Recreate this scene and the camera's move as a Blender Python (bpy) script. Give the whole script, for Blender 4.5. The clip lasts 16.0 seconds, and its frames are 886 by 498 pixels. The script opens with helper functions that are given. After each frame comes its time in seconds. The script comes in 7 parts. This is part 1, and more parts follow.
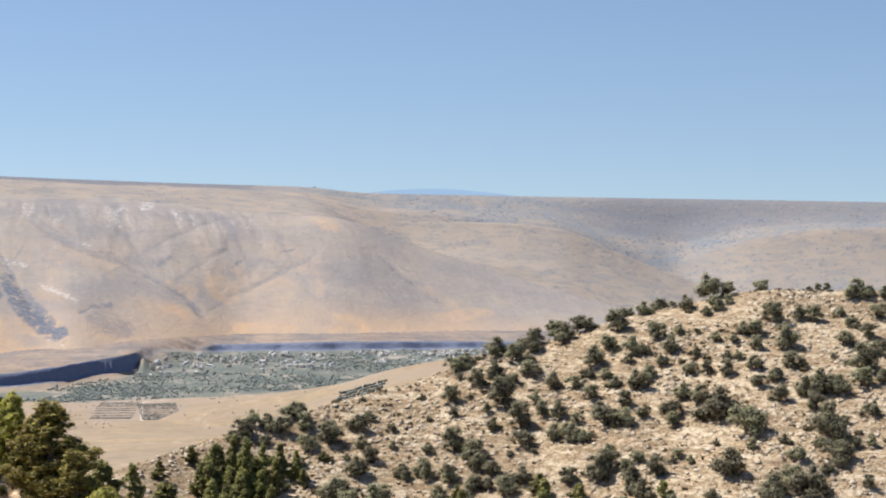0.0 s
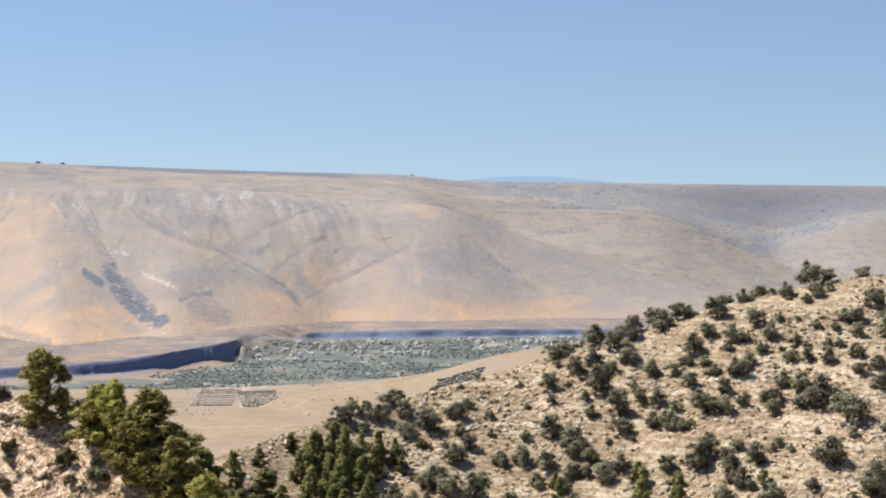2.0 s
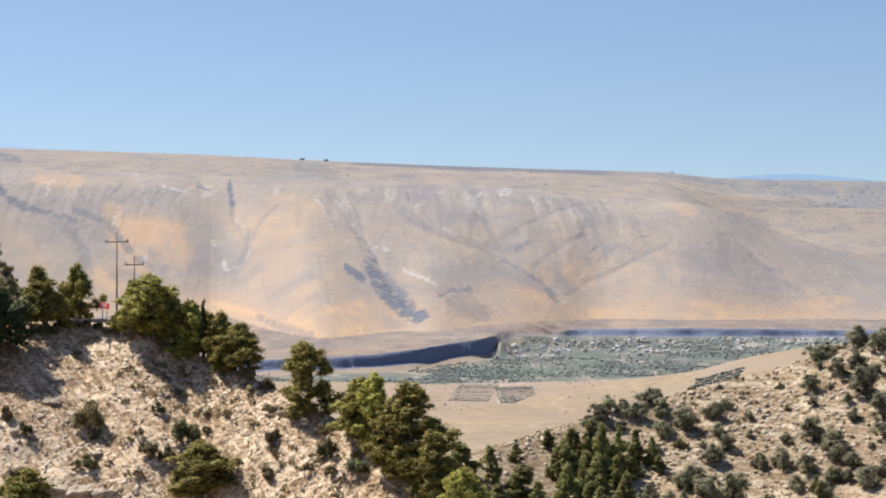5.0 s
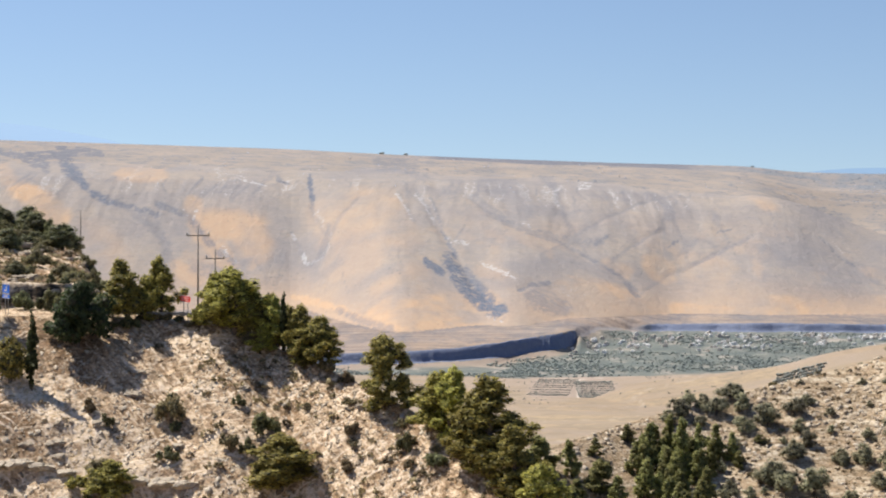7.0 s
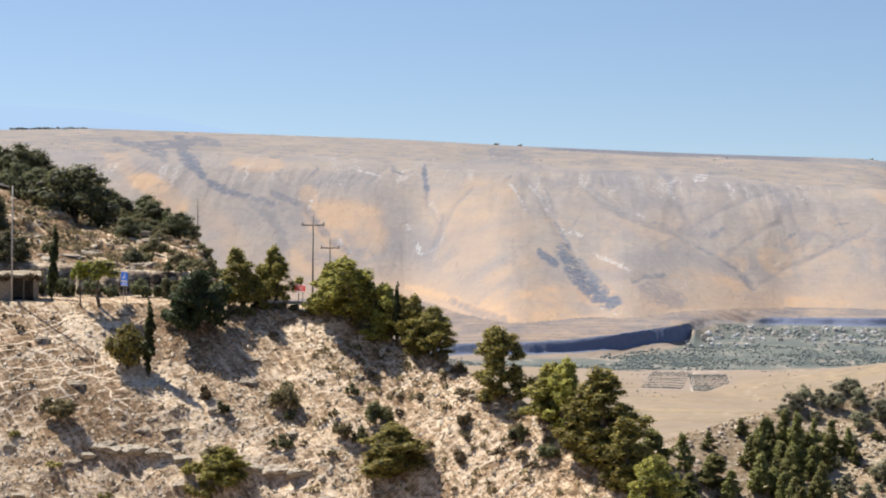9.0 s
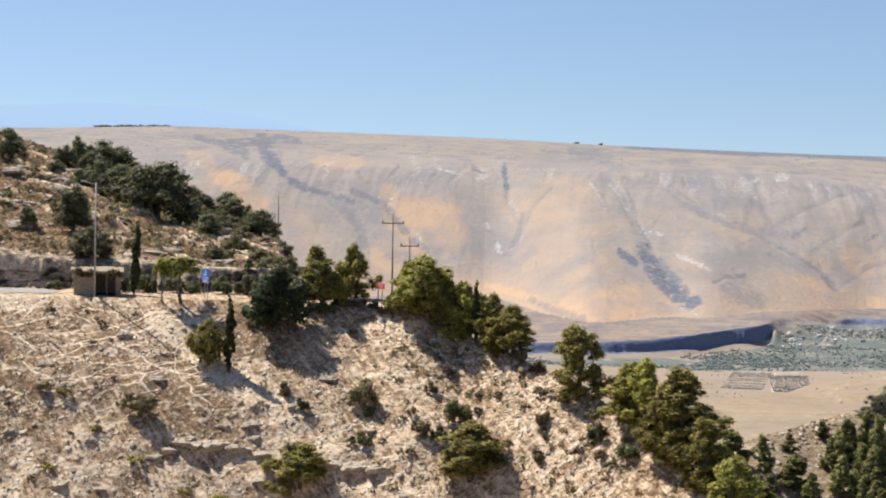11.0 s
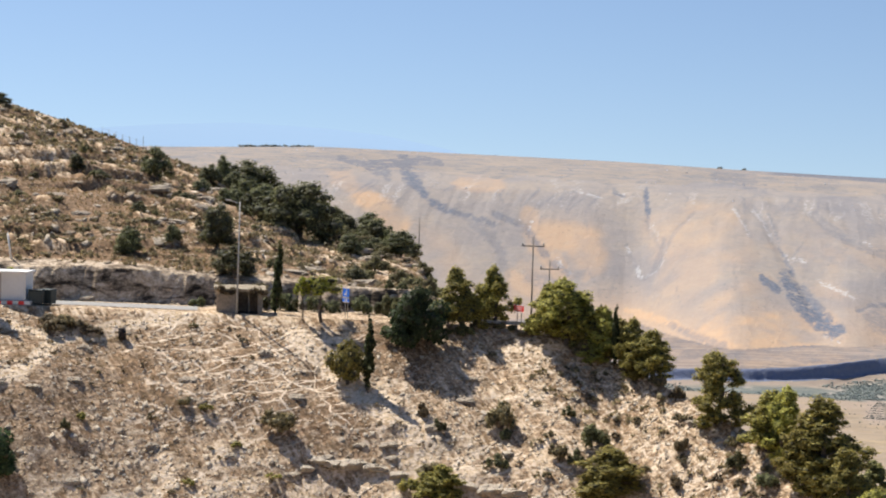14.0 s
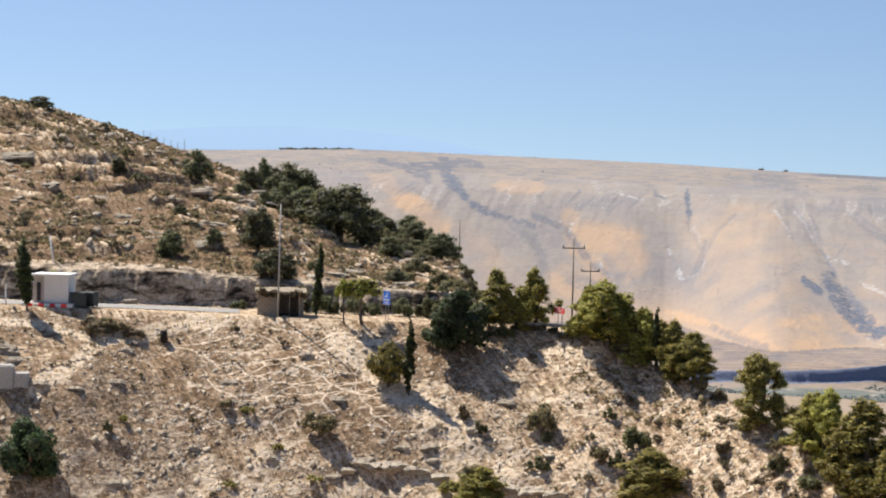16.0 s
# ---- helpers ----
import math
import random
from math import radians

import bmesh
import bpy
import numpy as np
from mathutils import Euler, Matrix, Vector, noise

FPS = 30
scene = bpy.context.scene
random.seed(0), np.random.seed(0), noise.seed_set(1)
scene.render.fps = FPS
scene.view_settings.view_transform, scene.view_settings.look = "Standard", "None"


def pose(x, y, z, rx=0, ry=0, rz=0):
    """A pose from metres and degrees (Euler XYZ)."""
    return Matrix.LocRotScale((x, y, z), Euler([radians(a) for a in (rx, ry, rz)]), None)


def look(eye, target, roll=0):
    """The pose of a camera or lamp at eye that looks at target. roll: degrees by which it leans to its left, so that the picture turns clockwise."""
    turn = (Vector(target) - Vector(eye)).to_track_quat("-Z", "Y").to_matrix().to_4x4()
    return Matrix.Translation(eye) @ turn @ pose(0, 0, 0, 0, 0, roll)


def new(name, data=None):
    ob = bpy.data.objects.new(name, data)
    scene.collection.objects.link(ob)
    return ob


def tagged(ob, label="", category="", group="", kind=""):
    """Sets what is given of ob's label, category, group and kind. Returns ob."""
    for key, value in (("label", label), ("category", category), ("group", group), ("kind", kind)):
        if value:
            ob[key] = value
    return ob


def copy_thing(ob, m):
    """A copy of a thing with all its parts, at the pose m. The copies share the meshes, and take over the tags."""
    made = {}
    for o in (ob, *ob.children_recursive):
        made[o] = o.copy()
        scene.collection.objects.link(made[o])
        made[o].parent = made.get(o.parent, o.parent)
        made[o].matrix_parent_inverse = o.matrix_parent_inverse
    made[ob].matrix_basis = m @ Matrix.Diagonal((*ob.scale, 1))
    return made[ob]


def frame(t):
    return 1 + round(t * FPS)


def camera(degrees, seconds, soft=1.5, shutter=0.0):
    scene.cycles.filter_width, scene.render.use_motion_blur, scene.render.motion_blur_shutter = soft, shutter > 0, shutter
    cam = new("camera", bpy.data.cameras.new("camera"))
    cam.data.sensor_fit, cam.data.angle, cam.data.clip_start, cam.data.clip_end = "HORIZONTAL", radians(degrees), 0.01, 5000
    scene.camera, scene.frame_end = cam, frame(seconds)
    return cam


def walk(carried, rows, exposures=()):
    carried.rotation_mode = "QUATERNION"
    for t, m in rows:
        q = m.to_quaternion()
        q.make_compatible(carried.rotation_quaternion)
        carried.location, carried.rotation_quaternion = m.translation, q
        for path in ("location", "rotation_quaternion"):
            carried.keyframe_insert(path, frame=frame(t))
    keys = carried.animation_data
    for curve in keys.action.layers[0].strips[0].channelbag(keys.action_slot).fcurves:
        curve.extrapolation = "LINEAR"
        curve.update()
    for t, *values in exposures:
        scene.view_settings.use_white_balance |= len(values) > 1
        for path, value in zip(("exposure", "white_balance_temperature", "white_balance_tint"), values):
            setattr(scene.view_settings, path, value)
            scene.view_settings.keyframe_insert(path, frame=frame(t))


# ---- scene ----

# The camera stands on a hillside, 300 m above the datum of the valley, and only turns.
EYE = 300.0
cam = camera(27.03, 16.0, soft=2.0)
ROWS = [
    (0.0, 88.0, -0.5, -12.533), (0.5, 87.913, -0.439, -11.838), (1.0, 87.94, -0.451, -11.177), (1.5, 87.795, -0.214, -10.444),
    (2.0, 87.593, -0.205, -9.508), (2.5, 87.264, -0.091, -8.291), (3.0, 87.134, -0.325, -7.095), (3.5, 87.301, -0.341, -5.706),
    (4.0, 87.213, -0.393, -4.382), (4.5, 87.363, -0.475, -2.746), (4.7, 87.479, -0.42, -2.155), (6.8, 87.302, -0.333, 0.576),
    (7.0, 87.271, -0.315, 0.983), (7.5, 87.103, -0.39, 2.017), (8.0, 87.124, -0.518, 3.117), (8.5, 87.094, -0.407, 3.963),
    (9.0, 86.959, -0.572, 4.537), (9.2, 87.0, -0.579, 4.776), (11.3, 86.88, -0.76, 7.46), (11.5, 86.895, -0.747, 7.765),
    (12.0, 86.898, -0.825, 8.449), (12.5, 86.951, -0.927, 9.031), (13.0, 87.275, -1.208, 9.71), (13.5, 87.478, -1.274, 10.713),
    (14.0, 87.5, -1.446, 11.412), (14.5, 87.579, -1.304, 12.139), (15.0, 87.567, -1.26, 12.742), (15.5, 87.546, -1.336, 12.801),
    (16.0, 87.541, -1.273, 12.665),
]
walk(cam, [(t, pose(0, 0, EYE, rx, ry, rz)) for t, rx, ry, rz in ROWS])

# ---- light ----
SUN_AZ, SUN_EL = -61.0, 56.0      # degrees to the right of straight ahead (+y), and above the horizon
world = bpy.data.worlds.new("sky")
scene.world = world
world.use_nodes = True
wn = world.node_tree
sky = wn.nodes.new("ShaderNodeTexSky")
sky.sky_type = "NISHITA"
sky.sun_disc = False
sky.sun_elevation, sky.sun_rotation = radians(SUN_EL), radians(SUN_AZ)
sky.altitude, sky.air_density, sky.dust_density, sky.ozone_density = 300, 1.0, 0.15, 2.0
wn.nodes["Background"].inputs["Strength"].default_value = 0.083
# the haze band lies below the camera's hill: the sky is read a little higher up than it is seen
where, lift = wn.nodes.new("ShaderNodeTexCoord"), wn.nodes.new("ShaderNodeVectorMath")
lift.operation = "ADD"
lift.inputs[1].default_value = (0, 0, 0.1)
unit = wn.nodes.new("ShaderNodeVectorMath")
unit.operation = "NORMALIZE"
wn.links.new(where.outputs["Generated"], lift.inputs[0])
wn.links.new(lift.outputs[0], unit.inputs[0])
wn.links.new(unit.outputs[0], sky.inputs["Vector"])
tint = wn.nodes.new("ShaderNodeMix")
tint.data_type, tint.blend_type = "RGBA", "MULTIPLY"
tint.inputs[0].default_value = 1.0
tint.inputs[7].default_value = (0.955, 0.945, 0.995, 1.0)
wn.links.new(sky.outputs["Color"], tint.inputs[6])
wn.links.new(tint.outputs[2], wn.nodes["Background"].inputs["Color"])
sun = new("sun", bpy.data.lights.new("sun", "SUN"))
sun.data.energy, sun.data.angle, sun.data.color = 5.0, radians(0.53), (1.0, 0.94, 0.85)
_s = Vector((math.sin(radians(SUN_AZ)) * math.cos(radians(SUN_EL)), math.cos(radians(SUN_AZ)) * math.cos(radians(SUN_EL)), math.sin(radians(SUN_EL))))
sun.matrix_world = look(_s * 50 + Vector((0, 0, EYE)), (0, 0, EYE))
scene.view_settings.exposure = 0.52


# ---- noise in numpy ----
def lattice(ix, iy, seed):
    h = (ix.astype(np.int64) * 374761393 + iy.astype(np.int64) * 668265263 + seed * 974711) & 0x7FFFFFFF
    h = ((h ^ (h >> 13)) * 1274126177) & 0x7FFFFFFF
    return ((h ^ (h >> 16)) & 0xFFFF) / 65535.0


def vnoise(x, y, seed=0):
    """Smooth value noise, 0 to 1."""
    ix, iy = np.floor(x), np.floor(y)
    fx, fy = x - ix, y - iy
    fx, fy = fx * fx * (3 - 2 * fx), fy * fy * (3 - 2 * fy)
    a, b = lattice(ix, iy, seed), lattice(ix + 1, iy, seed)
    c, d = lattice(ix, iy + 1, seed), lattice(ix + 1, iy + 1, seed)
    return (a * (1 - fx) + b * fx) * (1 - fy) + (c * (1 - fx) + d * fx) * fy


def fbm(x, y, seed=0, octaves=4, gain=0.5):
    """Summed noise, about -1 to 1."""
    out, amp, tot = np.zeros(np.broadcast(x, y).shape), 1.0, 0.0
    for o in range(octaves):
        out += amp * (2 * vnoise(x * 2 ** o + 17.3 * o, y * 2 ** o - 9.1 * o, seed + o) - 1)
        tot += amp
        amp *= gain
    return out / tot


def step(lo, hi, v):
    s = np.clip((v - lo) / (hi - lo), 0, 1)
    return s * s * (3 - 2 * s)


def ip(a, *pairs):
    return np.interp(a, [p[0] for p in pairs], [p[1] for p in pairs])


def smooth_ip(a, *pairs):
    """Interpolation with rounded corners."""
    return sum(ip(a + d, *pairs) * w for d, w in ((-0.5, 0.15), (-0.25, 0.2), (0, 0.3), (0.25, 0.2), (0.5, 0.15)))


def tand(e):
    return np.tan(np.radians(e))


# ---- the lie of the land: bearing a (degrees right of +y), distance r, height from the eye ----
def sky_el(a):
    return smooth_ip(a, (-40, 0.3), (-26, 0.4), (-19.7, 0.46), (-15.2, 0.58), (-10.3, 0.46), (-5.95, 0.35), (-2.46, 0.19), (1.05, 0.07),
                     (4.54, -0.03), (8.3, -0.1), (9.8, -0.27), (11.1, -0.3), (12.6, -0.31), (14.2, -0.33), (16.3, -0.35), (26, -0.41), (40, -0.5))


def edge_r(a):
    """Where the basalt terrace breaks off to the valley floor."""
    return smooth_ip(a, (-40, 2500), (-8, 2530), (-4.2, 2545), (-0.7, 2602), (1.0, 2654), (2.9, 2772), (3.6, 2960), (6, 3131), (8.6, 3101), (11.1, 3161), (14, 3215), (40, 3300))


def cliff_r(a, r):
    """The same edge with its bays and buttresses."""
    x = r * np.sin(np.radians(a))
    return edge_r(a) + 22 * fbm(x / 70, r * 0, 11, 2) + 2 * fbm(x / 18, r * 0, 12, 2)


def edge_z(a):
    return smooth_ip(a, (-40, -268), (-4, -268), (-0.7, -266), (2.8, -257), (4.5, -272), (6, -275), (8.6, -269), (11, -270), (14, -274), (40, -275))


def foot_z(a):
    return smooth_ip(a, (-40, -261), (-4, -261), (-0.7, -259), (2.8, -256), (4.5, -259), (6, -264), (8.6, -263), (11, -264), (14, -267), (40, -268))


def foot_r(a):
    el = smooth_ip(a, (-40, -4.6), (-8, -4.6), (-5.2, -4.6), (-4.2, -5.0), (-2.4, -5.35), (0.4, -5.07), (1.1, -5.15), (2.84, -4.87), (6.3, -4.66), (9.3, -4.66), (12.8, -4.54), (16.4, -4.5), (18, -4.46), (40, -4.4))
    return foot_z(a) / tand(el)


def crest(a):
    """The rows of summits behind each other: distance and elevation angle of each."""
    r1 = ip(a, (-40, 3800), (8, 3800), (12, 3760), (18, 3640), (40, 3640))
    e1 = smooth_ip(a, (-40, -0.6), (-26, -0.5), (-15, -0.35), (-5, -0.5), (0, -0.65), (4.4, -0.82), (8.26, -0.96), (9.7, -1.13), (11.95, -1.95), (14.6, -2.8), (17.93, -3.72), (20, -4.05), (40, -4.3))
    e2 = smooth_ip(a, (-40, -0.1), (-26, 0), (-15, 0.1), (-5, -0.05), (0, -0.25), (4.4, -0.4), (8.3, -0.65), (11.1, -1.15), (14.6, -1.15), (16.3, -1.31), (18.1, -2.06), (20.35, -2.94), (24, -3.6), (40, -4))
    e3 = smooth_ip(a, (-40, 0.1), (-26, 0.2), (-15, 0.4), (-5, 0.2), (0, -0.08), (4.5, -0.18), (8.3, -0.4), (10.5, -0.8), (16, -1.2), (18, -1.9), (19.8, -2.43), (22.05, -1.53), (24.1, -1.19), (26.1, -1.16), (40, -1.1))
    return (r1, e1), (4120.0 + 0 * a, e2), (4420.0 + 0 * a, e3), (4760.0 + 0 * a, sky_el(a))


# courses of gullies down the far mountain: bearing, share of the height; then depth and half width in degrees of bearing
GULLIES_WEST = (
    (((-13.24, 1.57), (-12.53, 1.27), (-11.81, 0.85), (-11.19, 0.76), (-9.86, 0.64), (-9.53, 0.49), (-9.3, 0.29)), 8, 0.5),
    (((-9.73, 0.74), (-8.81, 0.65), (-8.0, 0.41), (-7.46, 0.32)), 7, 0.4),
    (((-5.11, 1.07), (-5.03, 0.82), (-5.03, 0.7), (-4.61, 0.54), (-4.78, 0.39), (-5.12, 0.31)), 11, 0.45),
    (((-5.66, 0.53), (-5.19, 0.32)), 5, 0.3),
    (((-3.58, 0.82), (-4.18, 0.66), (-4.52, 0.5), (-4.78, 0.38)), 8, 0.4),
    (((-2.38, 0.88), (-1.87, 0.66)), 4, 0.3),
)
GULLIES_EAST = (
    (((-1.86, 0.93), (-1.17, 0.65), (-0.57, 0.44), (0.22, 0.21), (0.78, 0.09)), 11, 0.4),
    (((-0.65, 0.97), (0.39, 0.74), (1.61, 0.62), (2.49, 0.55), (3.54, 0.43), (4.6, 0.29), (5.13, 0.16)), 13, 0.5),
    (((2.48, 0.93), (2.84, 0.71), (3.19, 0.57), (3.54, 0.43)), 8, 0.4),
    (((6.26, 1.13), (5.03, 0.86), (4.15, 0.72), (3.19, 0.6)), 6, 0.3),
    (((5.82, 0.64), (4.86, 0.49), (4.25, 0.38)), 6, 0.3),
    (((8.55, 0.62), (7.59, 0.49), (6.85, 0.39), (6.01, 0.29), (5.13, 0.16)), 6, 0.35),
    (((10.59, 0.72), (11.58, 0.51)), 5, 0.15),
    (((1.44, 0.22), (1.79, 0.24), (2.49, 0.18), (2.76, 0.07)), 6, 0.25),
)
GULLIES = GULLIES_WEST + GULLIES_EAST


# spurs that stand out between the courses
SPURS = (
    (((-3.84, 0.92), (-3.24, 0.72), (-2.56, 0.39), (-1.87, 0.08)), 9, 1.6),
    (((-6.8, 0.92), (-6.64, 0.57), (-6.31, 0.26)), 10, 1.2),
    (((-0.31, 0.98), (0.74, 0.64), (2.49, 0.35), (3.9, 0.11)), 5, 1.0),
    (((8.62, 1.06), (8.81, 0.6), (9.53, 0.06)), 10, 2.0),
    (((3.36, 1.07), (4.07, 0.64), (4.25, 0.43)), 7, 0.7),
    (((6.34, 0.97), (5.65, 0.7), (5.3, 0.43)), 7, 0.8),
    (((-14.64, 1.27), (-13.55, 0.59)), 8, 1.0),
)


def stroke(a, s, pts, width):
    """How near a point (bearing, share of height) lies to a course, 1 on it and 0 beyond its half width (in degrees of bearing)."""
    best = np.full(a.shape, 9.0)
    for (a0, s0), (a1, s1) in zip(pts, pts[1:]):
        ax, sx = (a1 - a0), (s1 - s0) * 5
        t = np.clip(((a - a0) * ax + (s - s0) * 5 * sx) / (ax * ax + sx * sx), 0, 1)
        best = np.minimum(best, np.hypot(a - a0 - t * ax, (s - s0) * 5 - t * sx))
    return np.clip(1 - best / width, 0, 1)


def level(s):
    """Shares above the rim, where the ground is nearly level, drawn together."""
    return np.minimum(s, 1) + 0.13 * np.maximum(s - 1, 0)


def course(a, s, pts, width):
    """The same on the far mountain."""
    return stroke(a, level(s), tuple((p, level(q)) for p, q in pts), width)


def share(a, r):
    r0 = foot_r(a)
    return (r - r0) / np.maximum(crest(a)[0][0] - r0, 230)


def far_height(a, r):
    x = r * np.sin(np.radians(a))
    z = np.interp(r, (0, 30, 80, 110, 250, 600, 1200, 1800, 2200, 2500, 9000), (-1.75, -10, -34, -44, -76, -135, -207, -243, -270, -285, -285))
    z = z + step(300, 700, r) * step(2600, 2200, r) * 9 * fbm(x / 260, r / 260, 3)
    # the dry golden spur on the near side of the river
    ridge = 2050 * tand(smooth_ip(a, (-40, -9), (3.5, -7.4), (4.8, -6.85), (8, -6.4), (9.4, -6.2), (10.8, -5.77), (12.2, -5.49), (14, -5.22), (18, -4.7), (40, -4.6)))
    spur = ridge - np.where(r < 2050, (2050 - r) * 0.075, (r - 2050) * 0.3)
    z = np.maximum(z, spur)
    # valley floor, cliff, terrace
    er, ez = cliff_r(a, r), edge_z(a)
    rough = fbm(x / 60, r / 60, 5)
    z = np.where(r > 2400, -285 + 4 * rough * step(2450, 2550, r), z)
    cliff = 0.22 * step(-38, -4, r - er) + 0.78 * step(-5, 5, r - er)
    mound = ip(a, (3.15, 0), (3.3, 1), (5.0, 1), (5.6, 0))
    cliff = cliff * (1 - mound) + mound * step(-150, 60, r - er + 60 * rough)
    fr, fz = foot_r(a), foot_z(a)
    terrace = ez + 2 * rough + (fz - ez) * np.clip((r - er) / np.maximum(fr - er, 30), 0, 1)
    z = z + (terrace - z) * cliff
    # the mountain
    tops = crest(a)
    zs = [t[0] * tand(t[1]) for t in tops]
    ks, kz = [fr], [fz]
    s = np.clip((r - fr) / (tops[0][0] - fr), 0, 1)
    dip = step(8.5, 11.5, a) * 38
    m = 0
    for off, share_ in ((-170, 0.12), (-85, 0.2), (0, 0.36), (85, 0.2), (170, 0.12)):
        rr = r + off * step(9.5, 7.5, a) * np.clip((r - fr) / 320, 0, 1)
        s = np.clip((rr - fr) / (tops[0][0] - fr), 0, 1)
        mm = fz + (zs[0] - fz) * (s * 0.9 + 0.1 * s * s * (3 - 2 * s))
        for k in range(3):
            (ra, _), (rb, _) = tops[k], tops[k + 1]
            u = np.clip((rr - ra) / (rb - ra), 0, 1)
            seg = zs[k] + (zs[k + 1] - zs[k]) * u - dip * (1.0, 1.0, 0.35)[k] * np.sin(np.pi * u) ** 0.8
            mm = np.where(rr > ra, seg, mm)
        m = m + share_ * mm
    sh = (r - fr) / np.maximum(tops[0][0] - fr, 230)
    env = np.clip(sh * 4, 0, 1) * np.clip((1.04 - sh) * 4, 0, 1)
    warp = 60 * fbm(x / 400, r / 400, 21)
    rib = 1 - np.abs(fbm((x + warp) / 190, (r + 2 * x) / 900, 8, 4, 0.55))
    rib2 = fbm((x + warp) / 55, (r + x) / 260, 9, 4, 0.55)
    m = m + env * (2.2 * (rib - 0.8) + 1.0 * rib2 + 4 * fbm(x / 700, r / 500, 31) + 0.5 * fbm(x / 16, r / 50, 32, 3))
    aw, sw = a + 0.2 * fbm(x / 60, r / 80, 22, 4, 0.6), sh + 0.03 * fbm(x / 50, r / 90, 23, 4, 0.6)
    cut = np.zeros(a.shape)
    for pts, depth, width in GULLIES:
        cut = np.maximum(cut, depth * (0.42 * course(aw, sw, pts, width * 4.0) + 0.16 * course(aw, sw, pts, width * 0.5)))
    m = m - np.clip(env, 0, 1) * cut
    for pts, rise, width in SPURS:
        m = m + 0.55 * np.clip(env, 0, 1) * rise * course(aw, sw, pts, width * 1.2)
    flute = 1 - np.abs(fbm((x + 0.5 * warp) / 42, (r + x) / 500, 44, 3, 0.6)) * 2
    m = m + 2.2 * flute * step(0.5, 0.78, sh + 0.1 * rib2) * step(1.08, 0.95, sh) * step(9, 7, a)
    high = np.clip((sh - 1) * 3, 0, 1) * step(4760, 4500, r)
    m = m + high * 6 * fbm(x / 160, r / 160, 41)
    z = np.where(r > fr, np.maximum(m, fz - 1), z)
    z = np.where(r > 4640, zs[3] + (z - zs[3]) * step(4760, 4640, r), z)
    return np.where(r > 4760, zs[3] - (r - 4760) * 0.02, z)


ROAD_R = 150.0


def lip_el(a):
    """Outer edge of the road, then the shoulder of the near spur as it runs down to the ravine."""
    return smooth_ip(a, (-40, -4.3), (-26.1, -4.51), (-18.4, -4.76), (-14.9, -4.86), (-11, -4.92), (-8.6, -4.98), (-7.7, -5.1), (-5.95, -5.86), (-3.84, -6.75), (-1.72, -7.8), (0.06, -9.18), (1.48, -10.5), (3, -12.5), (6, -17), (40, -40))


def lip_r(a):
    return smooth_ip(a, (-40, ROAD_R), (-9.5, ROAD_R), (-6, 146), (-2, 134), (1.5, 121), (5, 112), (40, 105))


def beds(x, r):
    """Broken limestone beds that crop out along the hill above the road."""
    q = r + 0.30 * x
    return step(0.235, 0.34, fbm(x / 8, q / 2.0, 92, 5, 0.55) + 0.25 * fbm(x / 26, r / 26, 84, 2)) 


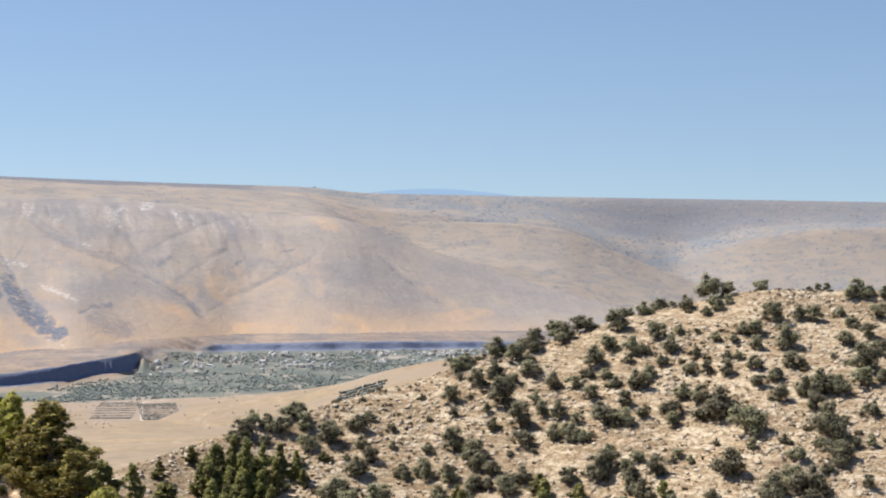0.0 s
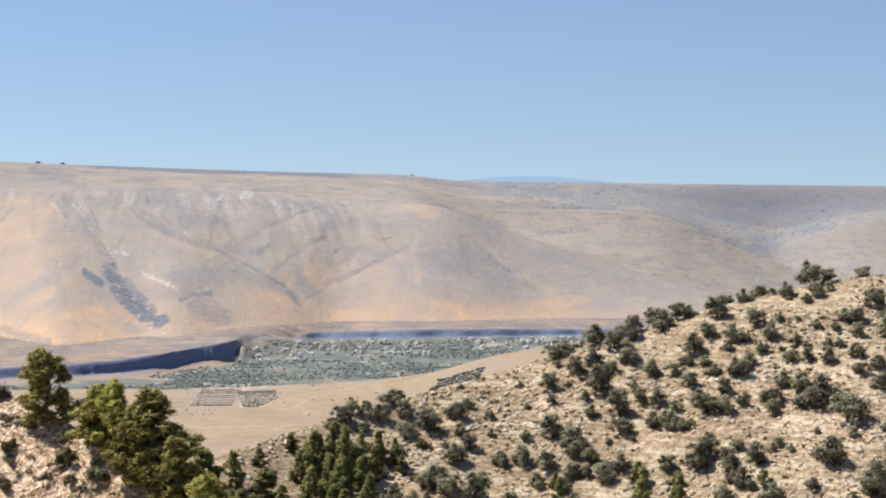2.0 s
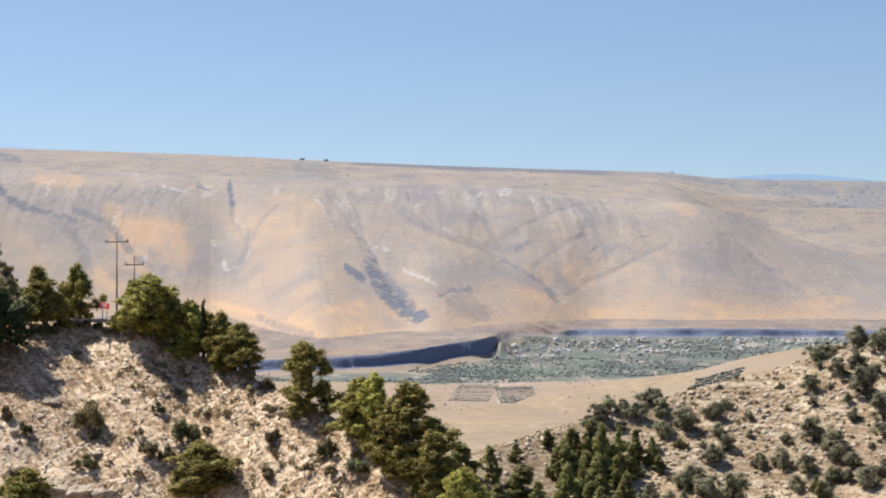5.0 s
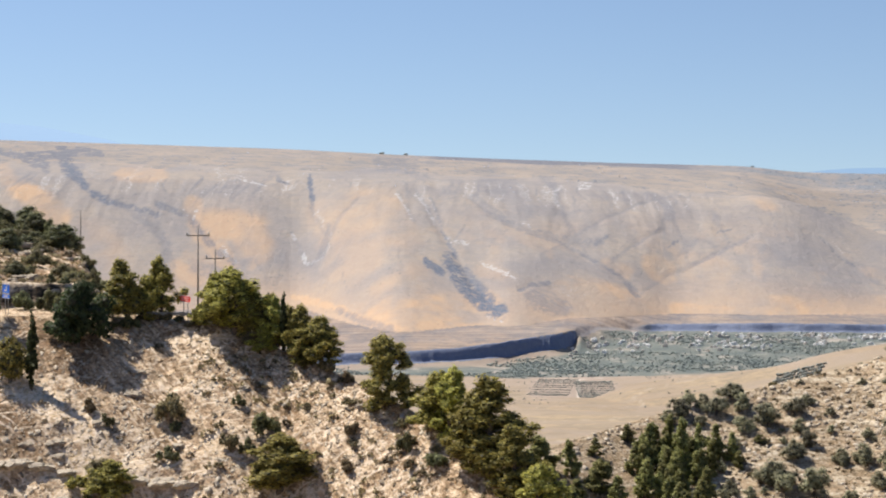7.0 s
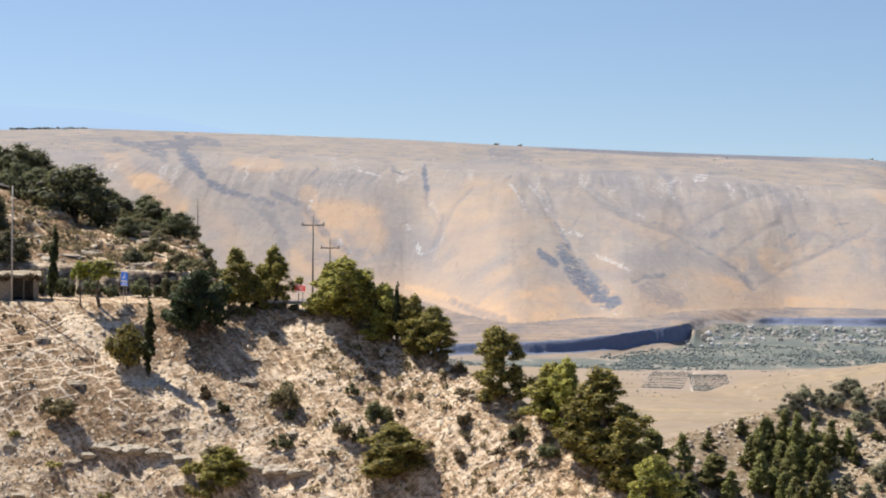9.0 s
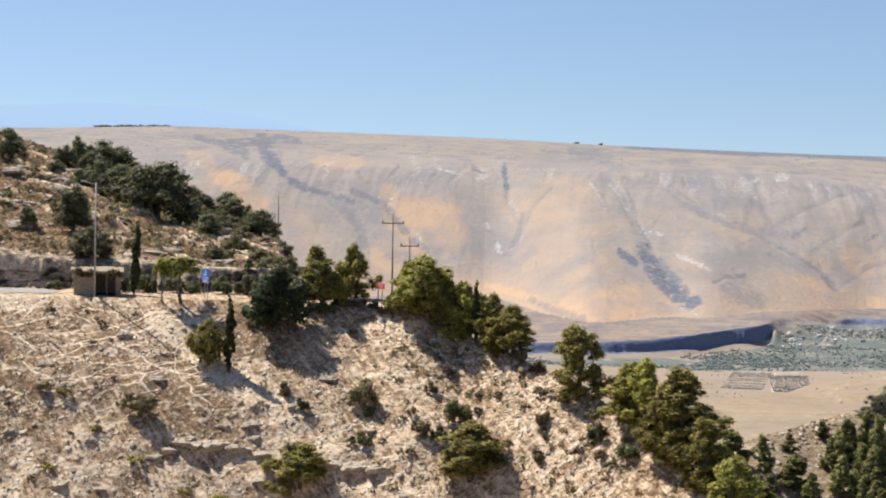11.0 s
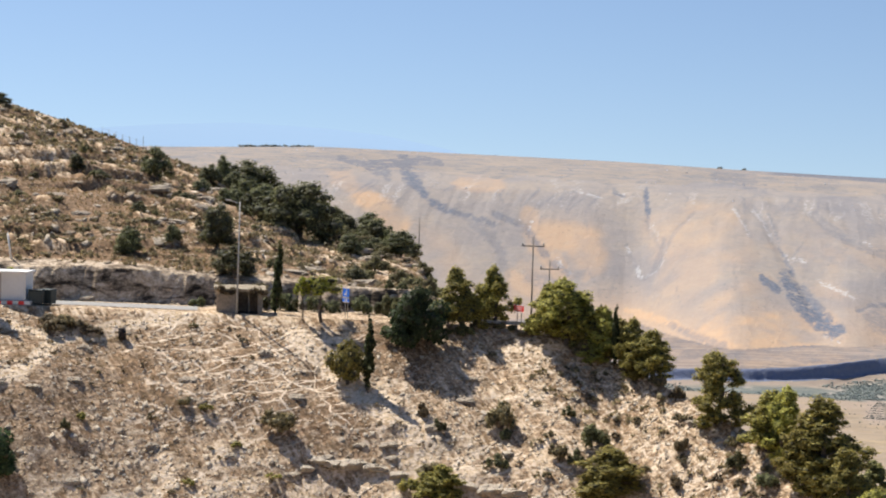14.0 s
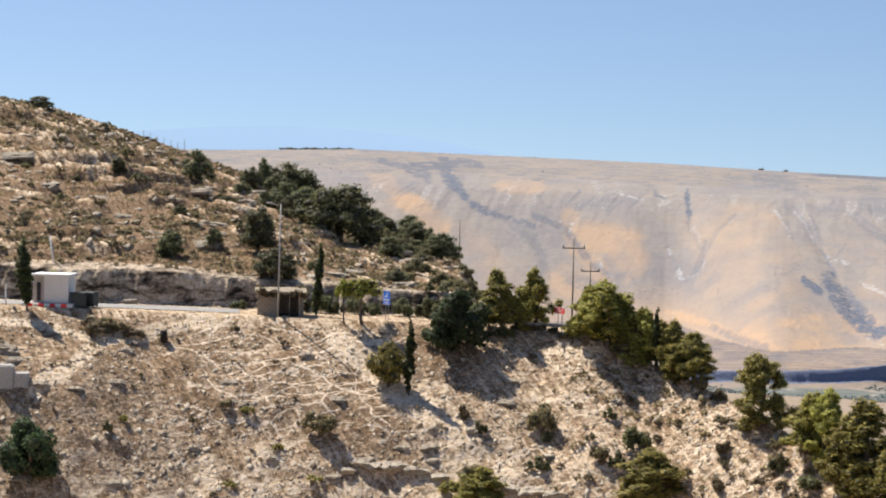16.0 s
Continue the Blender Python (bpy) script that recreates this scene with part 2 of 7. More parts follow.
def left_height(a, r):
    x, y = r * np.sin(np.radians(a)), r * np.cos(np.radians(a))
    lr = lip_r(a)
    lip = lr * tand(lip_el(a))
    low = r < lr
    d = lr - r
    bench = smooth_ip(a, (-40, 1), (-24, 1), (-21.5, 0), (40, 0))
    face = lip - d * 0.62 - 0.006 * d * d + bench * 2.0 * step(0, 9, d) * step(20, 9, d)
    face = face + step(0, 4, d) * (0.9 * fbm(x / 9, y / 9, 51, 4) + 0.16 * fbm(x / 1.4, y / 1.4, 52, 3))
    face = face + step(1, 5, d) * 0.22 * fbm((x - 0.9 * d) / 2.6, d / 4, 57, 3) * step(-9, -5, a)
    # ledges of bedrock
    ledge = np.clip(fbm(x / 14, d / 3.5, 53, 3) * 2 - 0.5, 0, 1)
    face = face + 0.45 * ledge
    hill = smooth_ip(a, (-40, 1), (-11.6, 1), (-10.2, 0), (40, 0))
    cut_el = smooth_ip(a, (-40, -3.1), (-26.1, -3.2), (-21, -3.28), (-18.6, -3.5), (-15, -3.72), (-11.8, -3.85), (40, -4))
    cut = 160.0 * tand(cut_el)
    top = 226.0 * tand(smooth_ip(a, (-40, 3.0), (-26.2, 1.9), (-24.5, 1.6), (-22.65, 1.05), (-20.6, 0.38), (-18, -0.52), (-14.8, -1.85), (-12.4, -2.65), (-11.2, -3.3), (-10.6, -4.4), (40, -4.6)))
    wob = 1.5 * fbm(x / 4, y / 9, 54, 5, 0.65) + 0.5 * fbm(x / 0.9, y / 2, 47, 3)
    wall = step(158.0, 159.6, r + wob)
    up = np.clip((r - 159.5) / (226 - 159.5), 0, 1)
    rise = cut + (top - cut) * (up ** 0.92)
    n = step(0, 0.08, up) * step(1.0, 0.9, up)
    rise = rise + n * (0.9 * fbm(x / 11, y / 11, 55, 4) + 0.2 * fbm(x / 1.7, y / 1.7, 56, 3))
    # low steps of limestone beds along the hill
    bed = (rise + 2.6 * fbm(x / 22, y / 22, 58, 4)) / 2.3
    rise = rise + n * 1.1 * np.clip(0.3 + 1.2 * fbm(x / 13, y / 13, 50, 3), 0, 1) * (step(0.4, 0.6, bed - np.floor(bed)) - (bed - np.floor(bed)))
    rise = rise + n * 0.55 * beds(x, r)
    behind = np.where(r < 226, lip * 1.0 + 0.25 + (rise - lip - 0.25) * wall, top - (r - 226) * 0.35)
    plain = lip - np.maximum(r - lr - 6.5, 0) * 0.55
    behind = behind * hill + plain * (1 - hill)
    # right of the road the shoulder is a rounded ridge
    sharp = smooth_ip(a, (-40, 0), (-8.6, 0), (-6.5, 1), (40, 1))
    round_ = lip - np.maximum(r - lr, 0) * 0.5 + 0.5 * fbm(x / 4, y / 4, 59, 3) * step(0, 3, np.abs(d))
    behind = behind * (1 - sharp) + round_ * sharp
    return np.where(low, face, behind)


def right_el(a):
    return smooth_ip(a, (-40, -30), (-2, -13), (0.5, -9.6), (1.56, -9.1), (3.6, -8.45), (4.64, -8.12), (5.86, -7.72), (7.25, -7.36), (8.65, -6.95), (10.05, -6.55), (11.8, -6.1), (12.86, -5.72), (14.27, -5.28), (16.37, -4.66), (17.94, -4.12), (19.84, -3.66), (21.4, -3.26), (22.4, -3.12), (24.1, -3.1), (26.1, -3.06), (30, -3.0), (40, -3.4))


def right_height(a, r):
    x, y = r * np.sin(np.radians(a)), r * np.cos(np.radians(a))
    rc = smooth_ip(a, (-40, 262), (1, 285), (5, 312), (8, 325), (12, 340), (20, 354), (40, 360))
    top = rc * tand(right_el(a))
    d = rc - r
    tilt = smooth_ip(a, (-40, 0.3), (4, 0.3), (12, 0.36), (40, 0.37))
    face = top - d * tilt - 0.0004 * d * d
    n = step(0, 8, d)
    face = face + n * (2.4 * fbm(x / 42, y / 30, 61, 3) + 0.5 * fbm(x / 8, y / 8, 62, 3) + 0.12 * fbm(x / 1.8, y / 1.8, 63, 2))
    bed = (face + 3.5 * fbm(x / 34, y / 34, 64, 4)) / 2.3
    face = face + n * 0.9 * np.clip(0.15 + 1.3 * fbm(x / 20, y / 20, 65, 3), 0, 1) * (step(0.35, 0.65, bed - np.floor(bed)) - (bed - np.floor(bed)))
    back = top - np.maximum(-d, 0) * 0.4
    return np.where(d > 0, face, back)


def height(a, r):
    """Height above the datum at bearing a and distance r."""
    a, r = np.asarray(a, float), np.asarray(r, float)
    z = far_height(a, r)
    near = r < 700
    if np.any(near):
        z = np.where(near, np.maximum(z, np.maximum(left_height(a, r), right_height(a, r))), z)
    return z + EYE


def place(a, r, up=0.0):
    z = float(height(np.array([a]), np.array([r]))[0])
    return Vector((r * math.sin(radians(a)), r * math.cos(radians(a)), z + up))


def meet(a, el, lo=100.0, hi=4700.0):
    """The distance at which the ground is met, at bearing a, by the line that rises el degrees from the eye."""
    rs = np.concatenate([np.arange(lo, min(hi, 420), 0.2), np.arange(420, hi, 5)]) if lo < 420 else np.arange(lo, hi, 3)
    rel = height(np.full(rs.shape, a), rs) - EYE - rs * tand(el)
    hit = np.nonzero(rel >= 0)[0]
    return float(rs[hit[0]]) if len(hit) else None


# ---- materials ----
def mat(name):
    m = bpy.data.materials.new(name)
    m.use_nodes = True
    return m, m.node_tree, m.node_tree.nodes["Principled BSDF"]


class G:
    """Shorthand for building a node tree."""
    def __init__(self, nt):
        self.nt = nt

    def n(self, kind, **inputs):
        node = self.nt.nodes.new(kind)
        return node

    def lk(self, a, b):
        self.nt.links.new(a, b)

    def coord(self, scale=(1, 1, 1)):
        g = self.n("ShaderNodeNewGeometry")
        m = self.n("ShaderNodeMapping")
        m.inputs["Scale"].default_value = scale
        self.lk(g.outputs["Position"], m.inputs["Vector"])
        return m.outputs["Vector"]

    def noise(self, vec, scale, detail=4, rough=0.55, distortion=0.0):
        t = self.n("ShaderNodeTexNoise")
        t.inputs["Scale"].default_value, t.inputs["Detail"].default_value = scale, detail
        t.inputs["Roughness"].default_value, t.inputs["Distortion"].default_value = rough, distortion
        self.lk(vec, t.inputs["Vector"])
        return t.outputs["Fac"]

    def voronoi(self, vec, scale, feature="F1", out="Distance"):
        t = self.n("ShaderNodeTexVoronoi")
        t.feature = feature
        t.inputs["Scale"].default_value = scale
        self.lk(vec, t.inputs["Vector"])
        return t.outputs[out]

    def along(self, way, lengthwise, across):
        """Coordinates stretched along a direction."""
        geo = self.n("ShaderNodeNewGeometry")
        w = Vector(way).normalized()
        u = w.orthogonal().normalized()
        v = w.cross(u)
        out = self.n("ShaderNodeCombineXYZ")
        for i, (d, k) in enumerate(((w, lengthwise), (u, across), (v, across))):
            t = self.n("ShaderNodeVectorMath")
            t.operation = "DOT_PRODUCT"
            t.inputs[1].default_value = d * k
            self.lk(geo.outputs["Position"], t.inputs[0])
            self.lk(t.outputs["Value"], out.inputs[i])
        return out.outputs[0]

    def ramp(self, fac, *stops):
        t = self.n("ShaderNodeValToRGB")
        while len(t.color_ramp.elements) < len(stops):
            t.color_ramp.elements.new(0.5)
        for e, (p, c) in zip(t.color_ramp.elements, stops):
            e.position = p
            e.color = (c, c, c, 1) if isinstance(c, (int, float)) else (*c, 1)
        self.lk(fac, t.inputs["Fac"])
        return t.outputs["Color"]

    def mix(self, fac, a, b, blend="MIX"):
        t = self.n("ShaderNodeMix")
        t.data_type, t.blend_type = "RGBA", blend
        for sock, v in ((t.inputs[0], fac), (t.inputs[6], a), (t.inputs[7], b)):
            if isinstance(v, (int, float)):
                sock.default_value = v
            elif isinstance(v, tuple):
                sock.default_value = (*v, 1)
            else:
                self.lk(v, sock)
        return t.outputs[2]

    def math(self, op, a, b=0.0):
        t = self.n("ShaderNodeMath")
        t.operation = op
        for sock, v in ((t.inputs[0], a), (t.inputs[1], b)):
            if isinstance(v, (int, float)):
                sock.default_value = v
            else:
                self.lk(v, sock)
        return t.outputs[0]

    def attr(self, name):
        t = self.n("ShaderNodeAttribute")
        t.attribute_name = name
        s = self.n("ShaderNodeSeparateColor")
        self.lk(t.outputs["Color"], s.inputs["Color"])
        return s.outputs

    def bump(self, height_, strength, distance):
        t = self.n("ShaderNodeBump")
        t.inputs["Strength"].default_value, t.inputs["Distance"].default_value = strength, distance
        self.lk(height_, t.inputs["Height"])
        return t.outputs["Normal"]


def mountain_material():
    m, nt, b = mat("hazed_slopes")
    g = G(nt)
    p = g.coord()
    ps = g.coord((1, 1, 3))
    big = g.noise(p, 0.006, 5, 0.6)
    mid = g.noise(ps, 0.03, 6, 0.65, 1.0)
    fine = g.noise(p, 0.12, 5, 0.7)
    mask = g.attr("mask")
    streak = g.noise(g.coord((0.05, 0.008, 0.02)), 1.0, 6, 0.65, 0.4)
    strata = g.noise(g.coord((0.004, 0.004, 0.22)), 1.0, 5, 0.6, 0.3)
    col = g.ramp(big, (0.36, (0.43, 0.375, 0.34)), (0.5, (0.505, 0.425, 0.36)), (0.62, (0.56, 0.455, 0.36)))
    col = g.mix(g.ramp(mid, (0.42, 0.0), (0.66, 0.4)), col, (0.37, 0.335, 0.32))
    col = g.mix(g.ramp(streak, (0.5, 0.0), (0.68, 0.22)), col, (0.38, 0.345, 0.33))
    col = g.mix(g.ramp(streak, (0.3, 0.22), (0.44, 0.0)), col, (0.60, 0.525, 0.45))
    col = g.mix(g.ramp(strata, (0.54, 0.0), (0.66, 0.16)), col, (0.38, 0.345, 0.33))
    col = g.mix(g.math("MULTIPLY", mask["Red"], 0.9), col, (0.78, 0.52, 0.325))
    crag = g.noise(p, 0.13, 9, 0.85, 0.4)
    edge = g.math("MULTIPLY", g.math("SUBTRACT", crag, 0.5), 5.0)
    col = g.mix(g.ramp(g.math("ADD", mask["Blue"], edge), (0.48, 0.0), (1.15, 0.72)), col, (0.82, 0.76, 0.69))
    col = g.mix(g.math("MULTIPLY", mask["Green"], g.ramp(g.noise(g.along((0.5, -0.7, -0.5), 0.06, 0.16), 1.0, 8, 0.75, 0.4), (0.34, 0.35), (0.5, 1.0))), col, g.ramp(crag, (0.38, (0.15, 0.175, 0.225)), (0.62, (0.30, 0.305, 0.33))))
    # the cliff's blue is distance haze put into the rock colour
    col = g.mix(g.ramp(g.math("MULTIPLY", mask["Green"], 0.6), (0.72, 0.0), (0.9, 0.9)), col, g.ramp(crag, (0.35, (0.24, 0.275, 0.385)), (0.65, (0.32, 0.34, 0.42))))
    whole = g.n("ShaderNodeAttribute")
    whole.attribute_name = "mask"
    col = g.mix(g.math("SUBTRACT", 1.0, whole.outputs["Alpha"]), col, g.mix(1.0, col, g.ramp(g.noise(g.coord((0.006, 0.05, 0)), 1.0, 6, 0.65, 0.3), (0.4, (0.74, 0.70, 0.67)), (0.6, (1.0, 0.95, 0.90))), "MULTIPLY"))
    shrub = g.ramp(g.voronoi(p, 0.06), (0.09, 1.0), (0.17, 0.0))
    col = g.mix(g.math("MULTIPLY", shrub, g.ramp(g.noise(p, 0.004, 3), (0.45, 0.0), (0.6, 0.5))), col, (0.24, 0.245, 0.24))
    col = g.mix(0.12, col, g.ramp(fine, (0.3, 0.25), (0.7, 0.75)), "OVERLAY")
    # blue-grey cast over everything: haze painted into the base colour
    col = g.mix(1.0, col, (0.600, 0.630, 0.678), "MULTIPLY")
    g.lk(col, b.inputs["Base Color"])
    b.inputs["Roughness"].default_value = 0.95
    b.inputs["Specular IOR Level"].default_value = 0.1
    g.lk(g.bump(g.math("ADD", g.math("ADD", mid, g.math("MULTIPLY", streak, 0.5)), g.math("MULTIPLY", fine, 0.35)), 0.35, 8.0), b.inputs["Normal"])
    return m


def upland_material():
    m, nt, b = mat("hazed_scrubland")
    g = G(nt)
    p = g.coord()
    big, mid = g.noise(p, 0.006, 5, 0.6), g.noise(g.coord((1, 1, 4)), 0.018, 6, 0.65, 0.8)
    fine = g.noise(p, 0.1, 5, 0.7)
    mask = g.attr("mask")
    col = g.ramp(big, (0.35, (0.375, 0.33, 0.30)), (0.6, (0.44, 0.375, 0.33)))
    col = g.mix(g.ramp(mid, (0.46, 0.0), (0.62, 0.75)), col, (0.265, 0.27, 0.30))
    # scrub ground blued where the red mask stands for distance haze
    col = g.mix(g.math("MULTIPLY", mask["Red"], g.ramp(g.noise(g.coord((1, 1, 4)), 0.007, 6, 0.6, 0.8), (0.4, 1.0), (0.58, 0.25))), col, (0.275, 0.295, 0.335))
    dots = g.ramp(g.voronoi(g.coord((1, 1, 0)), 0.085), (0.24, 1.0), (0.36, 0.0))
    col = g.mix(g.math("MULTIPLY", g.math("MULTIPLY", dots, mask["Red"]), g.ramp(g.noise(p, 0.012, 4, 0.6), (0.42, 0.0), (0.52, 0.85))), col, (0.15, 0.19, 0.245))
    col = g.mix(g.math("MULTIPLY", dots, g.ramp(mid, (0.42, 0.0), (0.55, 0.6))), col, (0.17, 0.20, 0.24))
    crag = g.noise(p, 0.11, 8, 0.8, 0.6)
    edge = g.math("MULTIPLY", g.math("SUBTRACT", crag, 0.5), 2.2)
    col = g.mix(g.ramp(g.math("ADD", mask["Green"], edge), (0.42, 0.0), (0.72, 0.92)), col, g.ramp(crag, (0.36, (0.11, 0.13, 0.185)), (0.62, (0.30, 0.30, 0.33))))
    col = g.mix(mask["Blue"], col, (0.52, 0.465, 0.43))
    col = g.mix(1.0, col, (0.731, 0.722, 0.696), "MULTIPLY")
    g.lk(col, b.inputs["Base Color"])
    b.inputs["Roughness"].default_value = 0.95
    b.inputs["Specular IOR Level"].default_value = 0.1
    g.lk(g.bump(g.math("ADD", mid, fine), 0.3, 6.0), b.inputs["Normal"])
    return m


def valley_material():
    m, nt, b = mat("valley_fields")
    g = G(nt)
    p = g.coord((1, 1, 0))
    mask = g.attr("mask")
    big = g.noise(p, 0.008, 5, 0.6)
    fine = g.noise(p, 0.09, 5, 0.7)
    col = g.ramp(big, (0.3, (0.43, 0.335, 0.225)), (0.6, (0.56, 0.44, 0.285)))
    plot = g.voronoi(g.coord((0.006, 0.012, 0)), 1.0, "F1", "Color")
    tone = g.n("ShaderNodeSeparateColor")
    g.lk(plot, tone.inputs["Color"])
    col = g.mix(g.math("MULTIPLY", tone.outputs["Red"], 0.8), col, (0.41, 0.315, 0.22))
    col = g.mix(g.ramp(fine, (0.42, 0.0), (0.62, 0.85)), col, (0.33, 0.265, 0.19))
    col = g.mix(g.ramp(g.noise(p, 0.03, 5, 0.65, 0.6), (0.47, 0.0), (0.58, 0.8)), col, (0.34, 0.28, 0.205))
    col = g.mix(g.ramp(g.noise(g.coord((0.004, 0.03, 0)), 1.0, 5, 0.6), (0.46, 0.0), (0.56, 0.75)), col, (0.40, 0.325, 0.25))
    # greens greyed and blued: the valley's haze mixed into the ground colour
    green = g.ramp(g.noise(p, 0.018, 6, 0.68), (0.42, (0.165, 0.195, 0.187)), (0.54, (0.22, 0.24, 0.218)), (0.63, (0.43, 0.395, 0.35)))
    col = g.mix(mask["Green"], col, green)
    col = g.mix(mask["Red"], col, (0.42, 0.345, 0.285))
    col = g.mix(mask["Blue"], col, (0.70, 0.64, 0.55))
    col = g.mix(1.0, col, (0.731, 0.713, 0.696), "MULTIPLY")
    g.lk(col, b.inputs["Base Color"])
    b.inputs["Roughness"].default_value = 0.95
    b.inputs["Specular IOR Level"].default_value = 0.1
    g.lk(g.bump(fine, 0.5, 4.0), b.inputs["Normal"])
    return m


def slope_material(name, warm):
    """Chalky soil with dry growth, rubble, worn tracks and bare rock."""
    m, nt, b = mat(name)
    g = G(nt)
    p = g.coord()
    mask = g.attr("mask")
    big = g.noise(p, 0.07, 5, 0.6)
    mid = g.noise(p, 0.4, 5, 0.55, 0.6)
    fine = g.noise(p, 2.6, 4, 0.55)
    if warm:
        soil = g.ramp(big, (0.3, (0.31, 0.235, 0.17)), (0.5, (0.39, 0.305, 0.225)), (0.7, (0.46, 0.37, 0.28)))
    else:
        soil = g.ramp(big, (0.3, (0.46, 0.355, 0.25)), (0.5, (0.55, 0.445, 0.33)), (0.7, (0.62, 0.525, 0.41)))
    soil = g.mix(0.4, soil, g.ramp(mid, (0.36, (0.27, 0.205, 0.145)), (0.5, (0.44, 0.355, 0.265)), (0.64, (0.62, 0.535, 0.43))))
    # chalk showing through, and patches of dry growth
    bare = g.math("SUBTRACT", 1.0, g.math("MULTIPLY", mask["Red"], 0.75))
    chalk = g.ramp(g.noise(g.coord((1, 1, 1.8)), 0.5, 6, 0.58, 0.5), (0.49, 0.0), (0.6, 1.0))
    soil = g.mix(g.math("MULTIPLY", g.math("MULTIPLY", chalk, bare), 0.4 if warm else 0.85), soil, (0.70, 0.62, 0.505) if warm else (0.78, 0.72, 0.62))
    if warm:
        streak = g.noise(g.along((0.6, -0.65, -0.45), 0.16, 1.3), 1.0, 6, 0.58, 0.6)
        soil = g.mix(g.math("MULTIPLY", g.ramp(streak, (0.5, 0.0), (0.64, 0.8)), bare), soil, (0.72, 0.645, 0.535))
        soil = g.mix(g.ramp(streak, (0.36, 0.7), (0.48, 0.0)), soil, (0.26, 0.195, 0.13))
        rill = g.noise(g.along((0.6, -0.65, -0.45), 0.24, 3.0), 1.0, 5, 0.6, 0.5)
        soil = g.mix(g.math("MULTIPLY", g.ramp(rill, (0.51, 0.0), (0.57, 0.9)), bare), soil, (0.80, 0.735, 0.63))
        # dark streaks paint slanting shadows between the pale lines
        soil = g.mix(g.ramp(rill, (0.38, 0.7), (0.46, 0.0)), soil, (0.215, 0.16, 0.105))
    else:
        # thin beds of limestone that crop out along the slope
        beds = g.noise(g.coord((0.10, 0.10, 1.7)), 1.0, 6, 0.6, 0.7)
        soil = g.mix(g.ramp(beds, (0.52, 0.0), (0.60, 0.8)), soil, (0.82, 0.77, 0.68))
        soil = g.mix(g.ramp(beds, (0.40, 0.65), (0.46, 0.0)), soil, (0.30, 0.245, 0.18))
    soil = g.mix(g.math("MULTIPLY", mask["Red"], g.ramp(mid, (0.3, 0.55), (0.65, 0.95))), soil, g.ramp(g.noise(p, 1.3, 5, 0.6), (0.35, (0.125, 0.086, 0.057)), (0.65, (0.245, 0.172, 0.115))))
    brush = g.ramp(g.noise(p, 0.9, 6, 0.6, 0.8), (0.5, 0.0), (0.62, 0.85))
    soil = g.mix(brush, soil, (0.215, 0.165, 0.11) if warm else (0.29, 0.235, 0.165))
    rubble = g.ramp(g.voronoi(p, 2.2), (0.14, 1.0), (0.24, 0.0))
    soil = g.mix(g.math("MULTIPLY", rubble, g.ramp(fine, (0.4, 0.0), (0.6, 0.85))), soil, (0.72, 0.655, 0.56))
    cobble = g.ramp(g.voronoi(p, 1.0), (0.16, 1.0), (0.25, 0.0))
    soil = g.mix(g.math("MULTIPLY", cobble, g.ramp(mid, (0.46, 0.0), (0.6, 0.8))), soil, (0.66, 0.595, 0.50))
    edge = g.math("MULTIPLY", g.math("SUBTRACT", g.noise(p, 0.8, 6, 0.6), 0.5), 2.0)
    soil = g.mix(g.ramp(g.math("ADD", mask["Blue"], edge), (0.38, 0.0), (0.72, 0.9)), soil, g.ramp(fine, (0.35, (0.70, 0.63, 0.525)), (0.6, (0.83, 0.77, 0.675))))
    if warm:
        # the tracks that grazing animals have trodden across the slope below the road
        t = g.n("ShaderNodeAttribute")
        t.attribute_name = "mask"
        at = g.n("ShaderNodeSeparateXYZ")
        g.lk(p, at.inputs[0])
        x, y = at.outputs["X"], at.outputs["Y"]
        down = g.math("SUBTRACT", 150.0, g.math("SQRT", g.math("ADD", g.math("MULTIPLY", x, x), g.math("MULTIPLY", y, y))))
        for slant, gap, half, reach, size, bend in ((0.28, 1.3, 0.12, 0.17, 5.5, 0.46), (0.6, 1.8, 0.125, 0.2, 6.5, 0.48), (-0.42, 2.0, 0.125, 0.16, 7.0, 0.49), (-1.2, 2.8, 0.14, 0.15, 9.0, 0.52)):
            way = g.math("ADD", g.math("ADD", down, g.math("MULTIPLY", x, slant)), g.math("MULTIPLY", g.noise(p, reach, 3, 0.5), size))
            off = g.math("ABSOLUTE", g.math("SUBTRACT", g.math("FRACT", g.math("DIVIDE", way, gap)), 0.5))
            line = g.ramp(off, (half * 0.3 / gap, 1.0), (half / gap, 0.0))
            here = g.ramp(g.noise(g.coord((1 + slant * 0.1, 1, 1)), 0.23, 3, 0.5), (bend - 0.05, 0.0), (bend + 0.04, 1.0))
            soil = g.mix(g.math("MULTIPLY", g.math("MULTIPLY", line, here), g.math("MULTIPLY", t.outputs["Alpha"], g.ramp(fine, (0.3, 0.7), (0.55, 1.0)))), soil, (0.86, 0.81, 0.735))
    # near-black patches: staining, and the shade of recesses painted in
    rock = g.ramp(g.noise(g.coord((0.7, 0.7, 2.0)), 0.5, 8, 0.66, 0.6), (0.40, (0.05, 0.044, 0.038)), (0.47, (0.25, 0.22, 0.185)), (0.57, (0.60, 0.555, 0.49)))
    soil = g.mix(g.ramp(g.math("ADD", mask["Green"], edge), (0.3, 0.0), (0.7, 1.0)), soil, rock)
    soil = g.mix(0.55, soil, g.ramp(fine, (0.3, 0.12), (0.7, 0.88)), "OVERLAY")
    soil = g.mix(0.4, soil, g.ramp(g.noise(p, 6.5, 3, 0.6), (0.35, 0.15), (0.65, 0.85)), "OVERLAY")
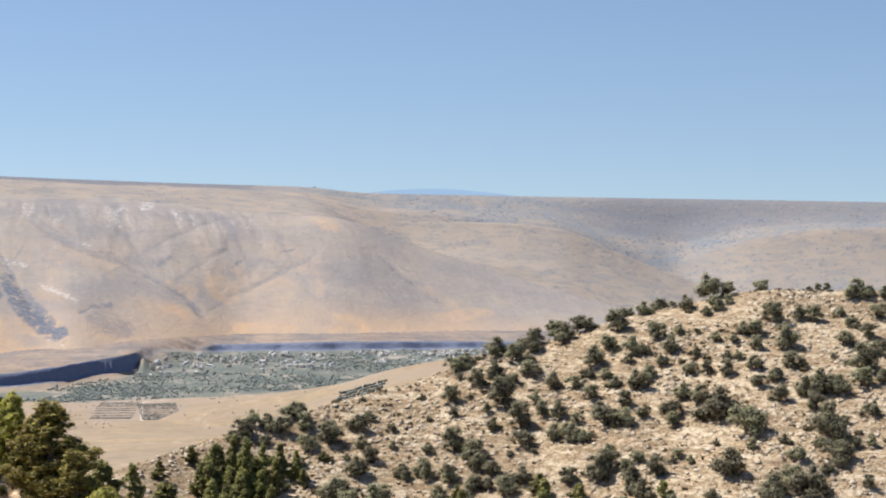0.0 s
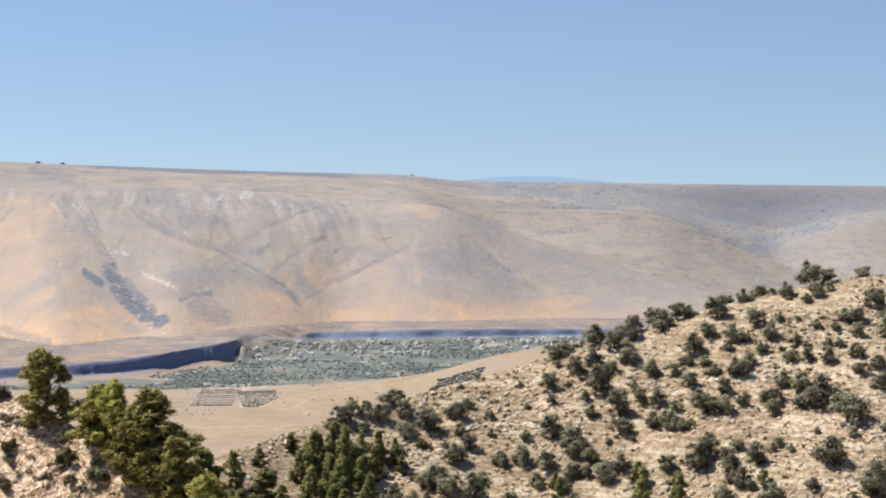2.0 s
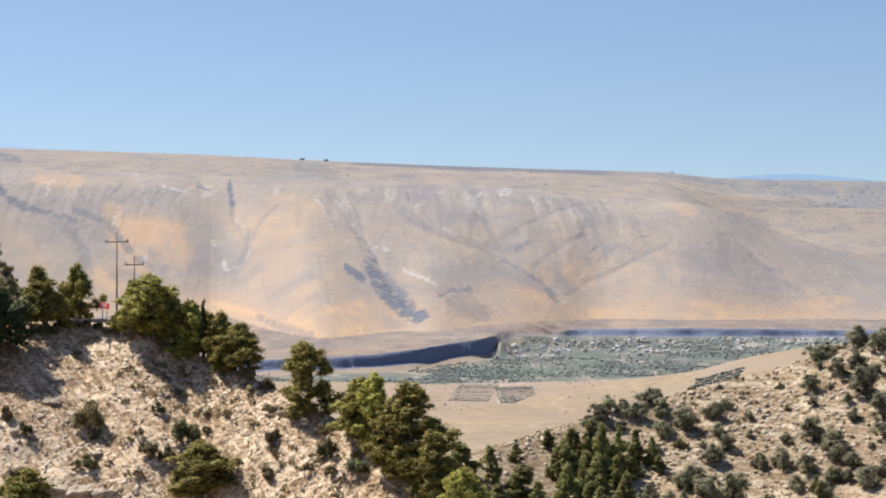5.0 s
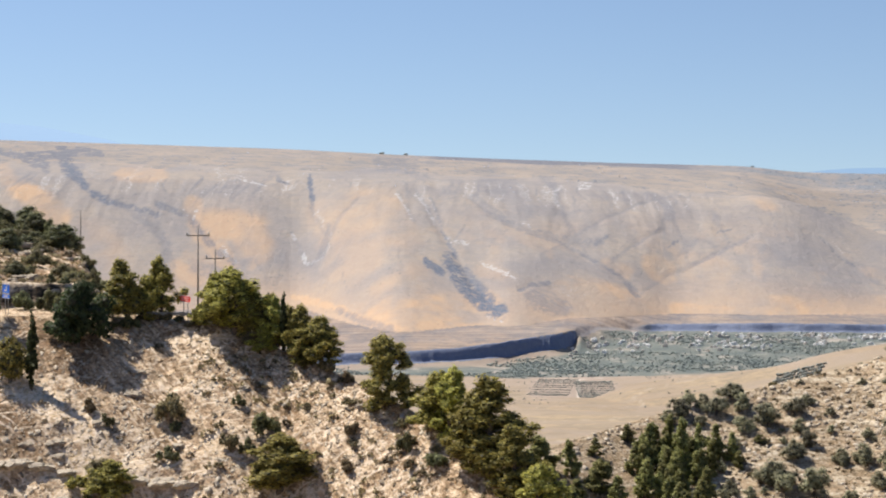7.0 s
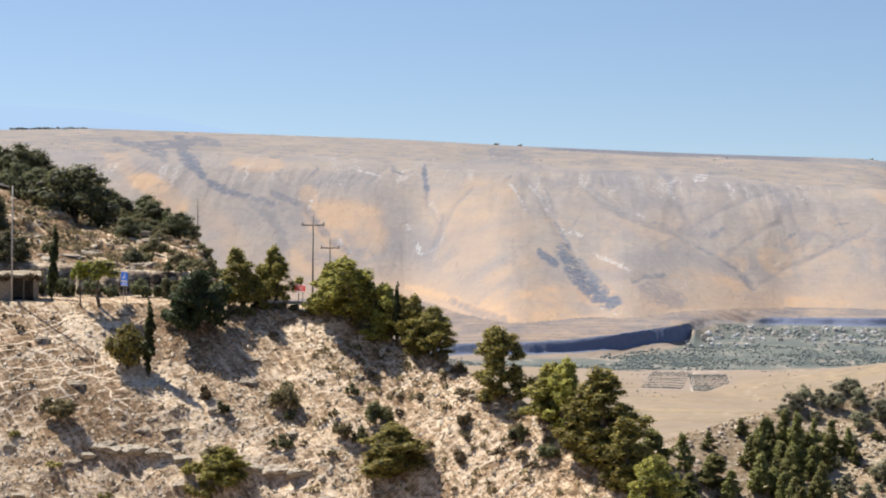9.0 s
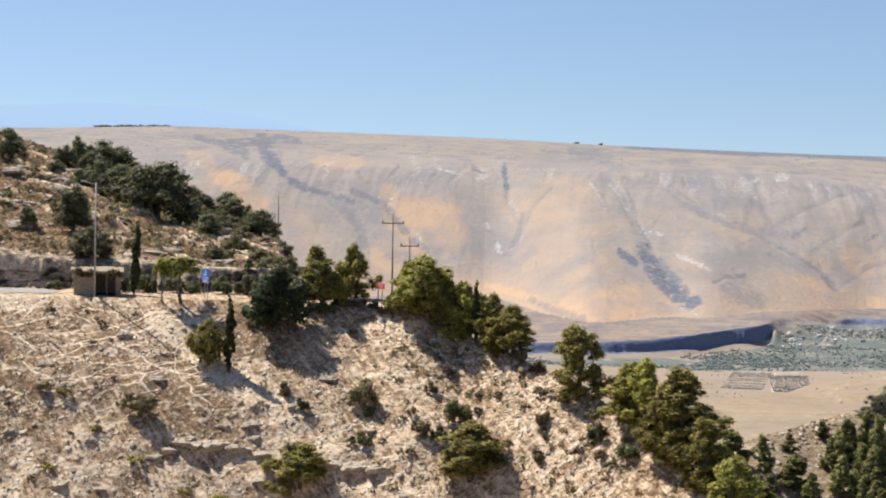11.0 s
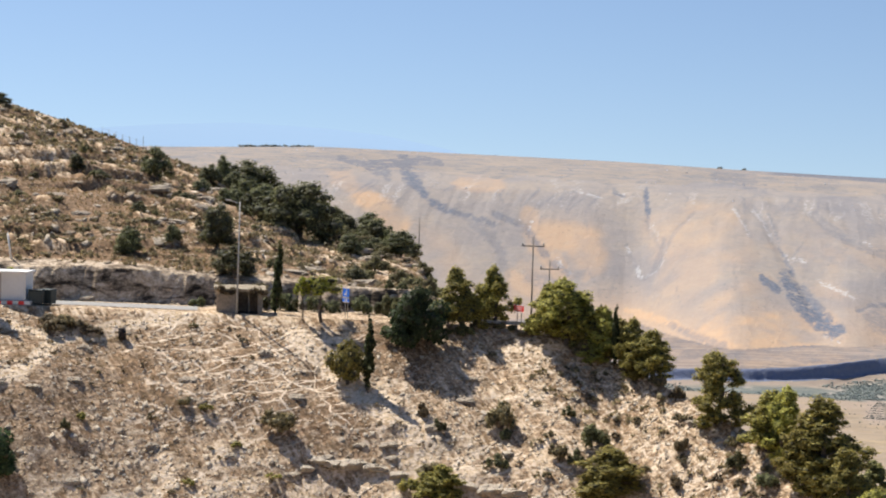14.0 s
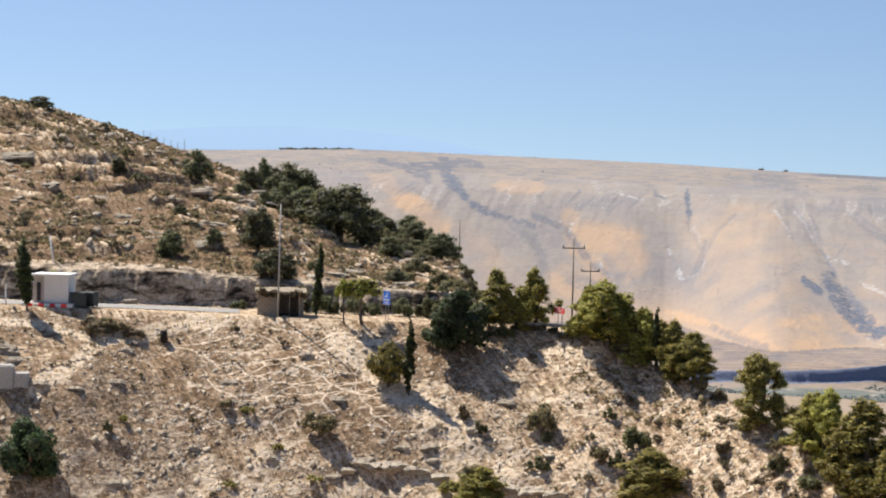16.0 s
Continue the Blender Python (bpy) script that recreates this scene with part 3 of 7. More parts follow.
    soil = g.mix(1.0, soil, (0.865, 0.74, 0.608) if warm else (0.652, 0.587, 0.496), "MULTIPLY")
    g.lk(soil, b.inputs["Base Color"])
    b.inputs["Roughness"].default_value = 0.93
    b.inputs["Specular IOR Level"].default_value = 0.15
    h = g.math("ADD", g.math("MULTIPLY", mid, 0.5), g.math("ADD", g.math("MULTIPLY", fine, 0.3), g.math("ADD", g.math("MULTIPLY", rubble, 0.3), g.math("MULTIPLY", cobble, 0.35))))
    g.lk(g.bump(h, 0.9, 0.5), b.inputs["Normal"])
    return m


MAT_MOUNTAIN, MAT_VALLEY, MAT_UPLAND = mountain_material(), valley_material(), upland_material()
MAT_LEFT, MAT_RIGHT = slope_material("near_slope", True), slope_material("scrub_slope", False)


# ---- ground: one mesh of four sheets that meet ----
def paths(phase, gap, half):
    """Thin lines where the phase passes a whole number of gaps."""
    q = phase / gap
    return step(half, half * 0.35, np.abs(q - np.floor(q) - 0.5) * gap)


def masks(a, r, z):
    """Red, green, blue: soil, rock together with painted shade, and pale marks, with a shape of their own."""
    x = r * np.sin(np.radians(a))
    y = r * np.cos(np.radians(a))
    red, green, blue = np.zeros(a.shape), np.zeros(a.shape), np.zeros(a.shape)
    far = r > 2400
    sh = share(a, r)
    n1, n2 = fbm(x / 120, r / 200, 71, 5, 0.6), fbm(x / 35, r / 60, 72, 4, 0.6)
    mt = (r > foot_r(a)) & far
    low = step(0.34, 0.02, sh + 0.12 * n1 + 0.05 * n2) * 0.8
    aw, sw = a + 0.07 * fbm(x / 24, r / 32, 22, 4, 0.65), sh + 0.012 * fbm(x / 24, r / 32, 23, 4, 0.65)
    orange = np.zeros(a.shape)
    aw_, sw_ = a + 0.4 * fbm(x / 90, r / 120, 25, 4, 0.6), sh + 0.06 * fbm(x / 90, r / 120, 26, 4, 0.6)
    for pts, w, k in ORANGE:
        near, off = (aw, sw) if w < 0.1 else (aw_, sw_)
        orange = np.maximum(orange, k * step(0.0, 0.6, course(near, off, pts, w * 1.6)) * np.clip(0.8 + 0.9 * n1 + 0.8 * n2, 0, 1.2))
    red = np.where(mt, np.clip(low * (0.75 + 0.9 * n1), 0, 1) * step(18, 15, a), red)
    side = smooth_ip(a, (-20, 0.5), (-9, 0.5), (-5, 0.45), (1, 0.35), (12, 0.35), (40, 0.2))
    red = np.where(mt, np.maximum(np.maximum(red, orange), side * step(0.05, 0.5, n1 + 0.5 * n2) * step(0.9, 0.35, sh)), red)
    n3 = fbm(x / 14, r / 22, 74, 3, 0.6)
    n4 = fbm(x / 5, r / 9, 78, 3, 0.65)
    dark = np.zeros(a.shape)
    for pts, w, k in DARK:
        dark = np.maximum(dark, k * step(0.08, 0.5, course(aw, sw, pts, w * 1.1) * (1.0 + 0.7 * n2 + 0.9 * n3 + 1.3 * n4)))
    # dark lines that paint shade into the beds of the courses, and small ravines between them
    for pts, depth, w in GULLIES:
        dark = np.maximum(dark, 0.25 * step(0.1, 0.6, course(aw, sw, pts, 0.09) * (1 + n2)))
    rill = np.abs(fbm((x + 60 * fbm(x / 400, r / 400, 21)) / 60, (r + 1.2 * x) / 420, 76, 3, 0.5))
    dark = np.maximum(dark, 0.32 * step(0.05, 0.012, rill) * step(-0.1, 0.3, n1) * step(0.05, 0.3, sh))
    pale = np.zeros(a.shape)
    for pts, w, k in PALE:
        pale = np.maximum(pale, k * step(0.12, 0.7, course(aw, sw, pts, w * 1.3) * (1 + 0.8 * n2 + 1.2 * n3 + 1.2 * n4)))
    # worn cliffs under the plateau's rim: pale flutes, with the shade of clefts painted dark between
    band = step(0.74, 0.9, sh + 0.08 * n1) * step(1.12, 1.0, sh) * step(9, 6, a)
    flute = fbm((x + 30 * n1) / 9, (r + 0.6 * x) / 420, 77, 3, 0.6)
    pale = np.maximum(pale, 0.62 * band * step(0.2, 0.55, flute + 0.35 * n1))
    dark = np.maximum(dark, 0.4 * band * step(-0.2, -0.5, flute + 0.3 * n1))
    green, blue = np.where(mt, dark, green), np.where(mt, pale, blue)
    # basalt cliff of the terrace
    er = cliff_r(a, r)
    mound = ip(a, (3.15, 0), (3.3, 1), (5.0, 1), (5.6, 0))
    face = far & (r > er - 14) & (r < er + 10)
    green = np.where(face, 1.6 * (1 - mound), green)
    terr = far & (r >= er + 10) & ~mt
    red = np.where(terr, 0.22 + 0.3 * n1, red)
    green = np.where(terr, np.clip(0.3 + 0.7 * n2 + 0.4 * n4, 0, 0.8), green)
    blue = np.where(terr, paths(r + 0.35 * x + 70 * n1, 85.0, 3.5) * 0.5, blue)
    return np.clip(np.stack([red, green, blue, np.where(terr, 0.0, 1.0)], -1), 0, 1.6)


# rock outcrops, and among them gully shade painted as soft dark zones
DARK_A = (
    (((-1.48, 0.39), (-1.26, 0.35), (-1.03, 0.33)), 0.15, 1),
    (((-0.74, 0.4), (-0.48, 0.31), (-0.13, 0.23), (0.39, 0.13), (0.78, 0.09)), 0.34, 1),
    (((-0.3, 0.35), (0.22, 0.21), (0.66, 0.12)), 0.25, 0.7),
    (((1.44, 0.22), (1.79, 0.25), (2.32, 0.24)), 0.08, 0.6),
    (((1.79, 0.16), (2.23, 0.11), (2.76, 0.08)), 0.35, 0.45),
    (((-5.11, 1.0), (-5.03, 0.82)), 0.11, 1),
    (((-5.03, 0.82), (-5.08, 0.72)), 0.06, 0.5),
    (((-6.08, 1.0), (-5.79, 0.97)), 0.1, 0.7),
    (((-2.98, 1.53), (-1.86, 1.43)), 0.25, 0.55),
    (((-0.05, 0.86), (0.74, 0.71), (1.61, 0.62), (2.49, 0.56)), 0.2, 0.4),
)
DARK_B = (
    (((2.49, 0.56), (3.54, 0.43), (4.6, 0.29), (5.1, 0.2)), 0.06, 0.55),
    (((0.56, 1.08), (1.44, 0.78)), 0.6, 0.25),
    (((1.78, 1.51), (2.48, 1.04), (2.57, 0.85)), 0.12, 0.35),
    (((4.25, 0.4), (4.86, 0.49), (5.82, 0.64)), 0.05, 0.35),
    (((6.85, 0.38), (7.59, 0.48), (8.43, 0.58)), 0.12, 0.4),
    (((6.0, 0.5), (6.28, 0.55)), 0.06, 0.6),
    (((4.15, 0.72), (5.03, 0.86), (6.26, 1.13)), 0.05, 0.3),
    (((3.75, 0.51), (4.1, 0.57)), 0.06, 0.6),
    (((7.55, 0.63), (7.86, 0.66)), 0.07, 0.7),
    (((10.6, 0.71), (11.05, 0.59), (11.58, 0.52)), 0.045, 0.7),
    (((2.84, 0.57), (3.37, 0.53), (3.89, 0.54)), 0.2, 0.4),
)
DARK_C = (
    (((-1.0, 0.6), (-0.57, 0.44)), 0.06, 0.7),
    (((-1.35, 0.85), (-1.0, 0.62)), 0.05, 0.5),
    (((-4.19, 0.06), (-3.07, 0.02), (-2.56, 0.01)), 0.14, 0.5),
    (((4.69, 0.26), (5.1, 0.14)), 0.1, 0.6),
    (((8.64, 0.5), (9.52, 0.42)), 0.4, 0.2),
    (((-4.52, 0.61), (-4.61, 0.46), (-4.78, 0.39)), 0.12, 0.4),
    (((-14.61, 1.86), (-13.77, 1.52), (-13.15, 1.32)), 0.18, 0.7),
    (((-13.59, 1.64), (-12.37, 1.79)), 0.25, 0.85),
    (((-12.65, 2.11), (-12.57, 1.33)), 0.2, 0.9),
    (((-12.19, 2.02), (-11.52, 1.83)), 0.2, 0.7),
    (((-12.54, 1.33), (-12.17, 0.99), (-11.78, 0.85), (-11.25, 0.77)), 0.18, 0.95),
    (((-11.25, 0.77), (-10.49, 0.73), (-9.78, 0.66)), 0.13, 0.7),
)
DARK_D = (
    (((-10.39, 0.66), (-9.86, 0.56), (-9.59, 0.48), (-9.45, 0.34)), 0.22, 0.35),
    (((-9.73, 0.74), (-8.81, 0.65), (-8.41, 0.52), (-8.0, 0.41), (-7.46, 0.32)), 0.16, 0.6),
    (((-12.19, 1.41), (-12.35, 1.08)), 0.3, 0.3),
    (((-8.6, 0.29), (-7.54, 0.21)), 0.3, 0.3),
)
DARK = DARK_A + DARK_B + DARK_C + DARK_D
PALE_A = (
    (((-5.66, 0.51), (-5.37, 0.41), (-5.19, 0.32)), 0.1, 1),
    (((-5.19, 0.32), (-4.75, 0.38), (-4.51, 0.46), (-4.42, 0.56)), 0.06, 0.6),
    (((-7.1, 0.99), (-6.5, 0.93)), 0.11, 1),
    (((-7.8, 0.99), (-7.13, 1.01)), 0.2, 0.4),
    (((-2.42, 0.86), (-1.92, 0.67)), 0.08, 0.75),
    (((-1.86, 0.9), (-1.21, 0.65)), 0.08, 0.8),
    (((-1.38, 0.84), (-1.14, 0.7)), 0.06, 0.6),
    (((-0.86, 0.55), (-0.22, 0.51)), 0.12, 0.7),
    (((0.22, 0.39), (1.35, 0.28)), 0.09, 0.8),
    (((-5.62, 1.27), (-5.11, 1.03)), 0.15, 0.3),
    (((2.45, 0.94), (2.69, 1.04)), 0.07, 0.8),
    (((3.22, 1.04), (3.57, 1.14)), 0.09, 0.8),
    (((1.92, 0.89), (2.21, 0.8)), 0.06, 0.6),
)
PALE_B = (
    (((1.52, 0.67), (1.82, 0.62)), 0.06, 0.8),
    (((9.59, 1.61), (10.08, 1.64)), 0.11, 1),
    (((0.45, 0.06), (0.92, 0.02), (0.75, -0.07)), 0.05, 1),
    (((-7.81, 0.43), (-7.61, 0.35)), 0.12, 0.8),
    (((4.21, 0.74), (4.36, 0.93)), 0.06, 0.5),
    (((10.73, 0.76), (11.09, 0.68), (11.33, 0.61)), 0.04, 0.8),
    (((-4.4, 0.67), (-3.7, 0.76)), 0.06, 0.5),
    (((-5.79, 0.91), (-5.28, 1.03), (-5.11, 0.91)), 0.12, 0.6),
    (((-3.75, 0.96), (-3.67, 0.89)), 0.1, 0.5),
    (((-4.1, -0.02), (-3.5, -0.06)), 0.07, 0.6),
    (((2.49, 0.18), (3.2, 0.16)), 0.3, 0.3),
    (((7.58, 0.54), (7.72, 0.66)), 0.06, 0.5),
    (((-4.95, 0.72), (-4.69, 0.61)), 0.1, 0.5),
)
PALE_C = (
    (((-8.72, 0.63), (-8.57, 0.72)), 0.06, 1),
    (((-8.99, 0.71), (-8.66, 0.59)), 0.04, 0.8),
    (((-7.64, 0.37), (-7.37, 0.32)), 0.07, 0.7),
    (((-10.08, 1.54), (-10.42, 1.07)), 0.08, 0.4),
    (((-7.97, 1.22), (-7.7, 0.93)), 0.12, 0.5),
    (((-7.26, 1.08), (-6.63, 0.92)), 0.12, 0.6),
    (((-14.89, 0.94), (-14.62, 0.77)), 0.15, 0.4),
    (((-11.92, 1.22), (-11.47, 0.99)), 0.12, 0.35),
)
PALE = PALE_A + PALE_B + PALE_C
ORANGE_A = (
    (((-5.3, 0.05), (-4.1, 0.08), (-3.38, 0.04), (-2.13, 0.01), (-1.0, 0.03), (0.08, 0.08)), 0.07, 1.3),
    (((-2.9, 0.07), (-1.0, 0.07), (0.31, 0.09)), 0.55, 1),
    (((-4.44, 0.61), (-2.9, 0.75), (-2.55, 0.61)), 0.7, 0.45),
    (((-3.59, 0.49), (-3.93, 0.32)), 0.7, 0.35),
    (((2.85, 0.17), (4.25, 0.12), (5.4, 0.01)), 0.45, 0.85),
    (((4.07, 0.38), (4.64, 0.32)), 0.2, 0.8),
    (((5.48, 0.35), (6.01, 0.31)), 0.28, 0.7),
    (((6.28, 0.03), (8.3, 0.04), (10.06, 0.05)), 0.25, 1),
    (((9.18, 0.1), (10.58, 0.1)), 0.25, 0.9),
    (((11.28, 0.07), (13.88, 0.26)), 0.3, 0.7),
    (((-7.8, 0.58), (-6.8, 0.57), (-6.89, 0.45)), 0.5, 0.8),
)
ORANGE_B = (
    (((-1.95, 0.25), (-2.73, 0.13)), 0.6, 0.6),
    (((7.07, 0.21), (7.5, 0.32)), 0.6, 0.4),
    (((0.39, 0.34), (1.79, 0.19)), 0.3, 0.35),
    (((8.98, 0.91), (8.62, 1.06)), 0.3, 0.5),
    (((-0.3, -0.0), (0.4, 0.01)), 0.3, 1),
    (((-13.74, 0.81), (-12.94, 0.63)), 0.42, 1),
    (((-10.6, 1.28), (-9.98, 1.11)), 0.35, 0.6),
    (((-8.78, 0.74), (-8.09, 0.45), (-7.63, 0.31)), 0.28, 0.7),
    (((-8.11, 0.65), (-7.15, 0.64)), 0.25, 0.4),
    (((-9.04, 0.29), (-8.5, 0.2)), 0.25, 0.7),
    (((-5.63, 0.08), (-4.37, 0.08)), 0.08, 1.2),
    (((-3.33, 0.83), (-4.26, 0.59)), 0.45, 0.5),
    (((-14.64, 1.27), (-14.28, 0.94)), 0.3, 0.4),
)
ORANGE_C = (
    (((-11.79, 0.54), (-11.07, 0.34)), 0.5, 0.4),
)
ORANGE = ORANGE_A + ORANGE_B + ORANGE_C


def sheet(azimuths, radii, kind):
    A, R = np.meshgrid(azimuths, radii)
    Z = height(A, R)
    P = np.stack([R * np.sin(np.radians(A)), R * np.cos(np.radians(A)), Z], -1).reshape(-1, 3)
    n, m = A.shape
    i = np.arange((n - 1) * m).reshape(n - 1, m)[:, :-1].ravel()
    Q = np.stack([i, i + 1, i + m + 1, i + m], -1)
    slot = np.full(len(Q), {"far": 0, "valley": 1, "left": 2, "right": 3}[kind], np.int32)
    M = np.zeros((A.size, 4))
    if kind == "far":
        M = masks(A, R, Z).reshape(-1, 4)
        flat = (R < cliff_r(A, R) - 14).reshape(-1)
        slot[flat[i]] = 1
        rim = crest(A)[0][0] + ip(A, (-40, 190), (2, 170), (5, 60), (8, 40), (10, 12), (40, 12)) + ip(A, (-40, 160), (2, 140), (5, 30), (40, 20)) * fbm(R * np.sin(np.radians(A)) / 60, R / 60, 73, 3)
        slot_up = (R > rim).reshape(-1)
        slot[slot_up[i]] = 4
        # haze between the ridges put into colour: spur faces paler, ground behind bluer
        face = step(10.5, 13.5, A) * step(3850, 3950, R) * step(4135, 4115, R) + step(19.3, 21.5, A) * step(4220, 4300, R) * step(4435, 4415, R)
        M[:, 2] = np.where(slot_up, 0.2 * np.clip(face, 0, 1).reshape(-1), M[:, 2])
        haze_tint = np.maximum(step(11.5, 14.5, A) * step(4125, 4150, R) * (1 - np.clip(face, 0, 1)), step(4520, 4640, R) * step(6, 9.5, A))
        M[:, 0] = np.where(slot_up, haze_tint.reshape(-1), M[:, 0])
        rim_dark = step(4520, 4560, R) * np.clip(smooth_ip(A, (-12, 0), (-9, 0.3), (-4, 0.3), (-1.4, 0.5), (-0.6, 1.2), (5.5, 1.2), (7, 0.5), (9, 0.2), (14, 0.25), (18, 0.7), (26, 0.6)), 0, 1.2)
        M[:, 1] = np.where(slot_up, np.maximum(1.1 * M[:, 1], rim_dark.reshape(-1)), M[:, 1])
        g = valley_masks(A, R).reshape(-1, 4)
        M[flat] = g[flat]
    elif kind == "valley":
        M = valley_masks(A, R).reshape(-1, 4)
    elif kind == "left":
        M = left_masks(A, R).reshape(-1, 4)
    else:
        M = right_masks(A, R).reshape(-1, 4)
    return P, Q, slot, M


def valley_masks(a, r):
    x = r * np.sin(np.radians(a))
    n = fbm(x / 90, r / 90, 81, 4)
    start = smooth_ip(a, (-40, 2430), (0, 2400), (2, 2350), (4, 2350), (6, 2470), (14, 2600), (40, 2600))
    green = step(-20, 30, r - start + 40 * n)
    red = step(0.25, 0.5, n) * 0.5 * (1 - green)
    soil = step(1.5, 1.9, a) * step(5.4, 4.4, a + 0.002 * (r - 2100)) * step(2035, 2060, r) * step(2400, 2360, r)
    red = np.maximum(red, soil)
    red = np.maximum(red, step(2150, 2330, r + 160 * n) * step(-2, 1, a) * step(9, 7, a) * 0.6 * (1 - green))
    red = np.maximum(red, step(-110, -40, r - edge_r(a) + 45 * n) * step(4.5, 3.0, a) * 0.9)
    blue = stroke(a, r / 400, ((3.25, 5.1), (3.28, 5.82)), 0.05) + stroke(a, r / 400, ((2.3, 5.9), (3.3, 5.82), (4.0, 5.84)), 0.04)
    furrow = paths(r + 0.5 * x + 60 * n, 46.0, 7.0) * step(-0.1, 0.3, fbm(x / 160, r / 160, 82, 2)) * (1 - green)
    red = np.maximum(red, 0.65 * furrow)
    blue = blue + 0.16 * paths(r - 0.9 * x + 120 * n, 210.0, 4.0) * (1 - green)
    blue = np.clip(blue * 1.6, 0, 0.9)
    green = green * (1 - 0.5 * step(-110, -40, r - edge_r(a) + 45 * n) * step(4.5, 3.0, a))
    return np.stack([red, green, blue, np.ones(a.shape)], -1)


# worn paths and chalk fans on the near slope: bearing, distance
TRACKS = (
    (((-19.29, 149.8), (-20.5, 149.0), (-22.05, 147.4), (-23.07, 146.8), (-23.41, 144.2), (-24.25, 141.2), (-25.08, 139.8)), 0.55),
    (((-23.58, 146.6), (-25.11, 148.4), (-26.11, 148.4)), 0.5),
    (((-15.79, 148.2), (-15.07, 146.0), (-14.35, 143.6), (-13.28, 140.8), (-12.02, 139.0)), 0.75),
    (((-8.22, 149.2), (-6.97, 147.8), (-6.08, 146.4), (-5.54, 145.0)), 0.45),
    (((-6.63, 149.4), (-6.08, 146.4), (-5.54, 145.0), (-4.13, 144.2), (-2.55, 144.0)), 0.5),
)


def left_masks(a, r):
    x, y = r * np.sin(np.radians(a)), r * np.cos(np.radians(a))
    d = lip_r(a) - r
    n, n2 = fbm(x / 7, y / 7, 91, 4), fbm(x / 2.2, d / 2.2, 99, 4, 0.6)
    below = step(0.2, 1.2, d)
    hill = smooth_ip(a, (-40, 1), (-11.4, 1), (-10.2, 0), (40, 0))
    wall = hill * step(157.2, 158.2, r) * step(162, 160.5, r)
    rock = hill * beds(x, r) * step(160.5, 163, r)
    green = wall
    # brown soil: the hill, the rubble slope, a strip beside the thin cypress (its top also paints the shade on the
    # bank), the foot
    west = step(-15.0, -17.0, a + 0.8 * n + 0.06 * d) * 0.62
    strip = step(-14.9, -14.2, a + 0.2 * d) * step(-10.4, -11.6, a + 0.13 * d) * step(14, 10, d)
    foot = step(16, 20, d + 5 * n) * step(-9, -12, a) * 0.2
    east = 0.12 + 0.35 * step(0.05, 0.35, n) + 0.05 * step(-8, -2, a)
    red = np.where(r > 158, 0.98 + 0.25 * n, below * np.maximum(np.maximum(west, strip), np.maximum(foot, east)) * (0.9 + 0.9 * n2))
    red = red * (1 - green) * (1 - rock)
    # chalk fan, and the tracks that grazing animals have trodden
    fan = np.exp(-((a + 15.6 - 0.30 * d + 0.5 * n) / (0.75 + 0.08 * d)) ** 2) * step(20, 13, d) * 0.72
    pale = step(-12.5, -9.5, a - 0.02 * d) * (0.32 + 0.55 * n) + step(-13, -19, a) * 0.12
    # pale rubble low down, painted stronger to make up for weak sun there
    rubble = step(8, 15, d + 3 * n) * step(-7, -11, a) * (0.5 + 0.7 * n2)
    blue = below * np.maximum(np.maximum(fan, pale), rubble)
    zone = step(-21.8, -20.0, a + 0.6 * n) * step(-13.2, -14.6, a + 0.6 * n) * step(15, 10, d + 2 * n)
    track = below * np.maximum(zone, 0.25 + 0.4 * step(-14, -10, a))
    rough = 0.25 * n
    for pts, w in TRACKS:
        blue = np.maximum(blue, np.clip(1.6 * stroke(a + rough, r / 12.5, tuple((p, q / 12.5) for p, q in pts), w * 0.8), 0, 1) * 0.95)
    blue = np.maximum(blue, step(149.2, 150.0, r) * step(158, 157, r) * step(-12.5, -14, a) * 0.35)
    blue = np.maximum(blue * np.where(r > 158, 0, 1), rock * (0.4 + 0.6 * n2))
    return np.clip(np.stack([red, green, blue, track], -1), 0, 1)


def right_masks(a, r):
    x, y = r * np.sin(np.radians(a)), r * np.cos(np.radians(a))
    n = fbm(x / 25, y / 25, 95, 4)
    red = step(0.1, 0.5, n) * 0.35
    blue = step(0.05, 0.5, fbm(x / 12, y / 5, 96, 5, 0.6)) * 0.4
    green = step(0.35, 0.55, fbm(x / 10, y / 4, 97, 4)) * 0.4
    return np.stack([red, green, blue, np.ones(a.shape)], -1)


def spaced(*parts):
    return np.concatenate([np.arange(lo, hi, d) for lo, hi, d in parts] + [[parts[-1][1]]])


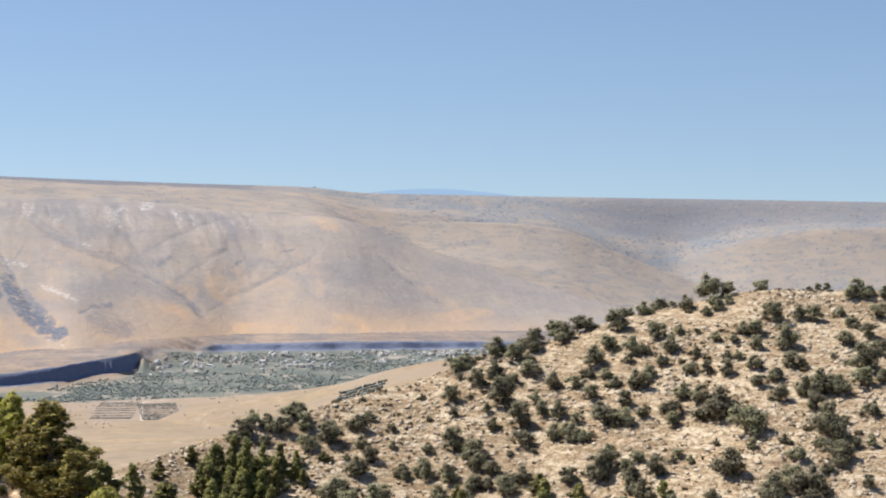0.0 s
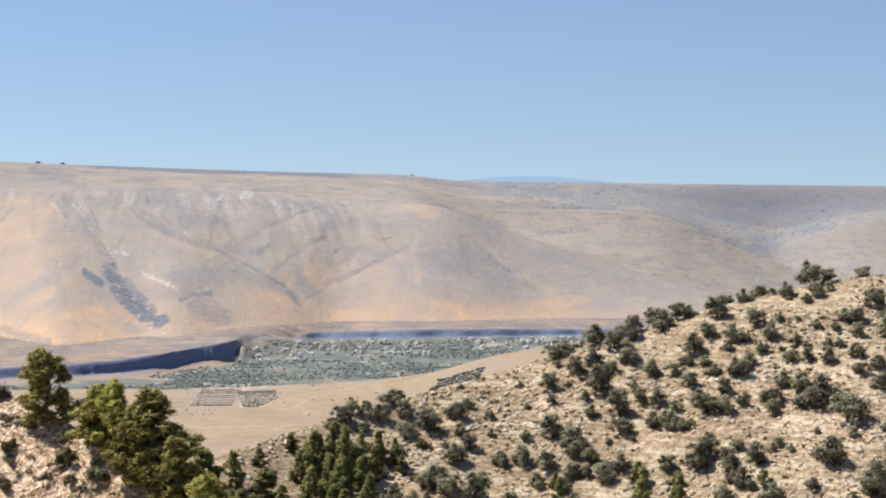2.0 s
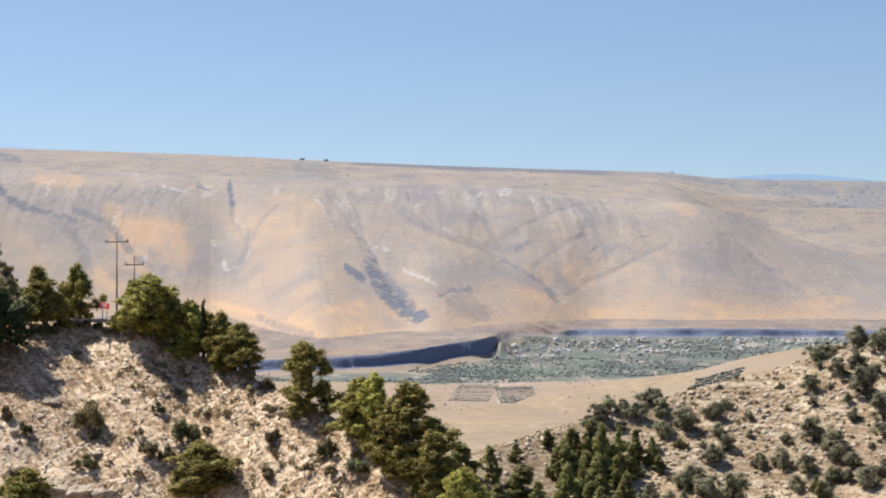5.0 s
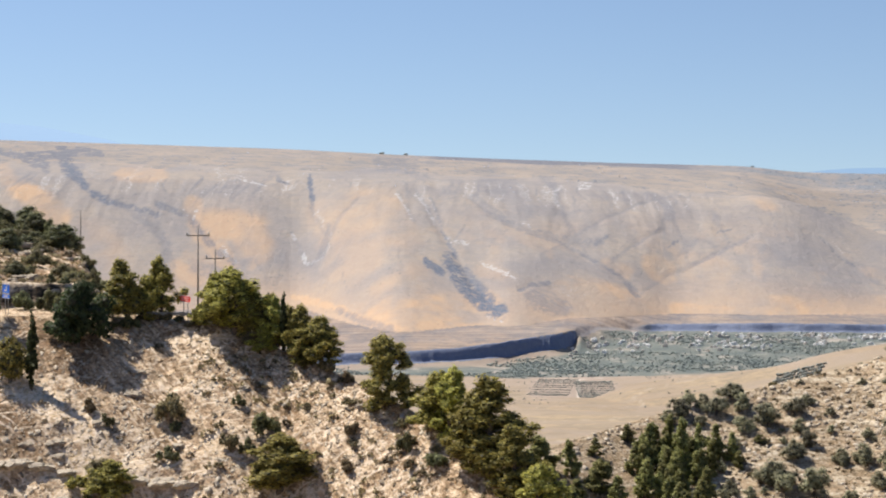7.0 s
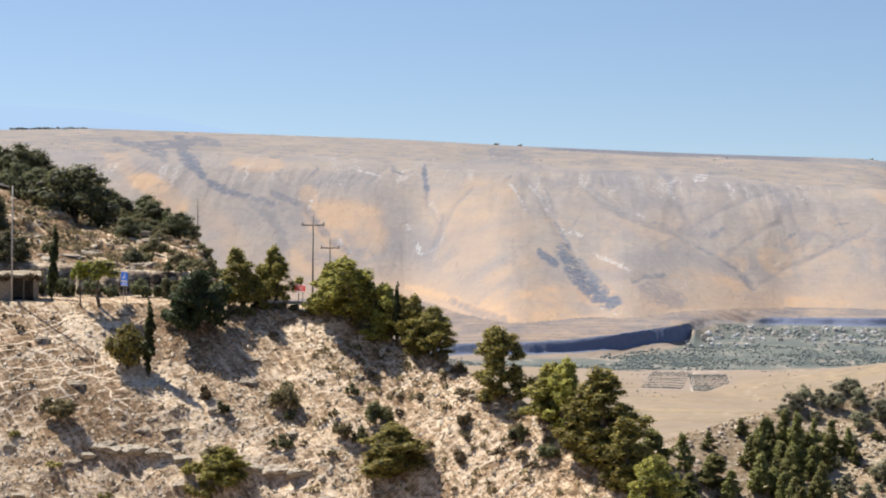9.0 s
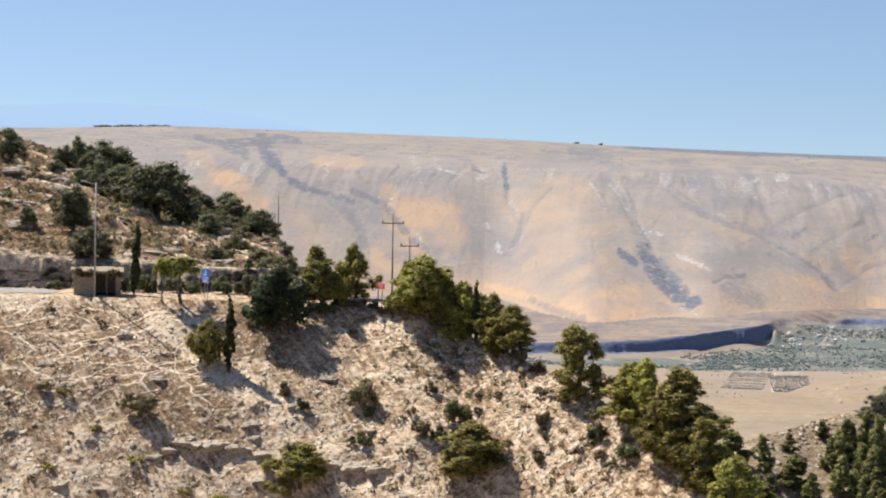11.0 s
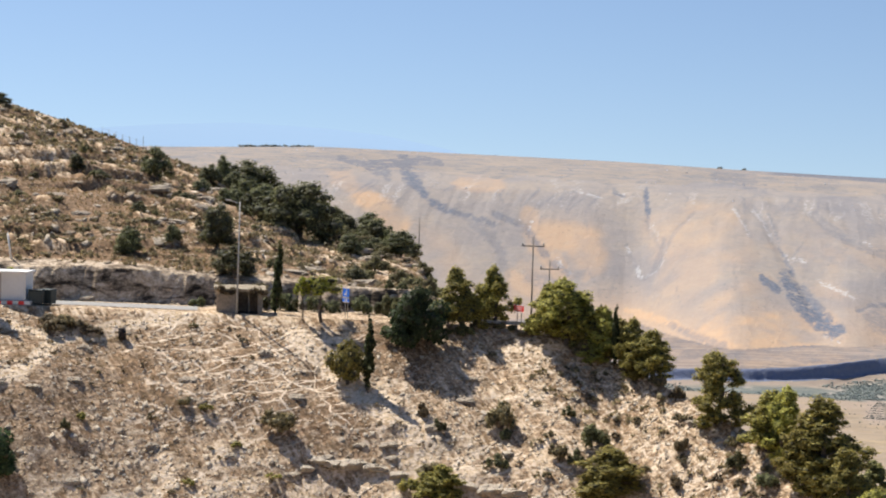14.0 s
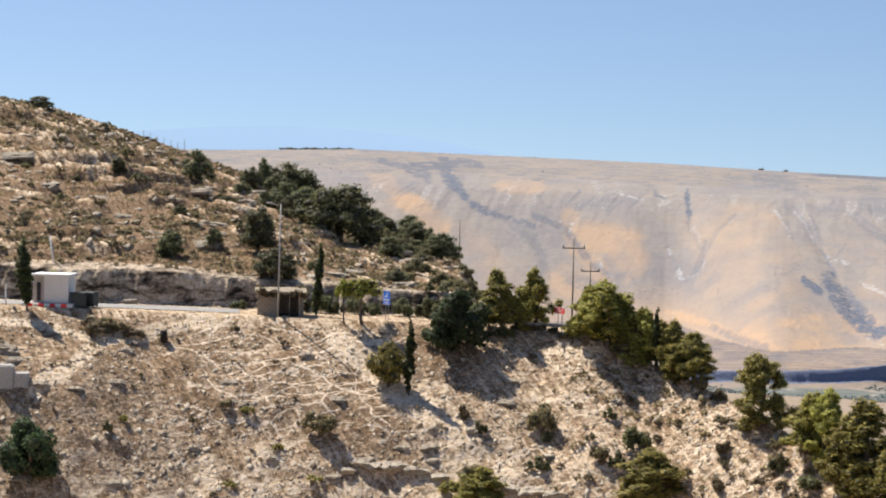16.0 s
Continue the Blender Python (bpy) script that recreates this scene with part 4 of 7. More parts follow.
def build_ground():
    sheets = [
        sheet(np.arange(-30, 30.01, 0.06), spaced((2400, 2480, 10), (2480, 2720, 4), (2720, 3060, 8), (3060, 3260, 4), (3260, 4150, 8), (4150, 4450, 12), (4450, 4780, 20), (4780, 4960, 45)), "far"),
        sheet(np.arange(-30, -5.99, 0.3), spaced((420, 1400, 40), (1400, 2400, 20)), "valley"),
        sheet(np.arange(-6, 16.01, 0.08), spaced((420, 1400, 40), (1400, 2000, 14), (2000, 2400, 8)), "valley"),
        sheet(np.arange(16, 30.01, 0.2), spaced((420, 1400, 40), (1400, 2400, 20)), "valley"),
        sheet(np.arange(-31, 4.01, 0.07), spaced((60, 88, 4), (88, 112, 0.8), (112, 156.5, 0.35), (156.5, 161.5, 0.12), (161.5, 230, 0.5), (230, 262, 4)), "left"),
        sheet(np.arange(4, 31.01, 0.08), spaced((60, 240, 8), (240, 262, 0.8)), "right"),
        sheet(np.arange(-31, -4.99, 0.5), spaced((262, 420, 10)), "right"),
        sheet(np.arange(-5, 31.01, 0.09), spaced((262, 364, 0.6), (364, 420, 6)), "right"),
        sheet(np.arange(-31, 31.01, 0.5), spaced((-0.5, 3, 0.5), (3, 60, 3)), "right"),
        sheet(np.arange(30, 180.01, 3), spaced((0.02, 6, 1), (6, 420, 14)), "right"),
        sheet(np.arange(30, 180.01, 3), spaced((420, 4960, 90)), "valley"),
        sheet(np.arange(-180, -29.99, 3), spaced((420, 4960, 90)), "valley"),
        sheet(np.arange(-180, -29.99, 3), spaced((0.02, 6, 1), (6, 420, 14)), "right"),
    ]
    P, Q, S, M, base = [], [], [], [], 0
    for p, q, s, m in sheets:
        P.append(p), Q.append(q + base), S.append(s), M.append(m)
        base += len(p)
    P, Q, S, M = (np.concatenate(v) for v in (P, Q, S, M))
    me = bpy.data.meshes.new("ground")
    me.vertices.add(len(P))
    me.vertices.foreach_set("co", P.ravel())
    me.loops.add(len(Q) * 4)
    me.loops.foreach_set("vertex_index", Q.ravel())
    me.polygons.add(len(Q))
    me.polygons.foreach_set("loop_start", np.arange(len(Q)) * 4)
    me.polygons.foreach_set("material_index", S)
    me.polygons.foreach_set("use_smooth", np.ones(len(Q), bool))
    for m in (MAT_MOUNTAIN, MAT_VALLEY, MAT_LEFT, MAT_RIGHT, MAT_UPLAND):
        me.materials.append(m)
    at = me.attributes.new("mask", "FLOAT_COLOR", "POINT")
    at.data.foreach_set("color", M.ravel())
    me.update(calc_edges=True)
    ob = new("ground", me)
    return tagged(ob, "dry hillsides, green river valley and tawny mountain of limestone", "ground", kind="structure")


ground = build_ground()

# ---- helpers for meshes ----
def mesh_of(name, V, F, material, smooth=False):
    """A mesh from vertex and face arrays; F may be a list of arrays of triangles and quads."""
    me = bpy.data.meshes.new(name)
    Fs = F if isinstance(F, list) else [F]
    Fs = [np.asarray(f) for f in Fs if len(f)]
    me.vertices.add(len(V))
    me.vertices.foreach_set("co", np.asarray(V, float).ravel())
    sizes = np.concatenate([np.full(len(f), f.shape[1]) for f in Fs])
    me.loops.add(int(sizes.sum()))
    me.loops.foreach_set("vertex_index", np.concatenate([f.ravel() for f in Fs]).astype(np.int32))
    me.polygons.add(len(sizes))
    me.polygons.foreach_set("loop_start", np.concatenate([[0], np.cumsum(sizes)[:-1]]).astype(np.int32))
    if smooth:
        me.polygons.foreach_set("use_smooth", np.ones(len(sizes), bool))
    me.materials.append(material)
    me.update(calc_edges=True)
    return me


def part(name, source, material, parent, label=""):
    """Links a bmesh or a mesh as one object under a thing or a part."""
    if isinstance(source, bmesh.types.BMesh):
        me = bpy.data.meshes.new(name)
        source.to_mesh(me)
        source.free()
        me.materials.append(material)
    else:
        me = source
    ob = new(name, me)
    ob.parent = parent
    return tagged(ob, label)


def box(w, d, h, at=(0, 0, 0), bevel=0.02, turn=0.0):
    """A bevelled block that stands on at."""
    bm = bmesh.new()
    bmesh.ops.create_cube(bm, size=1.0)
    bmesh.ops.scale(bm, vec=(w, d, h), verts=bm.verts)
    bmesh.ops.translate(bm, vec=(0, 0, h / 2), verts=bm.verts)
    if bevel:
        bmesh.ops.bevel(bm, geom=list(bm.edges), offset=bevel, segments=1, affect="EDGES")
    bmesh.ops.rotate(bm, cent=(0, 0, 0), matrix=Matrix.Rotation(turn, 3, "Z"), verts=bm.verts)
    bmesh.ops.translate(bm, vec=at, verts=bm.verts)
    return bm


def rod(r0, r1, h, at=(0, 0, 0), sides=8, tilt=None):
    """A tapered round bar from at upwards, or along tilt."""
    bm = bmesh.new()
    bmesh.ops.create_cone(bm, cap_ends=True, segments=sides, radius1=r0, radius2=r1, depth=h)
    bmesh.ops.translate(bm, vec=(0, 0, h / 2), verts=bm.verts)
    if tilt is not None:
        q = Vector((0, 0, 1)).rotation_difference(Vector(tilt))
        bmesh.ops.rotate(bm, cent=(0, 0, 0), matrix=q.to_matrix(), verts=bm.verts)
    bmesh.ops.translate(bm, vec=at, verts=bm.verts)
    for f in bm.faces:
        f.smooth = len(f.verts) == 4
    return bm


def merge(*bms):
    """One bmesh from several."""
    out = bmesh.new()
    for b in bms:
        me = bpy.data.meshes.new("tmp")
        b.to_mesh(me)
        b.free()
        out.from_mesh(me)
        bpy.data.meshes.remove(me)
    return out


def plain(name, colour, rough=0.7, metal=0.0, grain=8.0, amount=0.25, bump=0.0):
    """Paint, metal, wood or concrete with grain and stains at two scales."""
    m, nt, b = mat(name)
    g = G(nt)
    p = g.n("ShaderNodeTexCoord").outputs["Object"]
    n1, n2 = g.noise(p, grain, 5, 0.65), g.noise(p, grain * 0.18, 4, 0.6)
    col = g.mix(amount, colour, g.ramp(n1, (0.3, 0.15), (0.7, 0.85)), "OVERLAY")
    col = g.mix(g.ramp(n2, (0.5, 0.0), (0.8, amount)), col, tuple(c * 0.45 for c in colour))
    g.lk(col, b.inputs["Base Color"])
    b.inputs["Roughness"].default_value, b.inputs["Metallic"].default_value = rough, metal
    if bump:
        g.lk(g.bump(n1, 0.6, bump), b.inputs["Normal"])
    return m


def leaf_material(name, dark, light, rough=0.65, thin=0.42):
    """Leaves that vary from spray to spray and tree to tree, and let some light through."""
    m, nt, b = mat(name)
    g = G(nt)
    geo = g.n("ShaderNodeNewGeometry")
    info = g.n("ShaderNodeObjectInfo")
    col = g.ramp(geo.outputs["Random Per Island"], (0.0, dark), (0.75, light), (1.0, tuple(c * 1.35 for c in light)))
    hsv = g.n("ShaderNodeHueSaturation")
    g.lk(g.ramp(info.outputs["Random"], (0.0, 0.72), (1.0, 1.25)), hsv.inputs["Value"])
    g.lk(g.math("ADD", 0.485, g.math("MULTIPLY", info.outputs["Random"], 0.03)), hsv.inputs["Hue"])
    g.lk(col, hsv.inputs["Color"])
    g.lk(hsv.outputs["Color"], b.inputs["Base Color"])
    b.inputs["Roughness"].default_value = rough
    b.inputs["Specular IOR Level"].default_value = 0.25
    if thin:
        through_leaf, both = g.n("ShaderNodeBsdfTranslucent"), g.n("ShaderNodeMixShader")
        g.lk(hsv.outputs["Color"], through_leaf.inputs["Color"])
        both.inputs[0].default_value = thin
        g.lk(b.outputs[0], both.inputs[1])
        g.lk(through_leaf.outputs[0], both.inputs[2])
        g.lk(both.outputs[0], nt.nodes["Material Output"].inputs["Surface"])
    return m


# oak tones lifted in the base colour for the haze over the slope
MAT_OAK = leaf_material("oak_leaves", (0.17, 0.165, 0.108), (0.355, 0.332, 0.215), thin=0.45)
MAT_HOLM = leaf_material("evergreen_leaves", (0.075, 0.081, 0.038), (0.185, 0.185, 0.086))
MAT_PINE = leaf_material("pine_needles", (0.125, 0.122, 0.036), (0.44, 0.39, 0.10))
MAT_YOUNG = leaf_material("young_pine_needles", (0.115, 0.122, 0.05), (0.35, 0.335, 0.12))
MAT_CAROB = leaf_material("carob_leaves", (0.033, 0.054, 0.024), (0.083, 0.120, 0.051))
MAT_CYPRESS = leaf_material("cypress_scales", (0.033, 0.045, 0.018), (0.090, 0.108, 0.039))
MAT_YELLOW = leaf_material("young_leaves", (0.130, 0.156, 0.023), (0.338, 0.338, 0.046))
MAT_SHRUB = leaf_material("dry_shrub_twigs", (0.12, 0.095, 0.055), (0.26, 0.205, 0.115))
MAT_STRAW = leaf_material("dry_grass_blades", (0.22, 0.15, 0.07), (0.38, 0.28, 0.14))
# leaf contrast flattened and blued in the base colour, for haze
MAT_VALE = leaf_material("hazed_tree_leaves", (0.145, 0.18, 0.178), (0.225, 0.25, 0.222), thin=0.0)
MAT_OLIVE = leaf_material("olive_leaves", (0.125, 0.135, 0.125), (0.195, 0.205, 0.178), thin=0.0)
# pale blue leaf tones carry the distance haze of the far scrub
MAT_FAR = leaf_material("hazed_scrub_leaves", (0.25, 0.285, 0.335), (0.335, 0.365, 0.415), thin=0.0)
# near-black green for the hearts: the crown's inner shade as a colour
MAT_HEART = leaf_material("crown_shade", (0.045, 0.045, 0.026), (0.075, 0.072, 0.04), thin=0.0)
MAT_BARK = plain("bark", (0.11, 0.085, 0.065), 0.9, 0, 14, 0.5, 0.02)


# ---- plants ----
def foliage(rng, clumps, leaves, size, shell=0.72, stretch=1.5, reach=1.12):
    """Leaf sprays round the surface of some clumps, and a rough heart in each so that they close up; plant() paints the
    hearts dark as inner shade.
    """
    V, Q, T, N, n = [], [], [], [], 0
    mean = np.mean([c for c, _ in clumps], 0) - np.array([0, 0, 0.5])
    tot = sum(r[0] * r[1] + r[2] * r[1] for _, r in clumps)
    ico = bmesh.new()
    bmesh.ops.create_icosphere(ico, subdivisions=1, radius=1.0)
    iv = np.array([v.co[:] for v in ico.verts])
    it = np.array([[v.index for v in f.verts] for f in ico.faces])
    ico.free()
    for c, r in clumps:
        c, r = np.array(c), np.array(r)
        k = max(12, int(leaves * (r[0] * r[1] + r[2] * r[1]) / tot))
        d = rng.normal(size=(k, 3))
        d /= np.linalg.norm(d, axis=1)[:, None]
        p = c + d * r * rng.uniform(shell, reach, (k, 1))
        nor = d * 0.7 + rng.normal(size=(k, 3)) * 0.55 + np.array([0, 0, 0.35])
        nor /= np.linalg.norm(nor, axis=1)[:, None]
        u = np.cross(nor, rng.normal(size=(k, 3)))
        u /= np.linalg.norm(u, axis=1)[:, None]
        w = np.cross(nor, u)
        s = size * rng.uniform(0.55, 1.25, (k, 1))
        a, b = u * s * stretch * 0.5, w * s * 0.5
        V.append(np.stack([p - a, p - b * 0.9 - a * 0.1, p + a, p + b + a * 0.1], 1).reshape(-1, 3))
        out = p - mean
        out /= np.linalg.norm(out, axis=1)[:, None] + 1e-6
        soft = d * 0.45 + out * 0.3 + nor * 0.7
        N.append(np.repeat(soft / np.linalg.norm(soft, axis=1)[:, None], 4, 0))
        Q.append(n + np.arange(k * 4).reshape(k, 4))
        n += k * 4
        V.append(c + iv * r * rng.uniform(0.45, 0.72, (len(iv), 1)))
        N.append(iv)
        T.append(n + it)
        n += len(iv)
    return np.concatenate(V), [np.concatenate(Q), np.concatenate(T)], np.concatenate(N)


def limbs(rng, height, spread, radius, count, base=0.25):
    """A tapered trunk that bends, with limbs."""
    bms, p, z = [], Vector((0, 0, -0.35)), 0.0
    steps = 4
    for i in range(steps):
        q = Vector((rng.uniform(-0.05, 0.05) * height, rng.uniform(-0.05, 0.05) * height, height * (i + 1) / steps))
        r0, r1 = radius * (1 - 0.2 * i), radius * (1 - 0.2 * (i + 1))
        bms.append(rod(r0, r1, (q - p).length * 1.03, p, 7, q - p))
        if i:
            for _ in range(max(1, count // 3)):
                t = rng.uniform(0, 2 * np.pi)
                way = Vector((math.cos(t), math.sin(t), rng.uniform(0.4, 0.9)))
                bms.append(rod(r1 * 0.6, r1 * 0.15, spread * rng.uniform(0.6, 1.0), p, 5, way))
        p = q
    return merge(*bms)


def plant(name, crown, trunk, leafmat, label, category, group):
    root = new(name)
    V, F, N = crown
    me = mesh_of("crown", V, F, leafmat, True)
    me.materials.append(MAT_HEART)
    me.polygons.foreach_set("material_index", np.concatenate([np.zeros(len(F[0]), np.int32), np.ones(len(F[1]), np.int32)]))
    me.normals_split_custom_set_from_vertices(N.tolist())
    part("crown", me, leafmat, root)
    if trunk is not None:
        part("trunk", trunk, MAT_BARK, root)
    return tagged(root, label, category, group)


def oak(seed, leafmat, label, name="oak_tree", group="oaks on the slope", leaves=1900, size=0.15, flat=1.0, lift=0.0, clumps=20):
    """4 m wide, 3.2 m high, low and rounded."""
    rng = np.random.default_rng(seed)
    cl = []
    for i in range(clumps):
        t, q = rng.uniform(0, 2 * np.pi), np.sqrt(rng.uniform(0, 1))
        lobe = 0.8 + 0.2 * math.sin(2 * t + seed) + 0.12 * math.sin(5 * t + 2 * seed)
        top = math.sqrt(max(0.0, 1 - (0.95 * q) ** 2)) * rng.uniform(0.3 if lift else 0.0, 1.0) ** (0.5 if lift else 0.75)
        s = rng.uniform(0.36, 0.66) * (16 / clumps) ** 0.3
        cl.append(((1.5 * q * lobe * math.cos(t), 1.5 * q * lobe * math.sin(t), flat * (0.35 + 2.15 * top) + lift), (s * 1.15, s * 1.15, s * 0.85)))
    return plant(name, foliage(rng, cl, leaves, size), limbs(rng, 1.9 * flat + lift, 1.2, 0.16, 6), leafmat, label, "tree", group)


def pine(seed, leafmat, label, name="pine_tree", group="pines beside the road", leaves=15000, size=0.085, slim=1.0, bare=0.2, lobes=26, tip=1.5):
    """6 m high, 4 m wide; rounded pads of needle tufts on short limbs, close together, with an uneven outline."""
    rng = np.random.default_rng(seed)
    cl, h = [], 6.0
    lean = rng.uniform(-0.35, 0.35, 2)
    for i in range(lobes):
        v = ((i + rng.uniform(0, 1)) / lobes) ** 0.9
        t = i * 2.4 + rng.uniform(-0.9, 0.9)
        wide = (0.72 + 0.28 * min(1, v / 0.25)) * max(0.12, 1 - v ** (tip + 1))
        side = 0.85 + 0.2 * math.sin(t + seed) + 0.15 * math.sin(2 * t + 1.7 * seed + 4 * v)
        reach = 1.38 * slim * wide * side * rng.uniform(0.15, 1.0) ** 0.5
        size_ = rng.uniform(0.42, 0.78) * (1.05 - 0.35 * v)
        mid = np.array([reach * math.cos(t) + lean[0] * v, reach * math.sin(t) + lean[1] * v, h * (bare + 0.07 + (0.84 - bare) * v)])
        for k in range(8):
            d = rng.normal(size=3)
            d /= np.linalg.norm(d)
            s = size_ * rng.uniform(0.26, 0.5)
            cl.append((tuple(mid + d * size_ * rng.uniform(0.35, 1.0)), (s, s, s * 1.1)))
    for k in range(3):
        cl.append(((lean[0] + rng.uniform(-0.2, 0.2), lean[1] + rng.uniform(-0.2, 0.2), h * (0.89 + 0.035 * k)), (0.34 - 0.06 * k, 0.34 - 0.06 * k, 0.34)))
    return plant(name, foliage(rng, cl, leaves, size, shell=0.55, stretch=2.6, reach=1.4), limbs(rng, h * 0.86, 1.3 * slim, 0.15, 9), leafmat, label, "tree", group)


def cypress(seed, label, group="cypresses beside the road", ragged=0.0):
    """6 m high, 1.2 m wide."""
    rng = np.random.default_rng(seed)
    cl, h = [], 6.0
    for i in range(15):
        z = h * (0.13 + 0.84 * i / 14)
        w = 0.5 * math.sin(math.pi * (0.12 + 0.84 * i / 14)) ** 0.7 * rng.uniform(1 - ragged, 1.1)
        t = rng.uniform(0, 6.28)
        cl.append(((0.12 * math.cos(t) + ragged * 0.2 * rng.normal(), 0.12 * math.sin(t), z), (w, w, 0.42)))
    return plant("cypress_tree", foliage(rng, cl, 1100, 0.2, shell=0.75, stretch=2.0), limbs(rng, h * 0.8, 0.3, 0.09, 3), MAT_CYPRESS, label, "tree", group)


def shrub(seed, leafmat, label, group="shrubs on the stony slope", leaves=420, size=0.2):
    """2 m wide, 1.4 m high."""
    rng = np.random.default_rng(seed)
    cl = []
    for i in range(14):
        t, q = rng.uniform(0, 2 * np.pi), np.sqrt(rng.uniform(0, 1)) * 0.75
        s = rng.uniform(0.16, 0.34)
        cl.append(((q * math.cos(t), q * math.sin(t), 0.25 + rng.uniform(0, 0.8) * (1 - q)), (s, s, s * 0.9)))
    return plant("shrub", foliage(rng, cl, leaves, size, shell=0.6, stretch=1.8), limbs(rng, 0.8, 0.5, 0.05, 4), leafmat, label, "shrub", group)


def sow(templates, spots, width, high, rng, sink=0.1, grow=1.0):
    """Sets copies of the templates (of the given natural width and height) at spots (bearing, distance, width[, height]); the first copy is the template itself."""
    for i, spot in enumerate(spots):
        k = int(rng.integers(len(templates)))
        a, r, w = spot[:3]
        s = grow * w / width
        sz = spot[3] / high if len(spot) > 3 else s * rng.uniform(0.85, 1.12)
        at = place(a, r, -sink * sz * high * 0.3)
        m = pose(*at, rng.uniform(-4, 4), rng.uniform(-4, 4), rng.uniform(0, 360))
        ob = copy_thing(templates[k], m)
        ob.scale = (s, s, sz)


def retire(*templates):
    """Removes template things that were only copied."""
    for t in templates:
        for o in (*t.children_recursive, t):
            bpy.data.objects.remove(o, do_unlink=True)


rng = np.random.default_rng(7)

# oaks of the far side of the ravine, band by band up the slope
OAK_FOOT = (
    (7.79, 289.6, 2.3), (22.85, 282.4, 4.4), (23.88, 283.4, 5.9), (21.4, 290, 5.3), (9.22, 297, 4.2), (23.52, 293.4, 3),
    (10.52, 295.6, 4.3), (24.78, 294, 4.6), (11.59, 295.2, 2.5), (18.36, 296.8, 2.5), (25.17, 298.4, 3.1), (17.36, 297.4, 4.3),
    (14.58, 297, 3.7), (17.83, 299, 3.7), (18.65, 299.6, 2.5), (24.54, 300.4, 5.9), (15.05, 298.4, 3.7), (6.35, 316.2, 3.1),
    (13.63, 300, 2.5), (22.02, 303, 5.7), (13.51, 300.8, 2.5), (9.92, 307, 3.8), (14.16, 303.4, 3.2), (6.76, 319.6, 3.2),
    (12.75, 304.2, 3.2), (12.79, 304.6, 2.8), (7.54, 318.6, 3.8), (25.66, 308, 2.9), (7.12, 319.8, 2.6), (11.34, 307.4, 2.6),
)
OAK_LOWER = (
    (11.99, 306.8, 3.2), (21.14, 309, 6.4), (24.07, 309.6, 3.1), (10.39, 311.4, 2.6), (8.96, 316.2, 4.1), (19.75, 310.4, 2.6),
    (13.56, 309, 3.9), (8.31, 320.8, 3), (10.09, 314.8, 2.6), (16.58, 310.2, 3.6), (22.98, 312.4, 3.4), (15.1, 311.2, 3.9),
    (7.95, 323.6, 3.9), (18.28, 312.4, 3.3), (16.04, 312.2, 3.3), (19.68, 313.6, 3.9), (23.78, 314.8, 3.6), (17.69, 313.2, 4.9),
    (24.8, 315, 3.6), (18.81, 314.2, 2.6), (12.96, 313.2, 3.9), (24.29, 315.8, 5.2), (12.15, 313.6, 2.6), (20.61, 315.6, 3.3),
    (22.34, 317, 2.9), (9.91, 320.4, 3.3), (25.42, 317.6, 3.9), (17.45, 317, 2.6), (26.09, 318.8, 2.6), (15.03, 316.8, 4),
)
OAK_MIDDLE = (
    (20.08, 319, 3.4), (22.86, 319, 2.6), (14.14, 317.8, 2.7), (18.21, 318.8, 2.7), (16.15, 318.6, 3.1), (15.68, 319.6, 2.7),
    (25.53, 322.2, 5), (21.35, 322.2, 2.7), (22.22, 323.2, 2.7), (23.31, 323.8, 3.4), (18.74, 323.8, 3.7), (20.77, 324.6, 2.2),
    (17.15, 323.4, 3.1), (20.25, 325.8, 2.8), (12.95, 323.2, 1.8), (15.5, 324.6, 2.3), (17.91, 325.6, 2.7), (14.43, 325, 4.5),
    (19.02, 326.8, 3.1), (21.75, 327.8, 2), (26.02, 328.4, 2.7), (21.35, 328.6, 1.8), (16.68, 328, 2.7), (17.67, 329, 2.1),
    (15.97, 329.2, 3.1), (13.42, 328.2, 1.4), (19.43, 330.2, 2.3), (12.83, 328.6, 3.1), (17.03, 330.4, 2.7), (22.27, 331.4, 2.3),
)
OAK_UPPER = (
    (20.42, 331.6, 1.9), (24.95, 332.4, 3.4), (23.19, 331.8, 4.1), (14.78, 331.4, 2.1), (18.32, 332.6, 2.1), (13.66, 331.6, 3),
    (21.57, 333.8, 2.1), (19.6, 334.2, 3.5), (15.25, 333, 3.5), (14.19, 332.8, 3.7), (17.32, 333.8, 3.7), (20.99, 335.2, 2.2),
    (18.84, 334.4, 2.4), (25.62, 335.4, 2.8), (22.2, 336.4, 3.1), (21.8, 336.6, 2.8), (18.49, 335.6, 3.5), (23.06, 338.2, 2.1),
    (17.72, 338, 3.5), (19.24, 339.2, 3.7), (19.83, 339.4, 2.1), (25.11, 340.4, 2.8), (14.83, 338, 3.5), (22.77, 341.4, 3.9),
    (23.52, 342.6, 2.6), (23.97, 342.2, 3.1), (12.94, 339.8, 3.6), (15.36, 341.8, 3.9), (25.84, 344, 3.3), (13.29, 341.4, 3.6),
)
